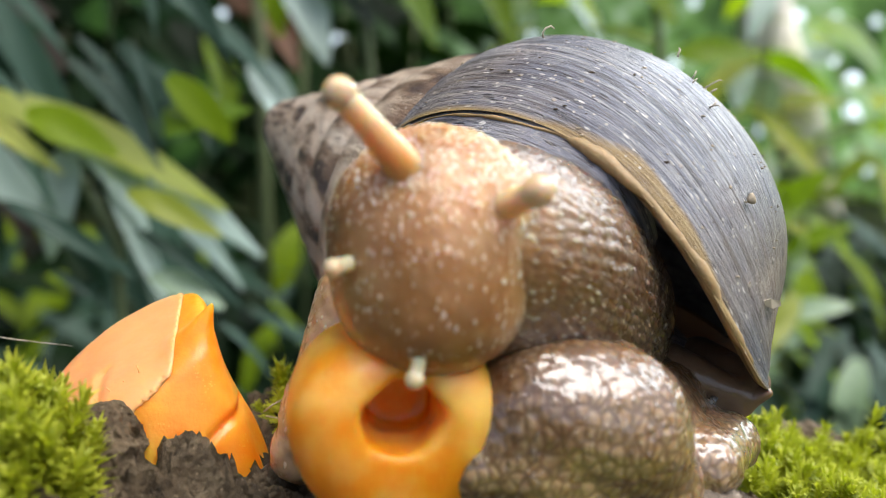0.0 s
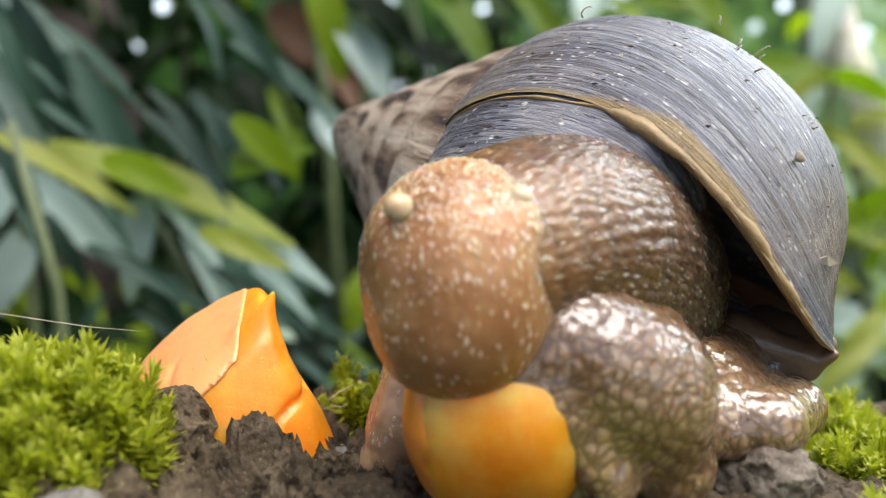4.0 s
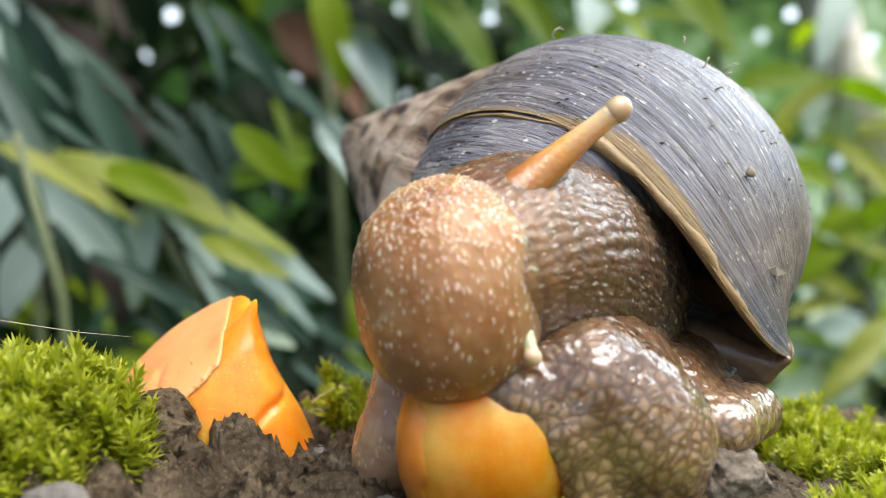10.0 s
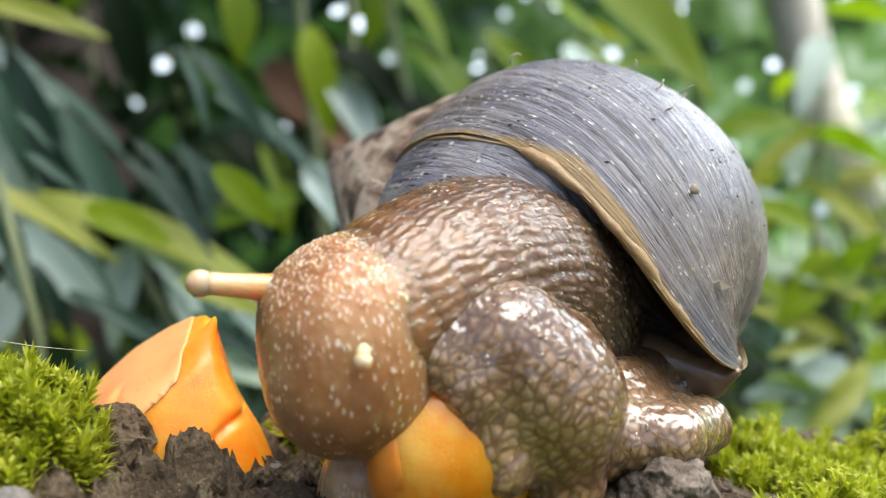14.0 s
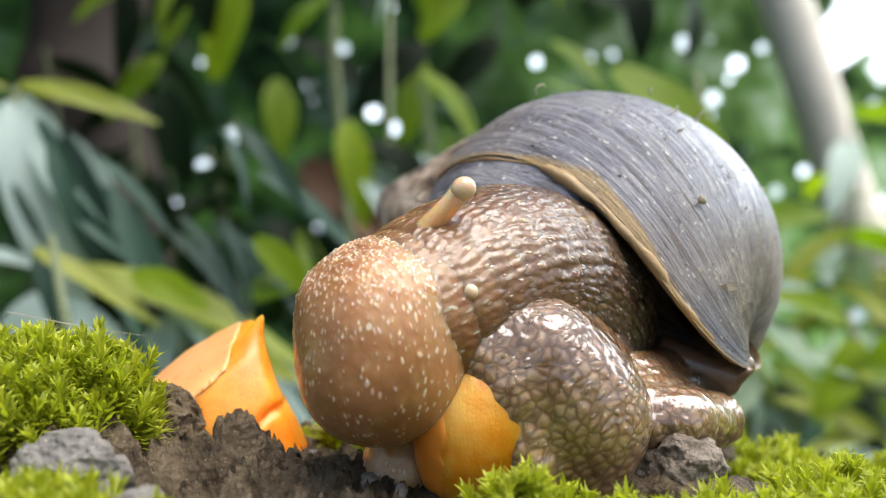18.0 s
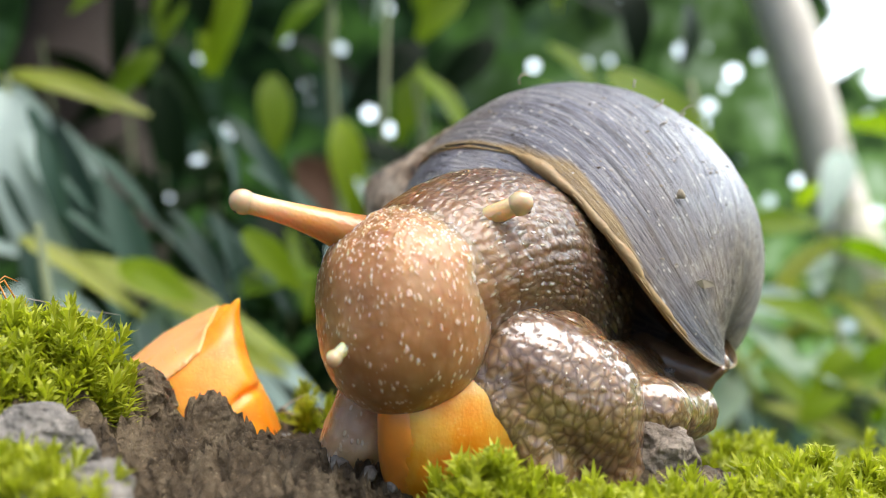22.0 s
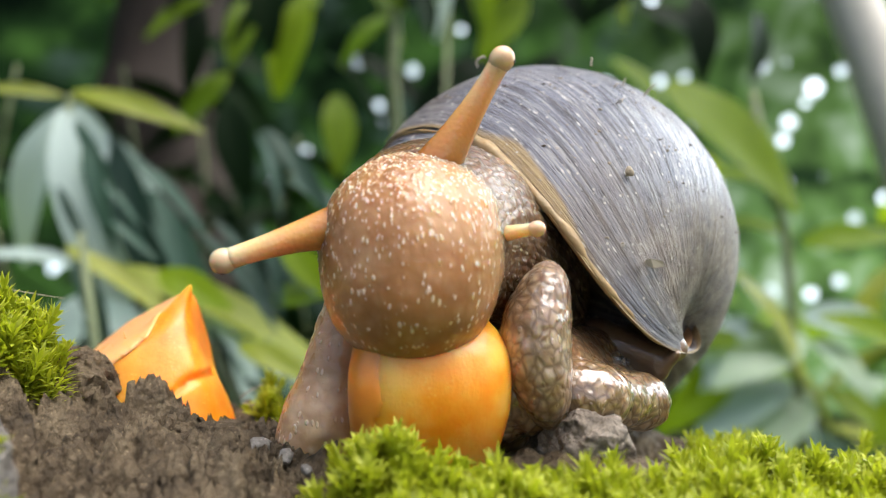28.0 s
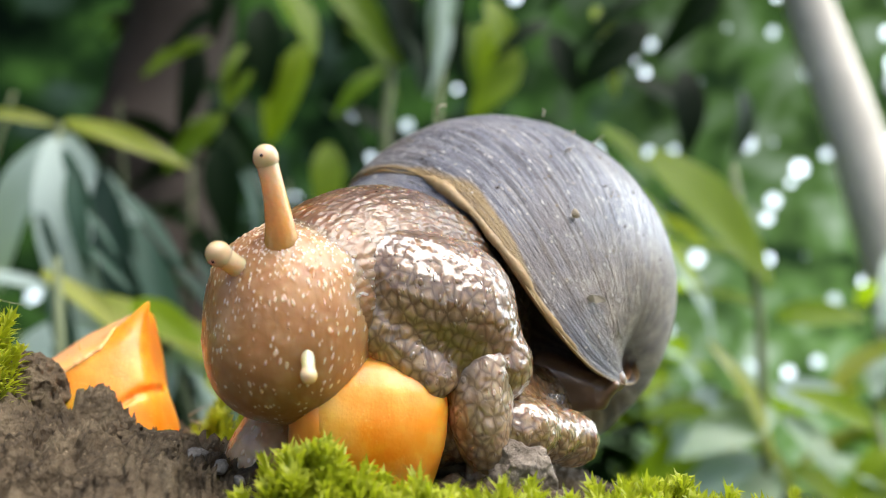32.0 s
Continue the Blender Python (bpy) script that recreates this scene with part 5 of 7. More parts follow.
spray(young_tree, (-14.1, 112.7, 52.4), (0.79, -0.30, -0.54), 13.4, "green", -23, 5)
spray(young_tree, (-25.2, 104.7, 51.5), (0.17, -0.30, -0.94), 13.2, "dark", 14, 6)
spray(young_tree, (-17.1, 106.7, 57.1), (0.75, -0.26, -0.61), 15.5, "green", 25, 7)
spray(young_tree, (5.0, 95.6, 34.2), (-0.73, -0.31, -0.60), 12.8, "dark", -10, 8)
spray(young_tree, (6.7, 113.6, 58.9), (0.45, -0.30, -0.84), 13.3, "green", 9, 9)
spray(young_tree, (32.8, 122.4, 72.3), (0.88, -0.32, -0.34), 12.4, "green", 19, 10)
spray(young_tree, (7.6, 118.0, 73.5), (-0.52, -0.29, -0.80), 13.8, "dark", 23, 11)
spray(young_tree, (18.1, 122.3, 43.1), (-0.69, -0.30, -0.66), 13.3, "dark", -15, 12)
spray(young_tree, (-13.6, 122.8, 43.0), (0.88, -0.26, -0.39), 15.1, "dark", 4, 13)
spray(young_tree, (17.9, 122.8, 58.2), (0.37, -0.35, -0.86), 11.4, "dark", 24, 14)
spray(young_tree, (7.8, 124.3, 60.3), (-0.07, -0.35, -0.93), 11.3, "green", 16, 15)
spray(young_tree, (33.8, 134.1, 55.6), (0.90, -0.28, -0.34), 14.3, "dark", 10, 16)
spray(young_tree, (-38.5, 133.1, 44.7), (0.70, -0.25, -0.67), 15.7, "dark", 20, 17)
spray(young_tree, (42.1, 102.4, 43.0), (-0.01, -0.39, -0.92), 10.1, "dark", -22, 18)
spray(young_tree, (-19.1, 106.2, 46.8), (-0.24, -0.29, -0.93), 13.6, "green", 4, 19)
spray(young_tree, (23.6, 107.6, 38.1), (0.71, -0.38, -0.59), 10.4, "green", -1, 20)
spray(young_tree, (-7.8, 106.8, 44.1), (-0.69, -0.43, -0.58), 9.3, "green", 7, 21)
spray(young_tree, (4.6, 105.5, 35.6), (-0.09, -0.32, -0.94), 12.6, "green", -13, 22)
spray(young_tree, (36.6, 129.5, 69.8), (-0.87, -0.23, -0.42), 17.1, "dark", 12, 23)
spray(young_tree, (-24.2, 121.7, 46.6), (-0.19, -0.38, -0.90), 10.5, "green", 18, 24)
spray(young_tree, (5.2, 133.5, 63.0), (0.27, -0.27, -0.92), 14.7, "green", 15, 25)
spray(young_tree, (-40.7, 133.1, 49.4), (0.87, -0.34, -0.36), 11.9, "dark", 15, 26)
spray(young_tree, (23.1, 103.5, 63.7), (-0.75, -0.31, -0.58), 12.8, "dark", 6, 27)
spray(young_tree, (-8.5, 108.9, 59.7), (0.41, -0.29, -0.87), 14.0, "dark", -6, 28)
spray(young_tree, (26.6, 133.4, 68.0), (0.43, -0.26, -0.86), 15.5, "green", 1, 29)
spray(young_tree, (10.5, 98.9, 44.6), (-0.47, -0.35, -0.81), 11.3, "green", -16, 30)
spray(young_tree, (-21.1, 108.9, 50.1), (-0.76, -0.33, -0.56), 12.2, "dark", -1, 31)
spray(young_tree, (32.9, 99.0, 44.1), (0.06, -0.35, -0.94), 11.5, "dark", 8, 32)
spray(young_tree, (-32.3, 117.1, 38.9), (-0.64, -0.36, -0.68), 11.3, "green", -11, 33)
spray(young_tree, (-21.8, 96.3, 51.2), (0.61, -0.33, -0.72), 12.0, "green", -9, 34)
spray(young_tree, (-31.3, 101.2, 62.1), (0.23, -0.26, -0.94), 15.4, "dark", -9, 35)
spray(young_tree, (-0.3, 123.6, 67.0), (-0.79, -0.40, -0.46), 10.0, "green", -13, 36)
spray(young_tree, (-30.5, 107.5, 52.1), (-0.76, -0.40, -0.51), 10.0, "dark", -7, 37)
spray(young_tree, (-28.6, 102.0, 30.5), (0.23, -0.31, -0.93), 13.1, "dark", 22, 38)
spray(young_tree, (14.2, 97.4, 48.8), (-0.76, -0.46, -0.47), 8.8, "dark", -4, 39)
spray(young_tree, (-33.2, 109.0, 47.5), (-0.81, -0.38, -0.46), 10.6, "green", 11, 40)
spray(young_tree, (-18.9, 122.3, 43.6), (0.84, -0.31, -0.45), 12.9, "dark", -22, 41)
spray(young_tree, (-5.2, 107.2, 65.2), (0.53, -0.32, -0.79), 12.5, "green", 19, 42)
spray(young_tree, (38.8, 102.5, 60.1), (-0.46, -0.28, -0.84), 14.4, "dark", -21, 43)
spray(young_tree, (-13.1, 118.9, 69.3), (-0.01, -0.23, -0.97), 17.5, "dark", -14, 44)
spray(young_tree, (-35.7, 110.1, 48.1), (0.19, -0.30, -0.94), 13.5, "dark", -18, 45)
hanging_plant = thing("hanging_plant", "hanging pale plant in front of dark woods", "plant", (2.2, 90.0, -36))
spray(hanging_plant, (0.2, 90.0, 49.1), (0.16, -0.15, -0.98), 13.2, "strap", -24, 0)
spray(hanging_plant, (0.8, 90.0, 50.6), (-0.17, -0.20, -0.96), 10.0, "silver", 13, 1)
stalk(hanging_plant, ((-0.2, 92.0, 4.7), (0.8, 92.0, 51.5)), 0.40)

for k in range(24):
    rng = random.Random(900 + k)
    a = radians(-62 + 124 * (k + 0.5) / 24 + rng.uniform(-2, 2))
    far = rng.uniform(95, 230)
    x, y = far * math.sin(a), far * math.cos(a)
    if k in (16, 18, 20, 22):
        continue
    tops = [(x + rng.uniform(-18, 18), y + rng.uniform(-15, 15), rng.uniform(-5, 40) * far / 130) for _ in range(3)]
    # shrubs on the left get the near-black leaves, shade included in their colour
    plant("shrub", "dense shrub, shade painted into the leaves on the left side", (x, y, -36), tops, 40 + k, 9, (9 * far / 130, 17 * far / 130), ("dark", "dark", "dark") if a < 0.2 else ("green", "yellow", "silver"), 1.0, "shrubs behind the rock")


def canopy(label, places, count, size, seed):
    """Unseen leafy crowns added overhead to block light, out of many small leaves (cm)."""
    rng = random.Random(seed)
    base = LEAVES["dark"][0]
    bv = np.array([v.co[:] for v in base.vertices])
    bf = np.array([f.vertices[:] for f in base.polygons])
    vs, fs, n = [], [], 0
    for cx, cy, cz, r in places:
        for _ in range(count):
            d = Vector((rng.gauss(0, 1), rng.gauss(0, 1), rng.gauss(0, 0.5)))
            d = d / max(1e-3, d.length) * r * rng.random() ** 0.4
            m = np.array(Euler((rng.uniform(-0.6, 0.6), rng.uniform(-0.6, 0.6), rng.uniform(0, 6.28))).to_matrix()) * rng.uniform(*size)
            vs.append(bv @ m.T + (cx + d.x, cy + d.y, cz + d.z * 0.5))
            fs.append(bf + n)
            n += len(bv)
    return tagged(link_mesh("canopy", np.concatenate(vs), np.concatenate(fs), M_LEAF_SHADED), label, "foliage", kind="stuff")


# out of view: added only to cut the light on the plants behind
canopy("unseen crowns of dark leaves added to shade the background", [(-150, 170, 210, 70), (-60, 210, 230, 80), (-230, 260, 240, 90), (-130, 300, 250, 90), (20, 290, 250, 80), (-260, 130, 220, 80), (-90, 110, 190, 45)], 300, (18, 30), 77)
canopy("unseen leafy boughs added to shade the undergrowth", [(20, 22, 84, 12)], 80, (9, 16), 78)


def ground_cover(label, kind, count, size, seed, spread):
    """Loose low leaves between the shrubs on the forest floor (cm)."""
    rng = random.Random(seed)
    vs, fs, n = [], [], 0
    x0, x1, y0, y1, z0, z1 = spread
    for _ in range(count):
        base = LEAVES[kind][rng.randrange(len(LEAVES[kind]))]
        bv = np.array([v.co[:] for v in base.vertices])
        bf = np.array([f.vertices[:] for f in base.polygons])
        far = rng.random() ** 0.7
        y = y0 + (y1 - y0) * far
        m = np.array(Euler((rng.uniform(-0.5, 0.5), rng.uniform(0.1, 0.9), rng.uniform(-2.6, 0.6))).to_matrix()) * rng.uniform(*size) * (0.5 + 0.7 * far)
        vs.append(bv @ m.T + (rng.uniform(x0, x1) * (0.35 + 0.65 * far), y, rng.uniform(z0, z1)))
        fs.append(bf + n)
        n += len(bv)
    return tagged(link_mesh("ground_cover", np.concatenate(vs), np.concatenate(fs), LEAVES[kind][0].materials[0]), label, "foliage", kind="stuff")


ground_cover("low grey-green leaves over the forest floor", "frond", 420, (13, 22), 61, (-90, 110, 28, 150, -34, -14))
ground_cover("low near-black leaves, shade in their colour, over the forest floor", "dark", 500, (11, 20), 62, (-90, 110, 28, 150, -35, -16))
ground_cover("scattered bright green leaves over the forest floor", "green", 90, (10, 17), 63, (-70, 110, 40, 150, -32, -14))
ground_cover("scattered pale leaves over the forest floor", "pale", 46, (9, 15), 64, (10, 110, 40, 130, -30, -14))


def tree(name, label, foot, top, r, limbs, seed, bark):
    """A tapered, slightly bent trunk with limbs and leaves at their ends (cm)."""
    rng = random.Random(seed)
    t = thing(name, label, "tree", foot)
    a, b = Vector((0, 0, 0)), Vector(top) - Vector(foot)
    pts = [a.lerp(b, s / 14) + Vector((rng.uniform(-1, 1), rng.uniform(-1, 1), 0)) * r * 0.25 for s in range(15)]
    v, f = sweep(pts, [r * (1.25 - 0.55 * s / 14) * rng.uniform(0.92, 1.08) for s in range(15)], 16)
    link_mesh("trunk", v, f, bark, t)
    for k in range(limbs):
        p = a.lerp(b, 0.55 + 0.4 * k / limbs)
        way = Vector((rng.uniform(-1, 1), rng.uniform(-1, 0.4), rng.uniform(0.1, 0.7))) * b.length * 0.22
        v, f = sweep([p, p + way * 0.5 + Vector((0, 0, 3)), p + way], [r * 0.35, r * 0.22, r * 0.08], 8)
        link_mesh("limb", v, f, bark, t)
        for q in range(8):
            at = p + way * rng.uniform(0.4, 1.0)
            ob = new("leaf", rng.choice(LEAVES["green"]))
            ob.parent = t
            ob.matrix_basis = pose(at.x * CM, at.y * CM, at.z * CM, rng.uniform(-40, 40), rng.uniform(0, 60), rng.uniform(0, 360)) @ Matrix.Scale(rng.uniform(9, 15) * CM, 4)
    return t


tree("tree", "pale grey leaning tree trunk against the sky", (123.5, 170.0, -40.0), (30.8, 170.0, 236.3), 5.0, 5, 3, M_BARK)
tree("tree", "dark brown tree trunk in deep shade", (-68.8, 210.0, -38), (-74.9, 210.0, 190), 14.0, 3, 4, M_BARK_DARK)

# fibres on shell, fruit and stones
def fibre(name, label, pts, r=0.012, mat=None):
    v, f = sweep(pts, [r] + [r * 0.8] * (len(pts) - 2) + [r * 0.3], 5)
    return tagged(link_mesh(name, v, f, mat or M_HAIR), label, "fibre")


fibre("fibre", "fine pale fibre stuck to the fruit", ((-3.05, 2.20, 0.11), (-2.92, 2.20, 0.21), (-2.70, 2.20, 0.32)))
fibre("fibre", "fine pale fibre stuck to the fruit", ((-3.02, 2.20, 0.05), (-2.87, 2.20, 0.01), (-2.79, 2.20, 0.05)), 0.008)
fibre("silk_thread", "thin silk thread stretched over the moss", ((-6.84, 0.60, 1.92), (-6.11, 0.60, 1.75), (-5.61, 0.60, 1.64), (-5.03, 0.60, 1.55)), 0.006)

for k in range(5):
    rng = random.Random(70 + k)
    x0 = 2.0 + 0.1 * k
    v, f = sweep([(x0, 0.25 + rng.uniform(-0.2, 0.2), 0.8), (x0 - 0.05 + rng.uniform(-0.08, 0.08), 0.2, 0.5), (x0 - 0.2 + rng.uniform(-0.15, 0.15), 0.1 + rng.uniform(-0.2, 0.2), 0.25)], [0.05, rng.uniform(0.008, 0.02), 0.04], 6)
    link_mesh("mucus_strand", v, f, M_MUCUS, snail, "clear sticky strand between shell and foot")



# ---- ants ----
def ant(label):
    a = thing("ant", label, "ant")
    def blob(name, c, r, parent=a):
        v, f = surface(lambda x, y, z: ell(x, y, z, (0, 0, 0), r), [-1.3 * k for k in r], [1.3 * k for k in r], min(r) / 5)
        return link_mesh(name, v + np.array(c), f, M_ANT, parent)
    blob("gaster", (-0.32, 0, 0.20), (0.17, 0.11, 0.11))
    blob("waist", (-0.13, 0, 0.17), (0.06, 0.04, 0.05))
    blob("thorax", (0.05, 0, 0.18), (0.16, 0.07, 0.07))
    blob("head", (0.30, 0, 0.20), (0.11, 0.10, 0.08))
    for side in (-1, 1):
        for k, (x0, x1) in enumerate(((0.12, 0.36), (0.05, 0.05), (-0.03, -0.36))):
            v, f = sweep([(x0, side * 0.05, 0.16), ((x0 + x1) / 2, side * 0.22, 0.30), (x1, side * 0.36, 0.0), (x1 * 1.15, side * 0.42, 0.0)], [0.018, 0.014, 0.01, 0.008], 6)
            link_mesh("leg", v, f, M_ANT, a)
        v, f = sweep([(0.36, side * 0.04, 0.24), (0.50, side * 0.12, 0.36), (0.75, side * 0.18, 0.30)], [0.012, 0.010, 0.007], 6)
        link_mesh("antenna", v, f, M_ANT, a)
    return a


ant_one = ant("reddish-brown ant running over the moss")
ant_two = ant("reddish-brown ant running over the grey stone")


# ---- ground and distance ----
def build_ground():
    n, m = 48, 40
    verts, faces = [(0, 0, -0.36)], []
    for i in range(n):
        r = 0.25 * (1.16 ** i)
        for k in range(m):
            a = 2 * math.pi * k / m
            x, y = r * math.cos(a), r * math.sin(a)
            verts.append((x, y, -0.36 + 0.05 * min(r, 4) * (float(vnoise(np.array(x), np.array(y), np.array(0.), 1.2)) - 0.5)))
    for k in range(m):
        faces.append((0, 1 + k, 1 + (k + 1) % m))
    for i in range(n - 1):
        for k in range(m):
            a, b = 1 + i * m + k, 1 + i * m + (k + 1) % m
            faces.append((a, a + m, b + m, b))
    ob = link_mesh("ground", verts, faces, M_LITTER, scale=1.0)
    return tagged(ob, "dark forest floor of leaf litter", "ground", kind="structure")


build_ground()


def backdrop_material():
    m = material("far_forest_glow")
    co = obj_co(m)
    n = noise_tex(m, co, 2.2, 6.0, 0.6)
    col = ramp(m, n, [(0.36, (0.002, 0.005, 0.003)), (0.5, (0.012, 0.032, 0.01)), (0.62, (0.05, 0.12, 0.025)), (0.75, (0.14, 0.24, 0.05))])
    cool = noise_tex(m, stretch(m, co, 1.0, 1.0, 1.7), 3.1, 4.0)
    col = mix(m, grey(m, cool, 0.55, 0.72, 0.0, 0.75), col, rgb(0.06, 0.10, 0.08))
    # sky gaps between leaves, painted as glowing spots, more of them to the right
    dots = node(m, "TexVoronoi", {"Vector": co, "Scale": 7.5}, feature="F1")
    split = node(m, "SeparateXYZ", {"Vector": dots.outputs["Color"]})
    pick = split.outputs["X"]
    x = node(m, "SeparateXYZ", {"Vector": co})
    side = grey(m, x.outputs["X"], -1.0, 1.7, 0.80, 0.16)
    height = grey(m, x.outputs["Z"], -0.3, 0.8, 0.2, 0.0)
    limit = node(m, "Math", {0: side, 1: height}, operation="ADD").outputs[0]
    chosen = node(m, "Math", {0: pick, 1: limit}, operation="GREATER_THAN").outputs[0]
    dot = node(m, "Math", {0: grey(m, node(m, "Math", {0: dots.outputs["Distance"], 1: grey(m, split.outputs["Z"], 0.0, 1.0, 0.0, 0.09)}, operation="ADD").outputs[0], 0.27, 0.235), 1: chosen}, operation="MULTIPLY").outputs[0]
    # the open sky beyond the trunk, painted as a bright glow
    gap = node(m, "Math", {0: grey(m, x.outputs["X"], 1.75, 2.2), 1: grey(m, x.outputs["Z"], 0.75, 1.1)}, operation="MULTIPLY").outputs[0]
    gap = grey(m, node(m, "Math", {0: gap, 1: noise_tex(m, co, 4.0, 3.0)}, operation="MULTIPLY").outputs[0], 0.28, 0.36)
    # painted haze: the sheet glows more to the right and low down
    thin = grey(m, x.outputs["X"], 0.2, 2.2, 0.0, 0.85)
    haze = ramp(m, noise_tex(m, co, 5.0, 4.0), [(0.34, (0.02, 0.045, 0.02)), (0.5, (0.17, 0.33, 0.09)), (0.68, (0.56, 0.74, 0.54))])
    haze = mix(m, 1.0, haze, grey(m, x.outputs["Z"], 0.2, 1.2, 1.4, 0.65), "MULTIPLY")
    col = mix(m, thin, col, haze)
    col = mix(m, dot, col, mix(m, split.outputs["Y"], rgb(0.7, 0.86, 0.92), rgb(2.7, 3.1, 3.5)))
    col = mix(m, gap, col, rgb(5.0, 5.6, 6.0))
    # the sheet gives off its own light instead of being lit
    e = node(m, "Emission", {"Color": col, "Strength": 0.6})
    out = node(m, "OutputMaterial")
    m.node_tree.links.new(e.outputs[0], out.inputs["Surface"])
    return m


def build_backdrop():
    verts, faces = [], []
    n, m = 40, 12
    for i in range(n + 1):
        a = radians(-80 + 160 * i / n)
        for j in range(m + 1):
            z = -0.6 + 3.4 * j / m
            r = 4.2 - 0.1 * z * z
            verts.append((r * math.sin(a), r * math.cos(a), z))
    for i in range(n):
        for j in range(m):
            a = i * (m + 1) + j
            faces.append((a, a + 1, a + m + 2, a + m + 1))
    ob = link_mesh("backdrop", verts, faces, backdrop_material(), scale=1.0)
    return tagged(ob, "glowing painted sheet of distant forest with small gaps of bright sky", "backdrop", kind="structure")


build_backdrop()


# ---- what moves ----
def at(x, y, z, rx=0, ry=0, rz=0):
    """A pose from centimetres and degrees."""
    return pose(x * CM, y * CM, z * CM, rx, ry, rz)


def along(x, y, z, dx, dy, dz):
    """A pose at a place in cm whose own z points along (dx, dy, dz)."""
    turn = Vector((dx, dy, dz)).to_track_quat("Z", "Y").to_matrix().to_4x4()
    return Matrix.Translation((x * CM, y * CM, z * CM)) @ turn


def motions():
    # the shell barely sways: turn in degrees about x, y, z, then shift in cm
    walk(shell, [(t, at(PIVOT[0] + dx, PIVOT[1] + dy, PIVOT[2] + dz, rx, ry, rz)) for t, rx, ry, rz, dx, dy, dz in (
        (0, -1.9, 1.3, 5.8, 0.03, -0.06, 0.01), (6, -0.3, 0, 3.1, 0.02, -0.07, 0), (12, 0, 0, 0, 0, 0, 0), (17, 3.1, -1.9, -3.6, -0.02, 0.02, -0.04),
        (24, 3.9, -1.1, -4.5, -0.11, -0.19, -0.14), (32, 4.4, -4.2, -2.3, 0.07, 0.20, 0.02))])
    # the head: seconds, place in cm, turn to the left in degrees
    HEAD = [
        (0, -1.32, -0.85, 2.89, -15), (0.5, -1.35, -0.85, 2.85, -16), (1, -1.00, -0.85, 2.76, -11), (1.5, -1.11, -0.86, 2.81, -13),
        (2, -1.24, -0.86, 2.81, -14), (2.5, -1.20, -0.86, 2.63, -14), (3, -0.85, -0.86, 2.53, -9), (3.5, -1.11, -0.86, 2.38, -12),
        (5.5, -2.27, -0.87, 2.07, -26), (6, -1.84, -0.87, 2.09, -21), (6.5, -1.79, -0.87, 2.20, -20), (7, -1.93, -0.87, 2.14, -22),
        (7.5, -1.86, -0.88, 2.15, -21), (8, -1.79, -0.88, 2.08, -20), (9, -1.39, -0.88, 2.22, -15), (9.5, -1.41, -0.88, 2.21, -16),
        (10, -1.28, -0.88, 2.22, -14), (10.5, -1.17, -0.89, 2.03, -13), (11, -1.14, -0.89, 1.94, -12), (11.5, -1.39, -0.89, 2.11, -15),
        (12, -1.51, -0.89, 2.16, -16), (12.5, -1.54, -0.89, 2.26, -17), (13, -1.55, -0.89, 2.17, -17), (13.5, -1.65, -0.90, 2.07, -18),
        (14, -1.81, -0.90, 1.76, -20), (14.5, -2.03, -0.90, 1.73, -22), (16.5, -1.62, -1.15, 1.77, -17), (17, -1.80, -1.15, 1.62, -19),
        (17.5, -2.05, -1.15, 1.58, -22), (18, -1.90, -1.15, 1.54, -20), (18.5, -1.60, -1.15, 1.71, -16), (19, -1.30, -1.15, 1.84, -12),
        (19.5, -1.18, -1.15, 1.75, -11), (20, -1.03, -1.15, 1.78, -9), (20.5, -0.99, -1.15, 1.63, -8), (21, -0.92, -1.15, 1.74, -8),
        (21.5, -1.09, -1.15, 1.74, -10), (22, -1.32, -1.15, 1.67, -12), (22.5, -1.76, -1.15, 1.62, -18), (23, -1.89, -1.15, 1.50, -19),
        (23.5, -2.13, -1.15, 1.35, -22), (24, -1.99, -1.15, 1.11, -20), (24.5, -2.16, -1.15, 1.18, -22), (26.5, -1.43, -1.15, 1.97, -11),
        (27, -0.79, -1.15, 1.67, -3), (27.5, -0.28, -1.15, 1.86, 3), (28, -0.35, -1.15, 2.02, 2), (28.5, -0.60, -1.15, 2.04, -1),
        (29, -0.22, -1.15, 2.10, 3), (29.5, -0.31, -1.15, 2.07, 2), (30, -0.33, -1.15, 1.84, 2), (30.5, -0.61, -1.15, 1.66, -2),
        (31, -0.86, -1.15, 1.68, -6), (31.5, -1.03, -1.15, 1.59, -8), (32, -1.07, -1.15, 1.53, -9),
    ]
    walk(head, [(t, at(x, y, z, 0, 0, turn)) for t, x, y, z, turn in HEAD])
    for s, piece in necks:
        rows = []
        for t, *place, turn in HEAD:
            a, b, c = Vector(place), NECK_ARCH, NECK_ROOT
            p = a * (1 - s) ** 2 + b * 2 * s * (1 - s) + c * s * s
            rows.append((t, along(*p, *((b - a) * (1 - s) + (c - b) * s).normalized())))
        walk(piece, rows)
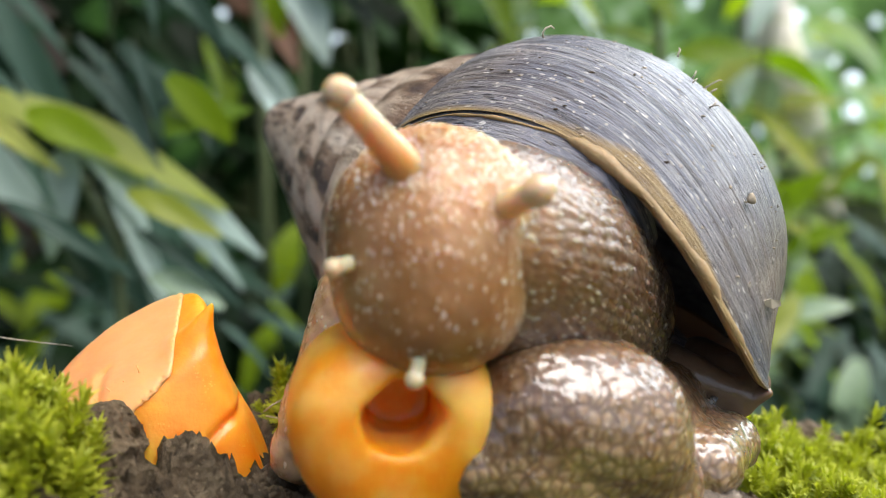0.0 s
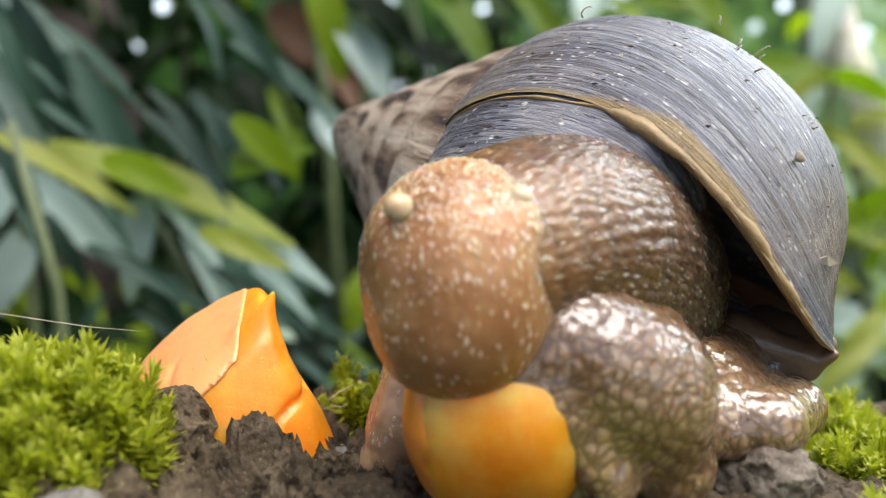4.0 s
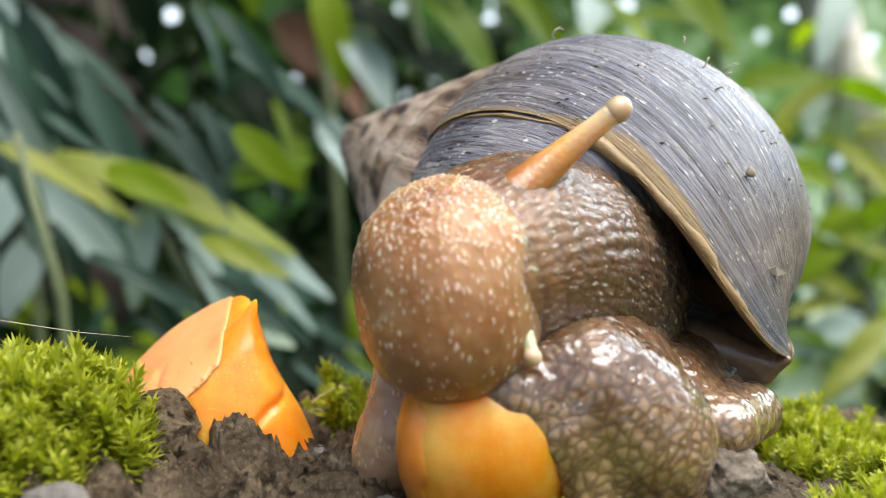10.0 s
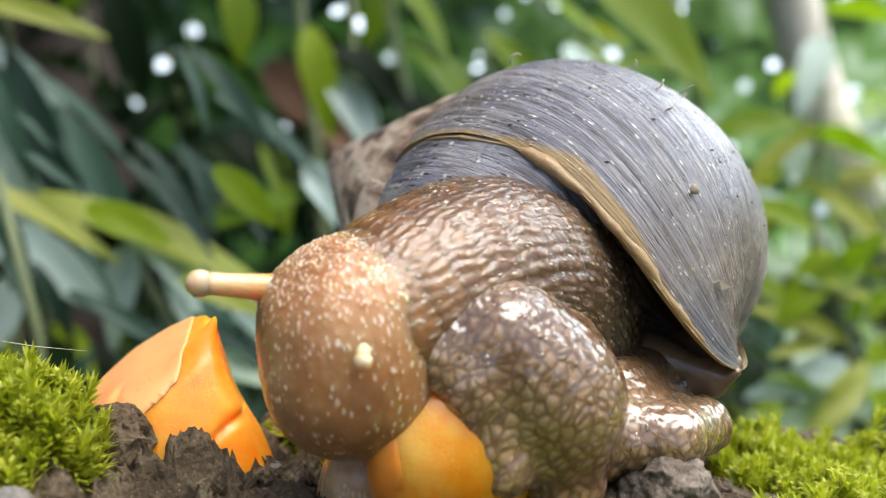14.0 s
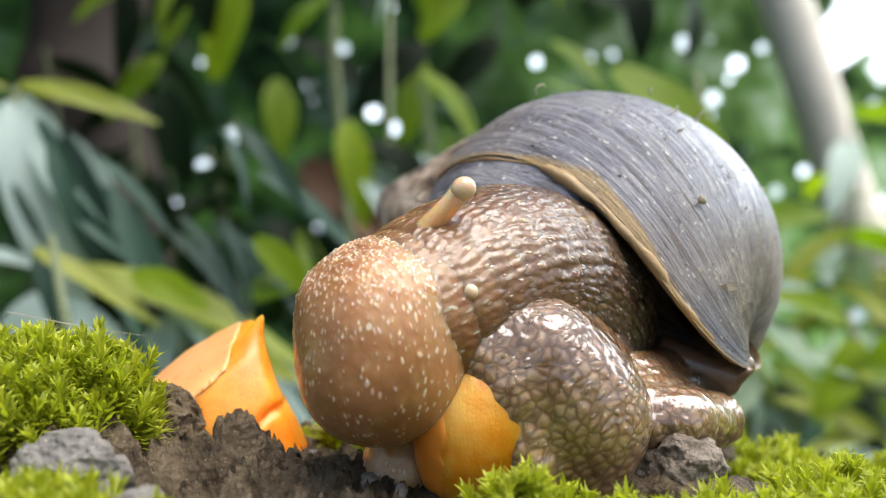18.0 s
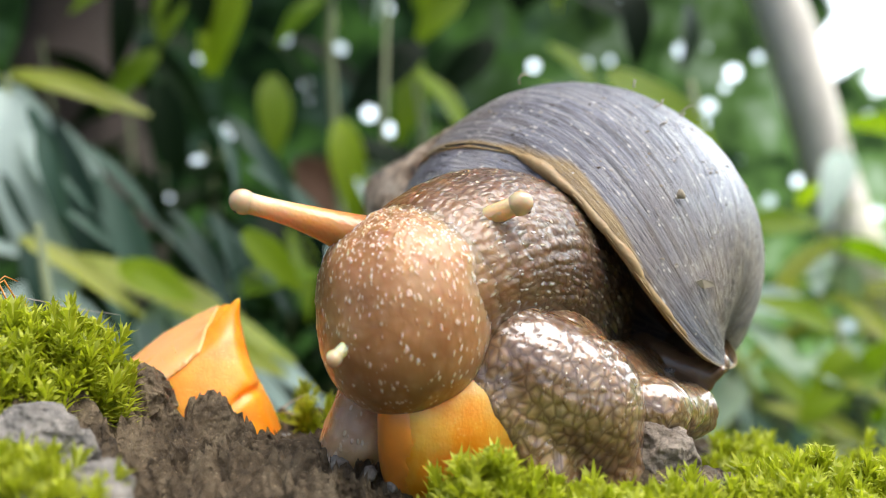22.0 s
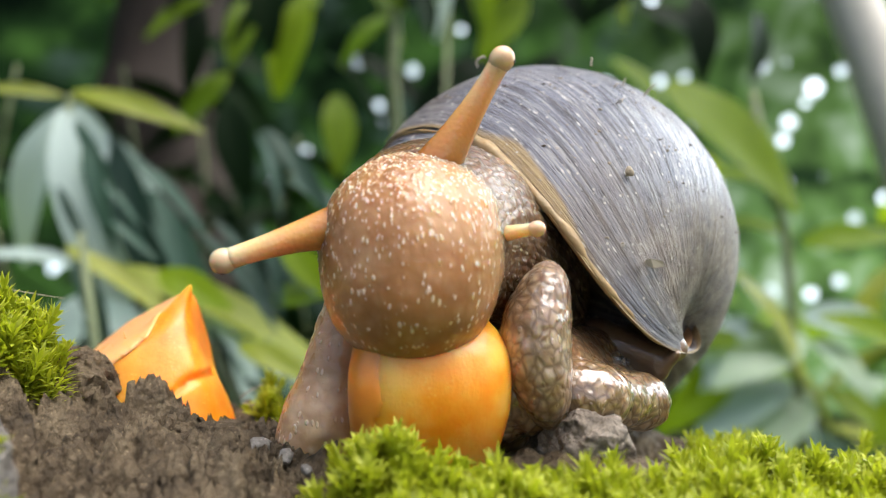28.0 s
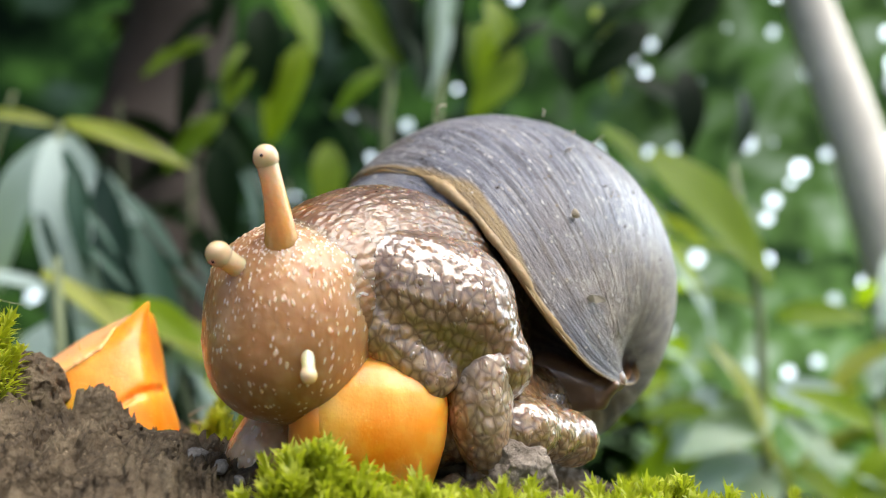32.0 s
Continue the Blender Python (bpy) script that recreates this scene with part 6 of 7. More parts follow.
    walk(tent_ul, [
        (0, along(-2.31, -1.70, 4.30, -0.58, -0.38, 0.72)),
        (0.5, along(-2.16, -1.63, 4.21, -0.50, -0.42, 0.76)),
        (1, along(-1.70, -1.57, 4.21, -0.35, -0.41, 0.84)),
        (1.5, along(-1.74, -1.59, 4.35, -0.35, -0.39, 0.85)),
        (2, along(-1.75, -1.28, 3.48, -0.54, -0.45, 0.71)),
        (2.5, along(-1.81, -1.61, 3.86, -0.35, -0.52, 0.78)),
        (3, along(-1.36, -1.28, 3.20, -0.54, -0.45, 0.71)),
        (3.5, along(-1.62, -1.29, 3.04, -0.54, -0.45, 0.71)),
        (5.5, along(-3.55, -1.79, 2.62, -0.88, -0.47, 0.11)),
        (6, along(-3.39, -1.53, 3.06, -0.87, -0.32, 0.38)),
        (6.5, along(-3.00, -1.37, 2.93, -0.88, -0.43, 0.20)),
        (7, along(-3.38, -1.76, 2.71, -0.91, -0.40, 0.10)),
        (7.5, along(-3.45, -1.64, 3.00, -0.90, -0.33, 0.29)),
        (8, along(-2.29, -1.30, 2.75, -0.54, -0.45, 0.71)),
        (9, along(-1.90, -1.30, 2.89, -0.54, -0.45, 0.71)),
        (9.5, along(-1.92, -1.31, 2.88, -0.54, -0.45, 0.71)),
        (10, along(-1.79, -1.31, 2.89, -0.54, -0.45, 0.71)),
        (10.5, along(-1.68, -1.31, 2.70, -0.54, -0.45, 0.71)),
        (11, along(-1.65, -1.31, 2.61, -0.54, -0.45, 0.71)),
        (11.5, along(-1.89, -1.31, 2.78, -0.54, -0.45, 0.71)),
        (12, along(-2.34, -1.42, 3.05, -0.55, -0.61, 0.57)),
        (12.5, along(-2.28, -1.52, 3.50, -0.37, -0.47, 0.80)),
        (13, along(-2.31, -1.15, 3.42, -0.54, -0.43, 0.73)),
        (13.5, along(-3.00, -1.17, 3.11, -0.79, -0.33, 0.52)),
        (14, along(-3.35, -1.19, 2.46, -0.94, -0.29, 0.18)),
        (14.5, along(-3.71, -1.21, 2.61, -0.93, -0.24, 0.29)),
        (16.5, along(-2.13, -1.57, 2.43, -0.54, -0.45, 0.71)),
        (17, along(-2.31, -1.57, 2.28, -0.54, -0.45, 0.71)),
        (17.5, along(-2.56, -1.57, 2.24, -0.54, -0.45, 0.71)),
        (18, along(-2.41, -1.57, 2.20, -0.54, -0.45, 0.71)),
        (18.5, along(-2.11, -1.57, 2.37, -0.54, -0.45, 0.71)),
        (19, along(-1.80, -1.57, 2.51, -0.54, -0.45, 0.71)),
        (19.5, along(-1.69, -1.57, 2.42, -0.54, -0.45, 0.71)),
        (20, along(-1.54, -1.57, 2.44, -0.54, -0.45, 0.71)),
        (20.5, along(-2.15, -1.52, 2.57, -0.71, -0.54, 0.45)),
        (21, along(-2.80, -1.52, 2.54, -0.94, -0.25, 0.22)),
        (21.5, along(-3.25, -1.53, 2.65, -0.95, -0.22, 0.20)),
        (22, along(-3.15, -1.55, 2.81, -0.92, -0.26, 0.28)),
        (22.5, along(-3.11, -1.53, 2.16, -0.90, -0.36, -0.24)),
        (23, along(-3.21, -1.54, 2.33, -0.87, -0.39, 0.30)),
        (23.5, along(-3.40, -1.74, 2.15, -0.83, -0.43, 0.37)),
        (24, along(-3.36, -1.52, 1.76, -0.84, -0.40, 0.35)),
        (24.5, along(-3.00, -2.13, 1.80, -0.59, -0.70, 0.39)),
        (26.5, along(-3.49, -1.49, 2.44, -0.96, -0.22, 0.18)),
        (27, along(-2.98, -1.59, 1.70, -0.95, -0.20, -0.24)),
        (27.5, along(-2.38, -1.61, 1.77, -0.94, -0.24, -0.23)),
        (28, along(-2.38, -1.61, 1.89, -0.92, -0.25, -0.30)),
        (28.5, along(-2.97, -1.34, 1.98, -0.98, -0.03, -0.21)),
        (29, along(-2.40, -1.57, 3.11, -0.92, -0.19, 0.34)),
        (29.5, along(-2.51, -1.64, 3.00, -0.95, -0.22, 0.21)),
        (30, along(-2.21, -1.62, 3.04, -0.87, -0.25, 0.44)),
        (30.5, along(-2.40, -1.66, 3.01, -0.82, -0.24, 0.51)),
        (31, along(-2.44, -1.67, 2.46, -0.86, -0.33, 0.39)),
        (31.5, along(-2.37, -1.74, 2.42, -0.76, -0.40, 0.51)),
        (32, along(-1.80, -2.12, 2.08, -0.45, -0.80, 0.41)),
    ])
    walk(tent_ur, [
        (0, along(-0.67, -2.02, 3.52, 0.55, -0.70, 0.45)),
        (0.5, along(-0.74, -2.01, 3.48, 0.48, -0.73, 0.48)),
        (1, along(-0.50, -1.34, 3.37, 0.55, -0.52, 0.65)),
        (1.5, along(-0.58, -2.09, 3.43, 0.56, -0.69, 0.46)),
        (2, along(-0.47, -2.08, 3.08, 0.70, -0.70, 0.15)),
        (2.5, along(-1.26, -2.04, 2.93, 0.00, -0.99, -0.12)),
        (3, along(-0.34, -1.34, 3.14, 0.55, -0.52, 0.65)),
        (3.5, along(-0.60, -1.35, 2.98, 0.55, -0.52, 0.65)),
        (5.5, along(-2.08, -1.66, 3.18, 0.06, -0.70, 0.71)),
        (6, along(-1.18, -1.54, 3.85, 0.38, -0.32, 0.87)),
        (6.5, along(-1.28, -1.36, 2.80, 0.55, -0.52, 0.65)),
        (7, along(-1.43, -1.36, 2.75, 0.55, -0.52, 0.65)),
        (7.5, along(-1.35, -1.36, 2.75, 0.55, -0.52, 0.65)),
        (8, along(-1.28, -1.36, 2.69, 0.55, -0.52, 0.65)),
        (9, along(-0.88, -1.45, 3.34, 0.23, -0.61, 0.76)),
        (9.5, along(0.26, -1.15, 3.67, 0.84, -0.14, 0.52)),
        (10, along(0.54, -0.98, 3.97, 0.78, -0.01, 0.63)),
        (10.5, along(-0.01, -1.21, 3.67, 0.72, -0.29, 0.64)),
        (11, along(0.65, -0.99, 3.87, 0.77, -0.01, 0.64)),
        (11.5, along(0.06, -1.22, 3.94, 0.66, -0.19, 0.72)),
        (12, along(-0.54, -1.53, 3.91, 0.46, -0.29, 0.84)),
        (12.5, along(-0.81, -1.78, 3.89, 0.36, -0.36, 0.86)),
        (13, along(-1.14, -1.75, 3.44, 0.24, -0.54, 0.80)),
        (13.5, along(-1.14, -1.38, 2.67, 0.55, -0.52, 0.65)),
        (14, along(-1.30, -1.38, 2.37, 0.55, -0.52, 0.65)),
        (14.5, along(-1.57, -1.43, 3.53, 0.28, -0.31, 0.91)),
        (16.5, along(-1.11, -1.63, 2.37, 0.55, -0.52, 0.65)),
        (17, along(-1.29, -1.63, 2.22, 0.55, -0.52, 0.65)),
        (17.5, along(-1.62, -1.88, 2.93, 0.42, -0.49, 0.76)),
        (18, along(-0.97, -1.50, 3.17, 0.66, -0.26, 0.71)),
        (18.5, along(0.10, -1.25, 3.53, 0.77, -0.02, 0.63)),
        (19, along(0.49, -1.58, 3.21, 0.90, -0.23, 0.37)),
        (19.5, along(0.08, -1.56, 2.79, 0.92, -0.35, 0.15)),
        (20, along(0.70, -1.47, 2.90, 0.98, -0.15, 0.15)),
        (20.5, along(0.34, -1.57, 3.02, 0.87, -0.29, 0.40)),
        (21, along(0.79, -1.31, 2.55, 0.89, -0.21, 0.40)),
        (21.5, along(0.27, -1.60, 3.48, 0.75, -0.24, 0.62)),
        (22, along(-0.05, -1.55, 2.81, 0.87, -0.30, 0.39)),
        (22.5, along(-1.00, -1.54, 1.98, 0.64, -0.41, -0.65)),
        (23, along(-1.39, -1.98, 2.55, 0.66, -0.57, 0.49)),
        (23.5, along(-1.77, -2.11, 2.51, 0.46, -0.57, 0.68)),
        (24, along(-2.23, -2.19, 1.97, 0.03, -0.77, 0.64)),
        (24.5, along(-2.34, -2.19, 2.10, 0.06, -0.74, 0.67)),
        (26.5, along(-1.06, -1.75, 4.12, 0.12, -0.25, 0.96)),
        (27, along(-0.18, -1.52, 4.19, 0.36, -0.14, 0.92)),
        (27.5, along(0.23, -1.61, 3.66, 0.45, -0.31, 0.84)),
        (28, along(0.64, -1.64, 4.12, 0.52, -0.24, 0.82)),
        (28.5, along(0.31, -1.48, 4.49, 0.43, -0.09, 0.90)),
        (29, along(1.05, -1.44, 4.57, 0.51, -0.04, 0.86)),
        (29.5, along(0.90, -1.49, 4.39, 0.52, -0.10, 0.85)),
        (30, along(0.78, -1.62, 3.82, 0.55, -0.23, 0.80)),
        (30.5, along(0.28, -1.59, 3.77, 0.40, -0.23, 0.89)),
        (31, along(-0.50, -2.18, 3.33, 0.20, -0.39, 0.90)),
        (31.5, along(-0.84, -2.19, 3.35, 0.12, -0.36, 0.92)),
        (32, along(-1.38, -2.21, 3.16, -0.12, -0.39, 0.91)),
    ])
    walk(tent_lr, [
        (0, along(-1.64, -1.69, 1.80, -0.17, -0.41, -0.90)),
        (0.5, along(-1.63, -1.97, 2.38, -0.12, -0.94, -0.31)),
        (1, along(-1.37, -1.95, 2.18, -0.25, -0.73, -0.64)),
        (1.5, along(-1.42, -1.91, 2.06, -0.27, -0.80, -0.54)),
        (2, along(-1.47, -1.75, 1.78, -0.24, -0.63, -0.74)),
        (2.5, along(-1.72, -1.75, 1.76, -0.35, -0.71, -0.61)),
        (3, along(-0.50, -1.26, 2.18, 0.55, -0.63, -0.55)),
        (3.5, along(-0.76, -1.26, 2.03, 0.55, -0.63, -0.55)),
        (5.5, along(-2.08, -2.10, 1.99, 0.10, -0.97, -0.23)),
        (6, along(-1.48, -1.96, 2.15, 0.17, -0.91, -0.38)),
        (6.5, along(-1.44, -1.27, 1.85, 0.55, -0.63, -0.55)),
        (7, along(-1.66, -2.03, 2.33, 0.06, -1.00, -0.03)),
        (7.5, along(-1.43, -1.96, 2.37, 0.19, -0.98, -0.06)),
        (8, along(-1.44, -1.28, 1.73, 0.55, -0.63, -0.55)),
        (9, along(-0.65, -1.88, 2.17, 0.48, -0.85, -0.22)),
        (9.5, along(-0.56, -1.84, 2.05, 0.60, -0.70, -0.38)),
        (10, along(-0.60, -1.72, 1.57, 0.24, -0.56, -0.79)),
        (10.5, along(-0.82, -1.29, 1.68, 0.55, -0.63, -0.55)),
        (11, along(-0.67, -2.04, 1.80, 0.29, -0.93, -0.23)),
        (11.5, along(-0.72, -1.93, 1.78, 0.42, -0.76, -0.49)),
        (12, along(-1.03, -1.93, 1.52, 0.25, -0.67, -0.70)),
        (12.5, along(-1.47, -2.04, 1.64, -0.04, -0.75, -0.66)),
        (13, along(-1.54, -2.03, 1.76, -0.04, -0.71, -0.70)),
        (13.5, along(-1.73, -2.00, 1.78, -0.07, -0.69, -0.72)),
        (14, along(-1.75, -2.10, 1.72, 0.06, -0.93, -0.36)),
        (14.5, along(-1.55, -2.03, 1.69, 0.31, -0.89, -0.34)),
        (16.5, along(-1.27, -1.55, 1.42, 0.55, -0.63, -0.55)),
        (17, along(-1.35, -2.29, 1.71, 0.26, -0.97, -0.02)),
        (17.5, along(-1.47, -2.23, 1.78, 0.43, -0.90, -0.06)),
        (18, along(-0.96, -1.75, 2.00, 0.70, -0.71, 0.08)),
        (18.5, along(-0.34, -1.52, 1.79, 0.76, -0.64, -0.14)),
        (19, along(-0.03, -1.53, 1.71, 0.76, -0.59, -0.28)),
        (19.5, along(-0.42, -2.08, 1.93, 0.51, -0.85, -0.13)),
        (20, along(0.32, -1.51, 1.48, 0.68, -0.37, -0.64)),
        (20.5, along(-0.28, -2.16, 1.36, 0.45, -0.72, -0.54)),
        (21, along(0.06, -1.86, 0.84, 0.59, -0.24, -0.77)),
        (21.5, along(-0.25, -2.01, 1.00, 0.51, -0.52, -0.69)),
        (22, along(-0.31, -1.60, 0.60, 0.54, -0.15, -0.83)),
        (22.5, along(-1.24, -2.22, 1.13, 0.30, -0.68, -0.67)),
        (23, along(-1.11, -1.97, 0.94, 0.47, -0.32, -0.82)),
        (23.5, along(-1.43, -2.06, 0.77, 0.54, -0.37, -0.76)),
        (24, along(-1.49, -2.27, 0.56, 0.48, -0.68, -0.55)),
        (24.5, along(-1.75, -2.35, 1.02, 0.37, -0.86, -0.36)),
        (26.5, along(-0.50, -2.01, 2.11, 0.63, -0.78, 0.07)),
        (27, along(0.28, -1.46, 2.29, 0.73, -0.56, 0.39)),
        (27.5, along(0.75, -1.93, 2.20, 0.70, -0.66, 0.28)),
        (28, along(1.03, -1.48, 2.26, 0.89, -0.44, 0.11)),
        (28.5, along(0.71, -1.47, 2.15, 0.88, -0.46, -0.07)),
        (29, along(1.31, -1.47, 1.86, 0.84, -0.31, -0.44)),
        (29.5, along(1.17, -1.53, 1.77, 0.81, -0.51, -0.29)),
        (30, along(0.02, -1.55, 1.49, 0.55, -0.63, -0.55)),
        (30.5, along(-0.26, -1.55, 1.31, 0.55, -0.63, -0.55)),
        (31, along(-0.19, -2.15, 1.29, 0.38, -0.85, -0.35)),
        (31.5, along(-0.41, -2.17, 1.01, 0.37, -0.59, -0.72)),
        (32, along(-0.70, -2.24, 0.85, 0.31, -0.57, -0.76)),
    ])
    walk(tent_ll, [
        (0, along(-2.35, -1.52, 2.79, -0.69, -0.72, -0.03)),
        (0.5, along(-1.70, -1.25, 2.45, -0.53, -0.60, -0.60)),
        (1, along(-1.35, -1.25, 2.36, -0.53, -0.60, -0.60)),
        (1.5, along(-1.46, -1.26, 2.41, -0.53, -0.60, -0.60)),
        (2, along(-1.59, -1.26, 2.41, -0.53, -0.60, -0.60)),
        (2.5, along(-1.55, -1.26, 2.23, -0.53, -0.60, -0.60)),
        (3, along(-1.20, -1.26, 2.13, -0.53, -0.60, -0.60)),
        (3.5, along(-1.46, -1.26, 1.98, -0.53, -0.60, -0.60)),
        (5.5, along(-2.62, -1.27, 1.67, -0.53, -0.60, -0.60)),
        (6, along(-2.43, -1.85, 1.50, -0.41, -0.82, -0.40)),
        (6.5, along(-2.14, -1.27, 1.80, -0.53, -0.60, -0.60)),
        (7, along(-2.49, -1.57, 1.22, -0.36, -0.72, -0.60)),
        (7.5, along(-2.55, -1.61, 1.31, -0.44, -0.70, -0.57)),
        (8, along(-2.72, -1.61, 1.39, -0.69, -0.59, -0.41)),
        (9, along(-1.74, -1.28, 1.82, -0.53, -0.60, -0.60)),
        (9.5, along(-1.76, -1.28, 1.81, -0.53, -0.60, -0.60)),
        (10, along(-1.63, -1.28, 1.82, -0.53, -0.60, -0.60)),
        (10.5, along(-1.52, -1.29, 1.63, -0.53, -0.60, -0.60)),
        (11, along(-2.37, -1.16, 1.48, -0.79, -0.43, -0.44)),
        (11.5, along(-1.74, -1.29, 1.71, -0.53, -0.60, -0.60)),
        (12, along(-1.86, -1.29, 1.76, -0.53, -0.60, -0.60)),
        (12.5, along(-1.89, -1.29, 1.86, -0.53, -0.60, -0.60)),
        (13, along(-1.90, -1.29, 1.77, -0.53, -0.60, -0.60)),
        (13.5, along(-2.00, -1.30, 1.67, -0.53, -0.60, -0.60)),
        (14, along(-2.16, -1.30, 1.36, -0.53, -0.60, -0.60)),
        (14.5, along(-2.38, -1.30, 1.33, -0.53, -0.60, -0.60)),
        (16.5, along(-1.97, -1.55, 1.37, -0.53, -0.60, -0.60)),
        (17, along(-2.15, -1.55, 1.22, -0.53, -0.60, -0.60)),
        (17.5, along(-2.40, -1.55, 1.18, -0.53, -0.60, -0.60)),
        (18, along(-2.25, -1.55, 1.14, -0.53, -0.60, -0.60)),
        (18.5, along(-1.95, -1.55, 1.31, -0.53, -0.60, -0.60)),
        (19, along(-2.03, -1.95, 1.09, -0.43, -0.70, -0.58)),
        (19.5, along(-1.53, -1.55, 1.35, -0.53, -0.60, -0.60)),
        (20, along(-1.38, -1.55, 1.38, -0.53, -0.60, -0.60)),
        (20.5, along(-2.02, -1.57, 1.16, -0.61, -0.59, -0.53)),
        (21, along(-2.02, -1.44, 1.07, -0.57, -0.53, -0.63)),
        (21.5, along(-2.29, -1.44, 1.11, -0.64, -0.56, -0.52)),
        (22, along(-2.13, -1.98, 1.11, -0.48, -0.74, -0.48)),
        (22.5, along(-2.11, -1.55, 1.22, -0.53, -0.60, -0.60)),
        (23, along(-2.24, -1.55, 1.10, -0.53, -0.60, -0.60)),
        (23.5, along(-2.48, -1.55, 0.95, -0.53, -0.60, -0.60)),
        (24, along(-2.34, -1.55, 0.71, -0.53, -0.60, -0.60)),
        (24.5, along(-2.51, -1.55, 0.78, -0.53, -0.60, -0.60)),
        (26.5, along(-1.78, -1.55, 1.57, -0.53, -0.60, -0.60)),
        (27, along(-1.14, -1.55, 1.27, -0.53, -0.60, -0.60)),
        (27.5, along(-0.63, -1.55, 1.46, -0.53, -0.60, -0.60)),
        (28, along(-0.70, -1.55, 1.62, -0.53, -0.60, -0.60)),
        (28.5, along(-0.95, -1.55, 1.64, -0.53, -0.60, -0.60)),
        (29, along(-0.96, -1.42, 1.00, -0.31, -0.46, -0.83)),
        (29.5, along(-0.66, -1.55, 1.67, -0.53, -0.60, -0.60)),
        (30, along(-1.33, -1.45, 1.30, -0.65, -0.58, -0.49)),
        (30.5, along(-0.96, -1.55, 1.26, -0.53, -0.60, -0.60)),
        (31, along(-1.21, -1.55, 1.28, -0.53, -0.60, -0.60)),
        (31.5, along(-1.38, -1.55, 1.19, -0.53, -0.60, -0.60)),
        (32, along(-1.42, -1.55, 1.13, -0.53, -0.60, -0.60)),
    ])
    # the lobe of the foot: seconds, place in cm, dip in degrees
    LOBE = [
        (0, -0.06, -1.00, 0.98, 8), (1, -0.06, -1.00, 0.94, 10), (2, 0.01, -1.00, 0.91, 13), (3, -0.11, -1.00, 0.70, 15), (3.5, -0.39, -1.02, 0.96, 20),
        (5.5, -0.29, -1.10, 1.23, 38), (6, -0.25, -1.10, 1.24, 42), (7, -0.31, -1.10, 1.27, 41), (8, -0.20, -1.10, 1.12, 41), (9, -0.02, -1.10, 0.84, 40),
        (10, 0.18, -1.10, 0.76, 40), (11, 0.24, -1.10, 0.67, 40), (12, 0.01, -1.10, 0.90, 40), (13, -0.10, -1.10, 1.27, 40), (14, -0.19, -1.10, 1.31, 42),
        (14.5, -0.51, -1.10, 1.14, 42), (16.5, -0.05, -1.10, 0.81, 46), (17, -0.10, -1.10, 0.85, 47), (18, -0.05, -1.08, 0.89, 48), (19, 0.18, -1.06, 0.97, 50),
        (20, 0.30, -1.04, 0.73, 40), (21, 0.17, -1.02, 0.58, 31), (22, 0.10, -1.00, 0.65, 22), (23, -0.32, -1.00, 1.34, 12), (24, -0.43, -1.03, 1.42, 18),
        (26.5, 0.10, -0.10, 1.30, 38), (27, 0.25, 0.20, 1.30, 45), (28, 0.30, 0.35, 1.25, 50), (29, 0.30, 0.35, 1.25, 50), (30, 0.30, 0.20, 1.30, 42),
        (31, 0.46, -0.80, 1.67, 22), (32, 0.15, -0.90, 1.74, 5),
    ]
    walk(lobe, [(t, at(x, y, z, 0, dip, 0)) for t, x, y, z, dip in LOBE])
    for s, piece in flanks:
        walk(piece, [(t, at(*(Vector((x, y, z)).lerp(FLANK_ROOT, s)), 0, dip * (1 - s), 0)) for t, x, y, z, dip in LOBE])
    walk(flange, [
        (0, at(-0.53, -0.90, 0.72)),
        (1, at(-0.58, -0.90, 0.66)),
        (2, at(-0.42, -0.90, 0.75)),
        (3, at(-0.42, -0.90, 0.44)),
        (3.5, at(-0.57, -0.90, 0.40)),
        (5.5, at(-0.06, -0.90, 0.73)),
        (6, at(0.06, -0.90, 0.61)),
        (7, at(-0.01, -0.90, 0.64)),
        (8, at(0.11, -0.90, 0.49)),
        (9, at(0.27, -0.90, 0.32)),
        (10, at(0.34, -0.90, 0.30)),
        (11, at(0.40, -0.90, 0.21)),
        (12, at(0.11, -0.90, 0.29)),
        (13, at(0.22, -0.90, 0.57)),
        (14, at(0.22, -0.90, 0.42)),
        (14.5, at(-0.10, -0.90, 0.31)),
        (16.5, at(0.29, -0.90, 0.19)),
        (17, at(0.29, -0.90, 0.23)),
        (18, at(0.30, -0.90, 0.13)),
        (19, at(0.32, -0.90, 0.36)),
        (20, at(0.34, -0.90, 0.26)),
        (21, at(0.35, -0.90, 0.17)),
        (22, at(0.45, -0.90, 0.31)),
        (23, at(0.82, -0.90, 0.30)),
        (24, at(0.79, -0.90, 0.41)),
        (26.5, at(0.20, -0.90, 0.74)),
        (27, at(1.00, -0.90, 0.95)),
        (28, at(1.08, -0.90, 0.98)),
        (29, at(1.10, -0.90, 1.06)),
        (30, at(1.07, -0.90, 1.14)),
        (31, at(1.10, -0.90, 0.72)),
        (32, at(1.21, -0.90, 0.74)),
    ])
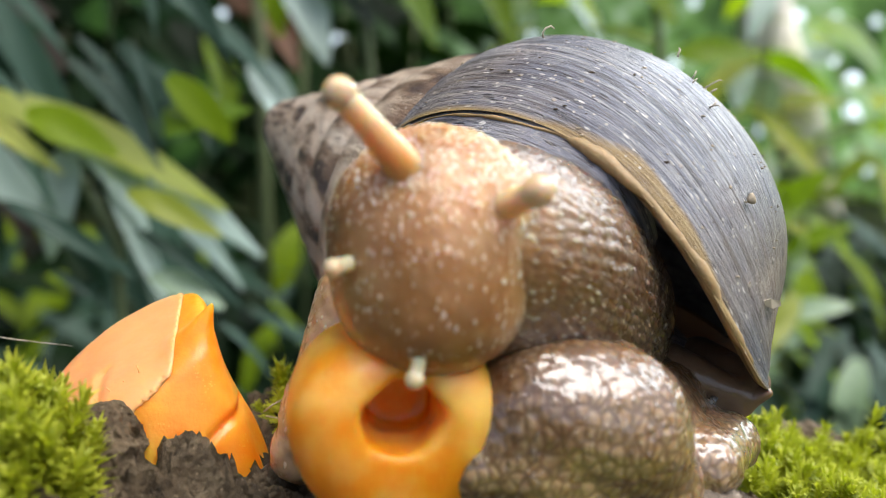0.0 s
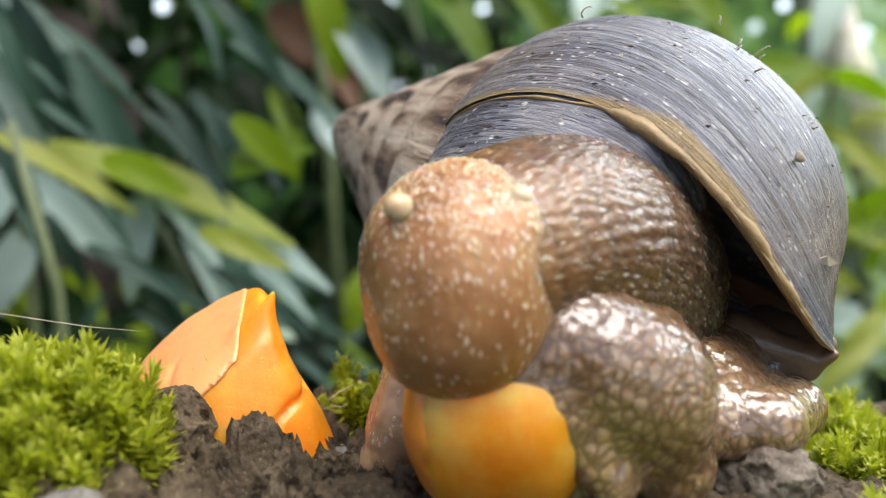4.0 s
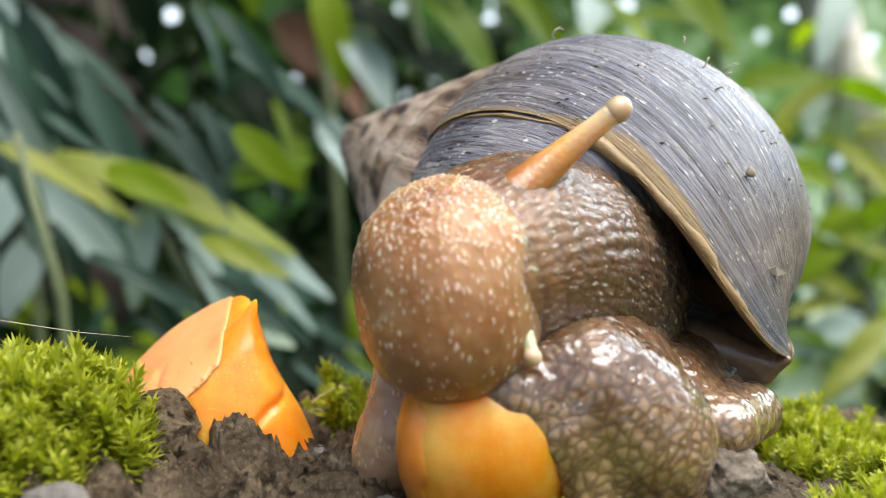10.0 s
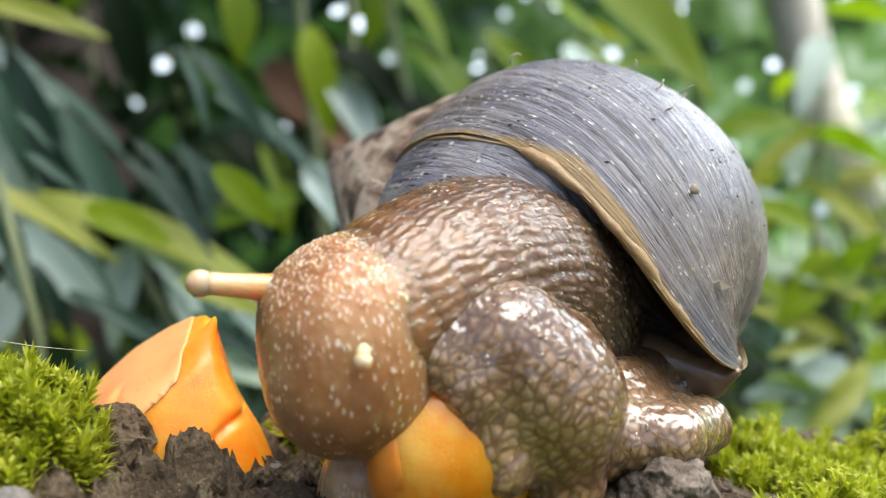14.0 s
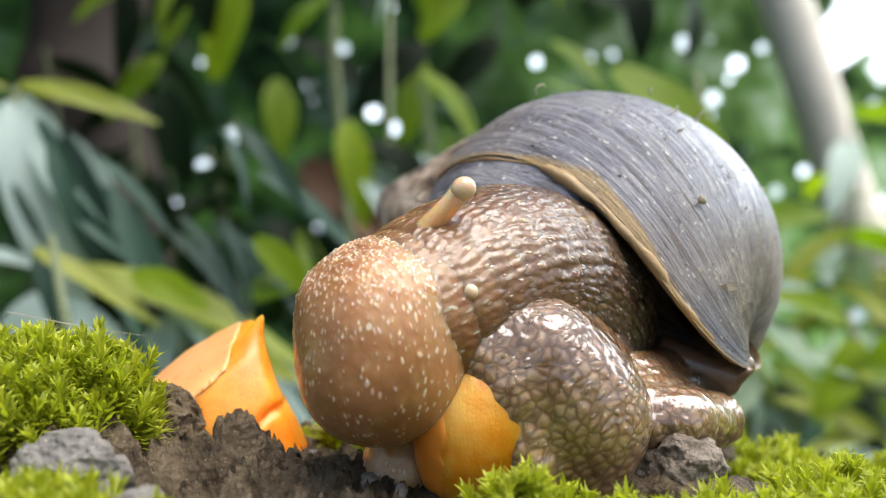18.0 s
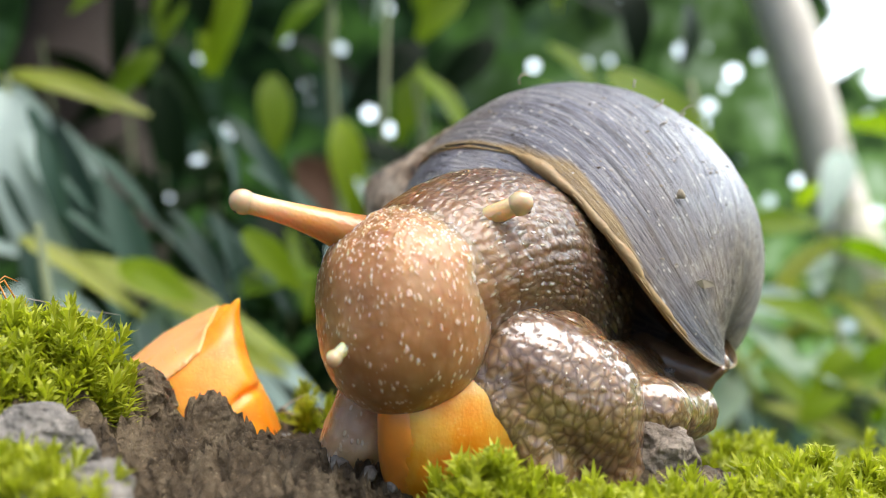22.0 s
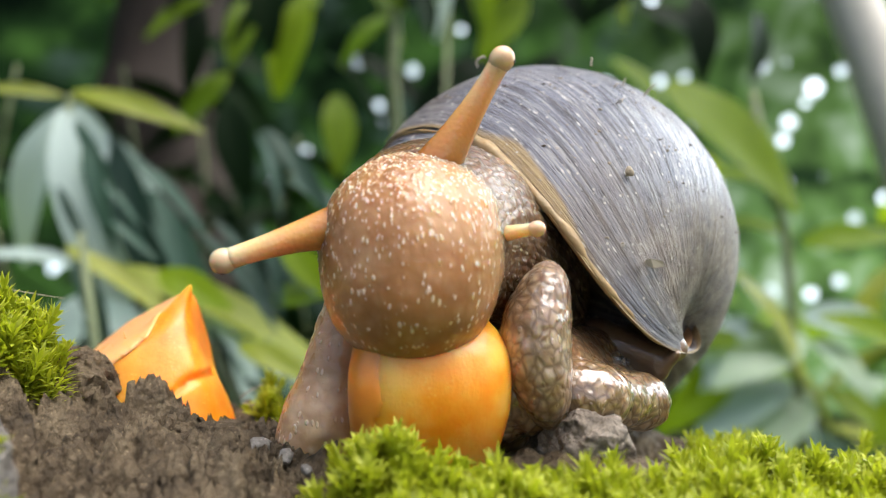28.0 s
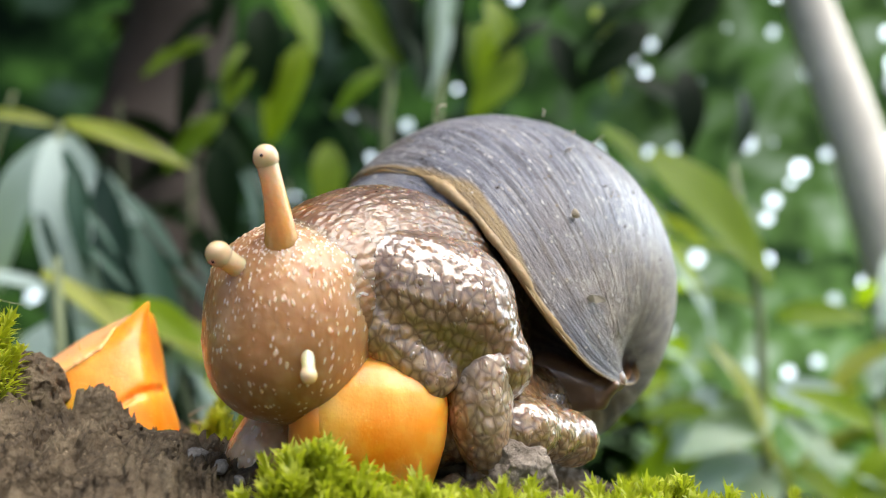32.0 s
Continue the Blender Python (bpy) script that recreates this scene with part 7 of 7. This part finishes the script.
    walk(column, [
        (0, at(-2.32, 0.60, 0.94)),
        (1, at(-2.20, 0.60, 0.76)),
        (2, at(-2.20, 0.60, 0.93)),
        (3, at(-1.98, 0.80, 0.93)),
        (3.5, at(-2.05, 0.79, 0.58)),
        (5.5, at(-2.01, 0.75, 0.26)),
        (6, at(-1.99, 0.74, 0.09)),
        (7, at(-2.03, 0.72, 0.19)),
        (8, at(-1.87, 0.70, 0.15)),
        (9, at(-1.92, 0.35, 0.27)),
        (10, at(-1.92, 0.00, 0.44)),
        (11, at(-1.91, -0.25, 0.20)),
        (12, at(-1.89, -0.50, 0.43)),
        (13, at(-1.79, -0.50, 0.38)),
        (14, at(-1.80, -0.50, 0.19)),
        (14.5, at(-2.12, -0.50, 0.05)),
        (16.5, at(-1.63, -0.50, 0.40)),
        (17, at(-1.67, -0.50, 0.14)),
        (18, at(-1.72, -0.50, 0.08)),
        (19, at(-1.86, -0.50, 0.19)),
        (20, at(-1.85, -0.50, 0.27)),
        (21, at(-1.85, -0.50, 0.31)),
        (22, at(-1.85, -0.50, 0.22)),
        (23, at(-1.74, -0.50, 0.07)),
        (24, at(-1.87, -0.50, -0.06)),
        (26.5, at(-1.55, -0.50, 0.38)),
        (27, at(-1.34, -0.50, 0.29)),
        (28, at(-1.45, -0.50, 0.23)),
        (29, at(-1.43, -0.50, 0.33)),
        (30, at(-1.46, -0.50, 0.28)),
        (31, at(-1.43, -0.50, 0.06)),
        (32, at(-1.37, -0.50, -0.05)),
    ])
    walk(ring, [
        (0, at(-1.70, -0.70, 1.09, 0, 0, -4)),
        (1, at(-1.56, -0.70, 1.01, 0, 0, 2)),
        (2, at(-1.35, -0.70, 0.98, 0, 0, 12)),
        (3, at(-1.28, -0.70, 0.77, 0, 0, 66)),
        (3.5, at(-1.18, -0.70, 0.69, 0, 0, 70)),
        (5.5, at(-1.04, -0.70, 0.84, 0, 0, 70)),
        (6, at(-0.94, -0.70, 0.73, 0, 0, 75)),
        (7, at(-1.05, -0.70, 0.70, 0, 0, 75)),
        (8, at(-0.97, -0.70, 0.56, 0, 0, 75)),
        (9, at(-0.89, -0.70, 0.41, 0, 0, 78)),
        (10, at(-0.95, -0.70, 0.46, 0, 0, 80)),
        (11, at(-0.91, -0.70, 0.29, 0, 0, 82)),
        (12, at(-0.95, -0.70, 0.37, 0, 0, 84)),
        (13, at(-0.84, -0.70, 0.58, 0, 0, 88)),
        (14, at(-0.83, -0.70, 0.51, 0, 0, 90)),
        (14.5, at(-0.93, -0.70, 0.30, 0, 0, 90)),
        (16.5, at(-0.76, -0.70, 0.53, 0, 0, 90)),
        (17, at(-0.75, -0.70, 0.57, 0, 0, 90)),
        (18, at(-0.68, -0.70, 0.48, 0, 0, 90)),
        (19, at(-0.72, -0.70, 0.44, 0, 0, 90)),
        (20, at(-0.77, -0.70, 0.33, 0, 0, 90)),
        (21, at(-0.80, -0.70, 0.24, 0, 0, 92)),
        (22, at(-0.76, -0.70, 0.23, 0, 0, 92)),
        (23, at(-0.67, -0.70, 0.17, 0, 0, 92)),
        (24, at(-0.47, -0.70, 0.21, 0, 0, 92)),
        (26.5, at(-0.63, -0.70, 0.46, 0, 0, 94)),
        (27, at(-0.18, -0.70, 0.66, 0, 0, 95)),
        (28, at(-0.19, -0.70, 0.45, 0, 0, 96)),
        (29, at(-0.23, -0.70, 0.43, 0, 0, 96)),
        (30, at(-0.20, -0.70, 0.38, 0, 0, 96)),
        (31, at(-0.10, -0.70, 0.36, 0, 0, 96)),
        (32, at(-0.13, -0.70, 0.31, 0, 0, 96)),
    ])
    walk(ant_one, [
        (0, at(-15.00, 3.00, -1.50, 0, 0, 0)),
        (19.6, at(-7.00, 3.20, 0.30, 0, 0, 0)),
        (20.3, at(-5.74, 2.60, 1.06, 0, 0, 0)),
        (20.5, at(-4.93, 2.60, 1.31, 0, 0, 0)),
        (20.7, at(-5.97, 2.20, 1.08, 0, 0, 170)),
        (20.9, at(-5.68, -0.20, 1.51, 0, 0, 60)),
        (21, at(-5.44, -0.30, 1.62, 0, 0, 0)),
        (21.2, at(-5.36, -0.30, 1.62, 0, 0, 5)),
        (21.4, at(-6.74, -0.40, 1.40, 0, 0, 80)),
        (21.6, at(-6.68, -0.30, 1.61, 0, 0, 60)),
        (21.8, at(-5.66, -0.30, 1.85, 0, 0, 30)),
        (22.1, at(-6.92, -0.60, 1.55, 0, 0, 110)),
        (23.5, at(-9.00, -0.50, 0.80, 0, 0, 30)),
        (24.3, at(-6.60, -0.40, 1.43, 0, 0, 0)),
        (24.5, at(-6.09, -0.40, 1.33, 0, 0, -20)),
        (24.9, at(-5.60, 0.60, 1.02, 0, 0, 40)),
        (25.6, at(-4.60, 3.00, -0.10, 0, 0, -20)),
        (26.9, at(-3.24, 2.90, -0.13, 0, 0, -10)),
        (27.1, at(-2.28, 2.70, -0.04, 0, 0, 0)),
        (27.3, at(-2.83, 2.90, -0.08, 0, 0, 30)),
        (27.5, at(-2.33, 2.90, -0.27, 0, 0, 0)),
        (29, at(-3.90, 4.20, -0.60, 0, 0, 0)),
        (32, at(-4.20, 5.00, -1.20, 0, 0, 0)),
    ])
    walk(ant_two, [
        (0, at(-14.00, -4.50, -1.50, 0, 0, 0)),
        (20.8, at(-8.00, -3.00, 0.40, 0, 0, -20)),
        (21.35, at(-5.58, -2.40, 0.94, 0, 0, -20)),
        (21.5, at(-4.96, -2.80, 0.60, 0, 0, -40)),
        (21.62, at(-4.03, -3.20, 0.18, 0, 0, -40)),
        (21.8, at(-3.34, -3.60, -0.30, 0, 0, -40)),
        (23, at(-2.00, -5.60, -1.20, 0, 0, -40)),
        (32, at(-2.00, -6.20, -1.80, 0, 0, -40)),
    ])


motions()
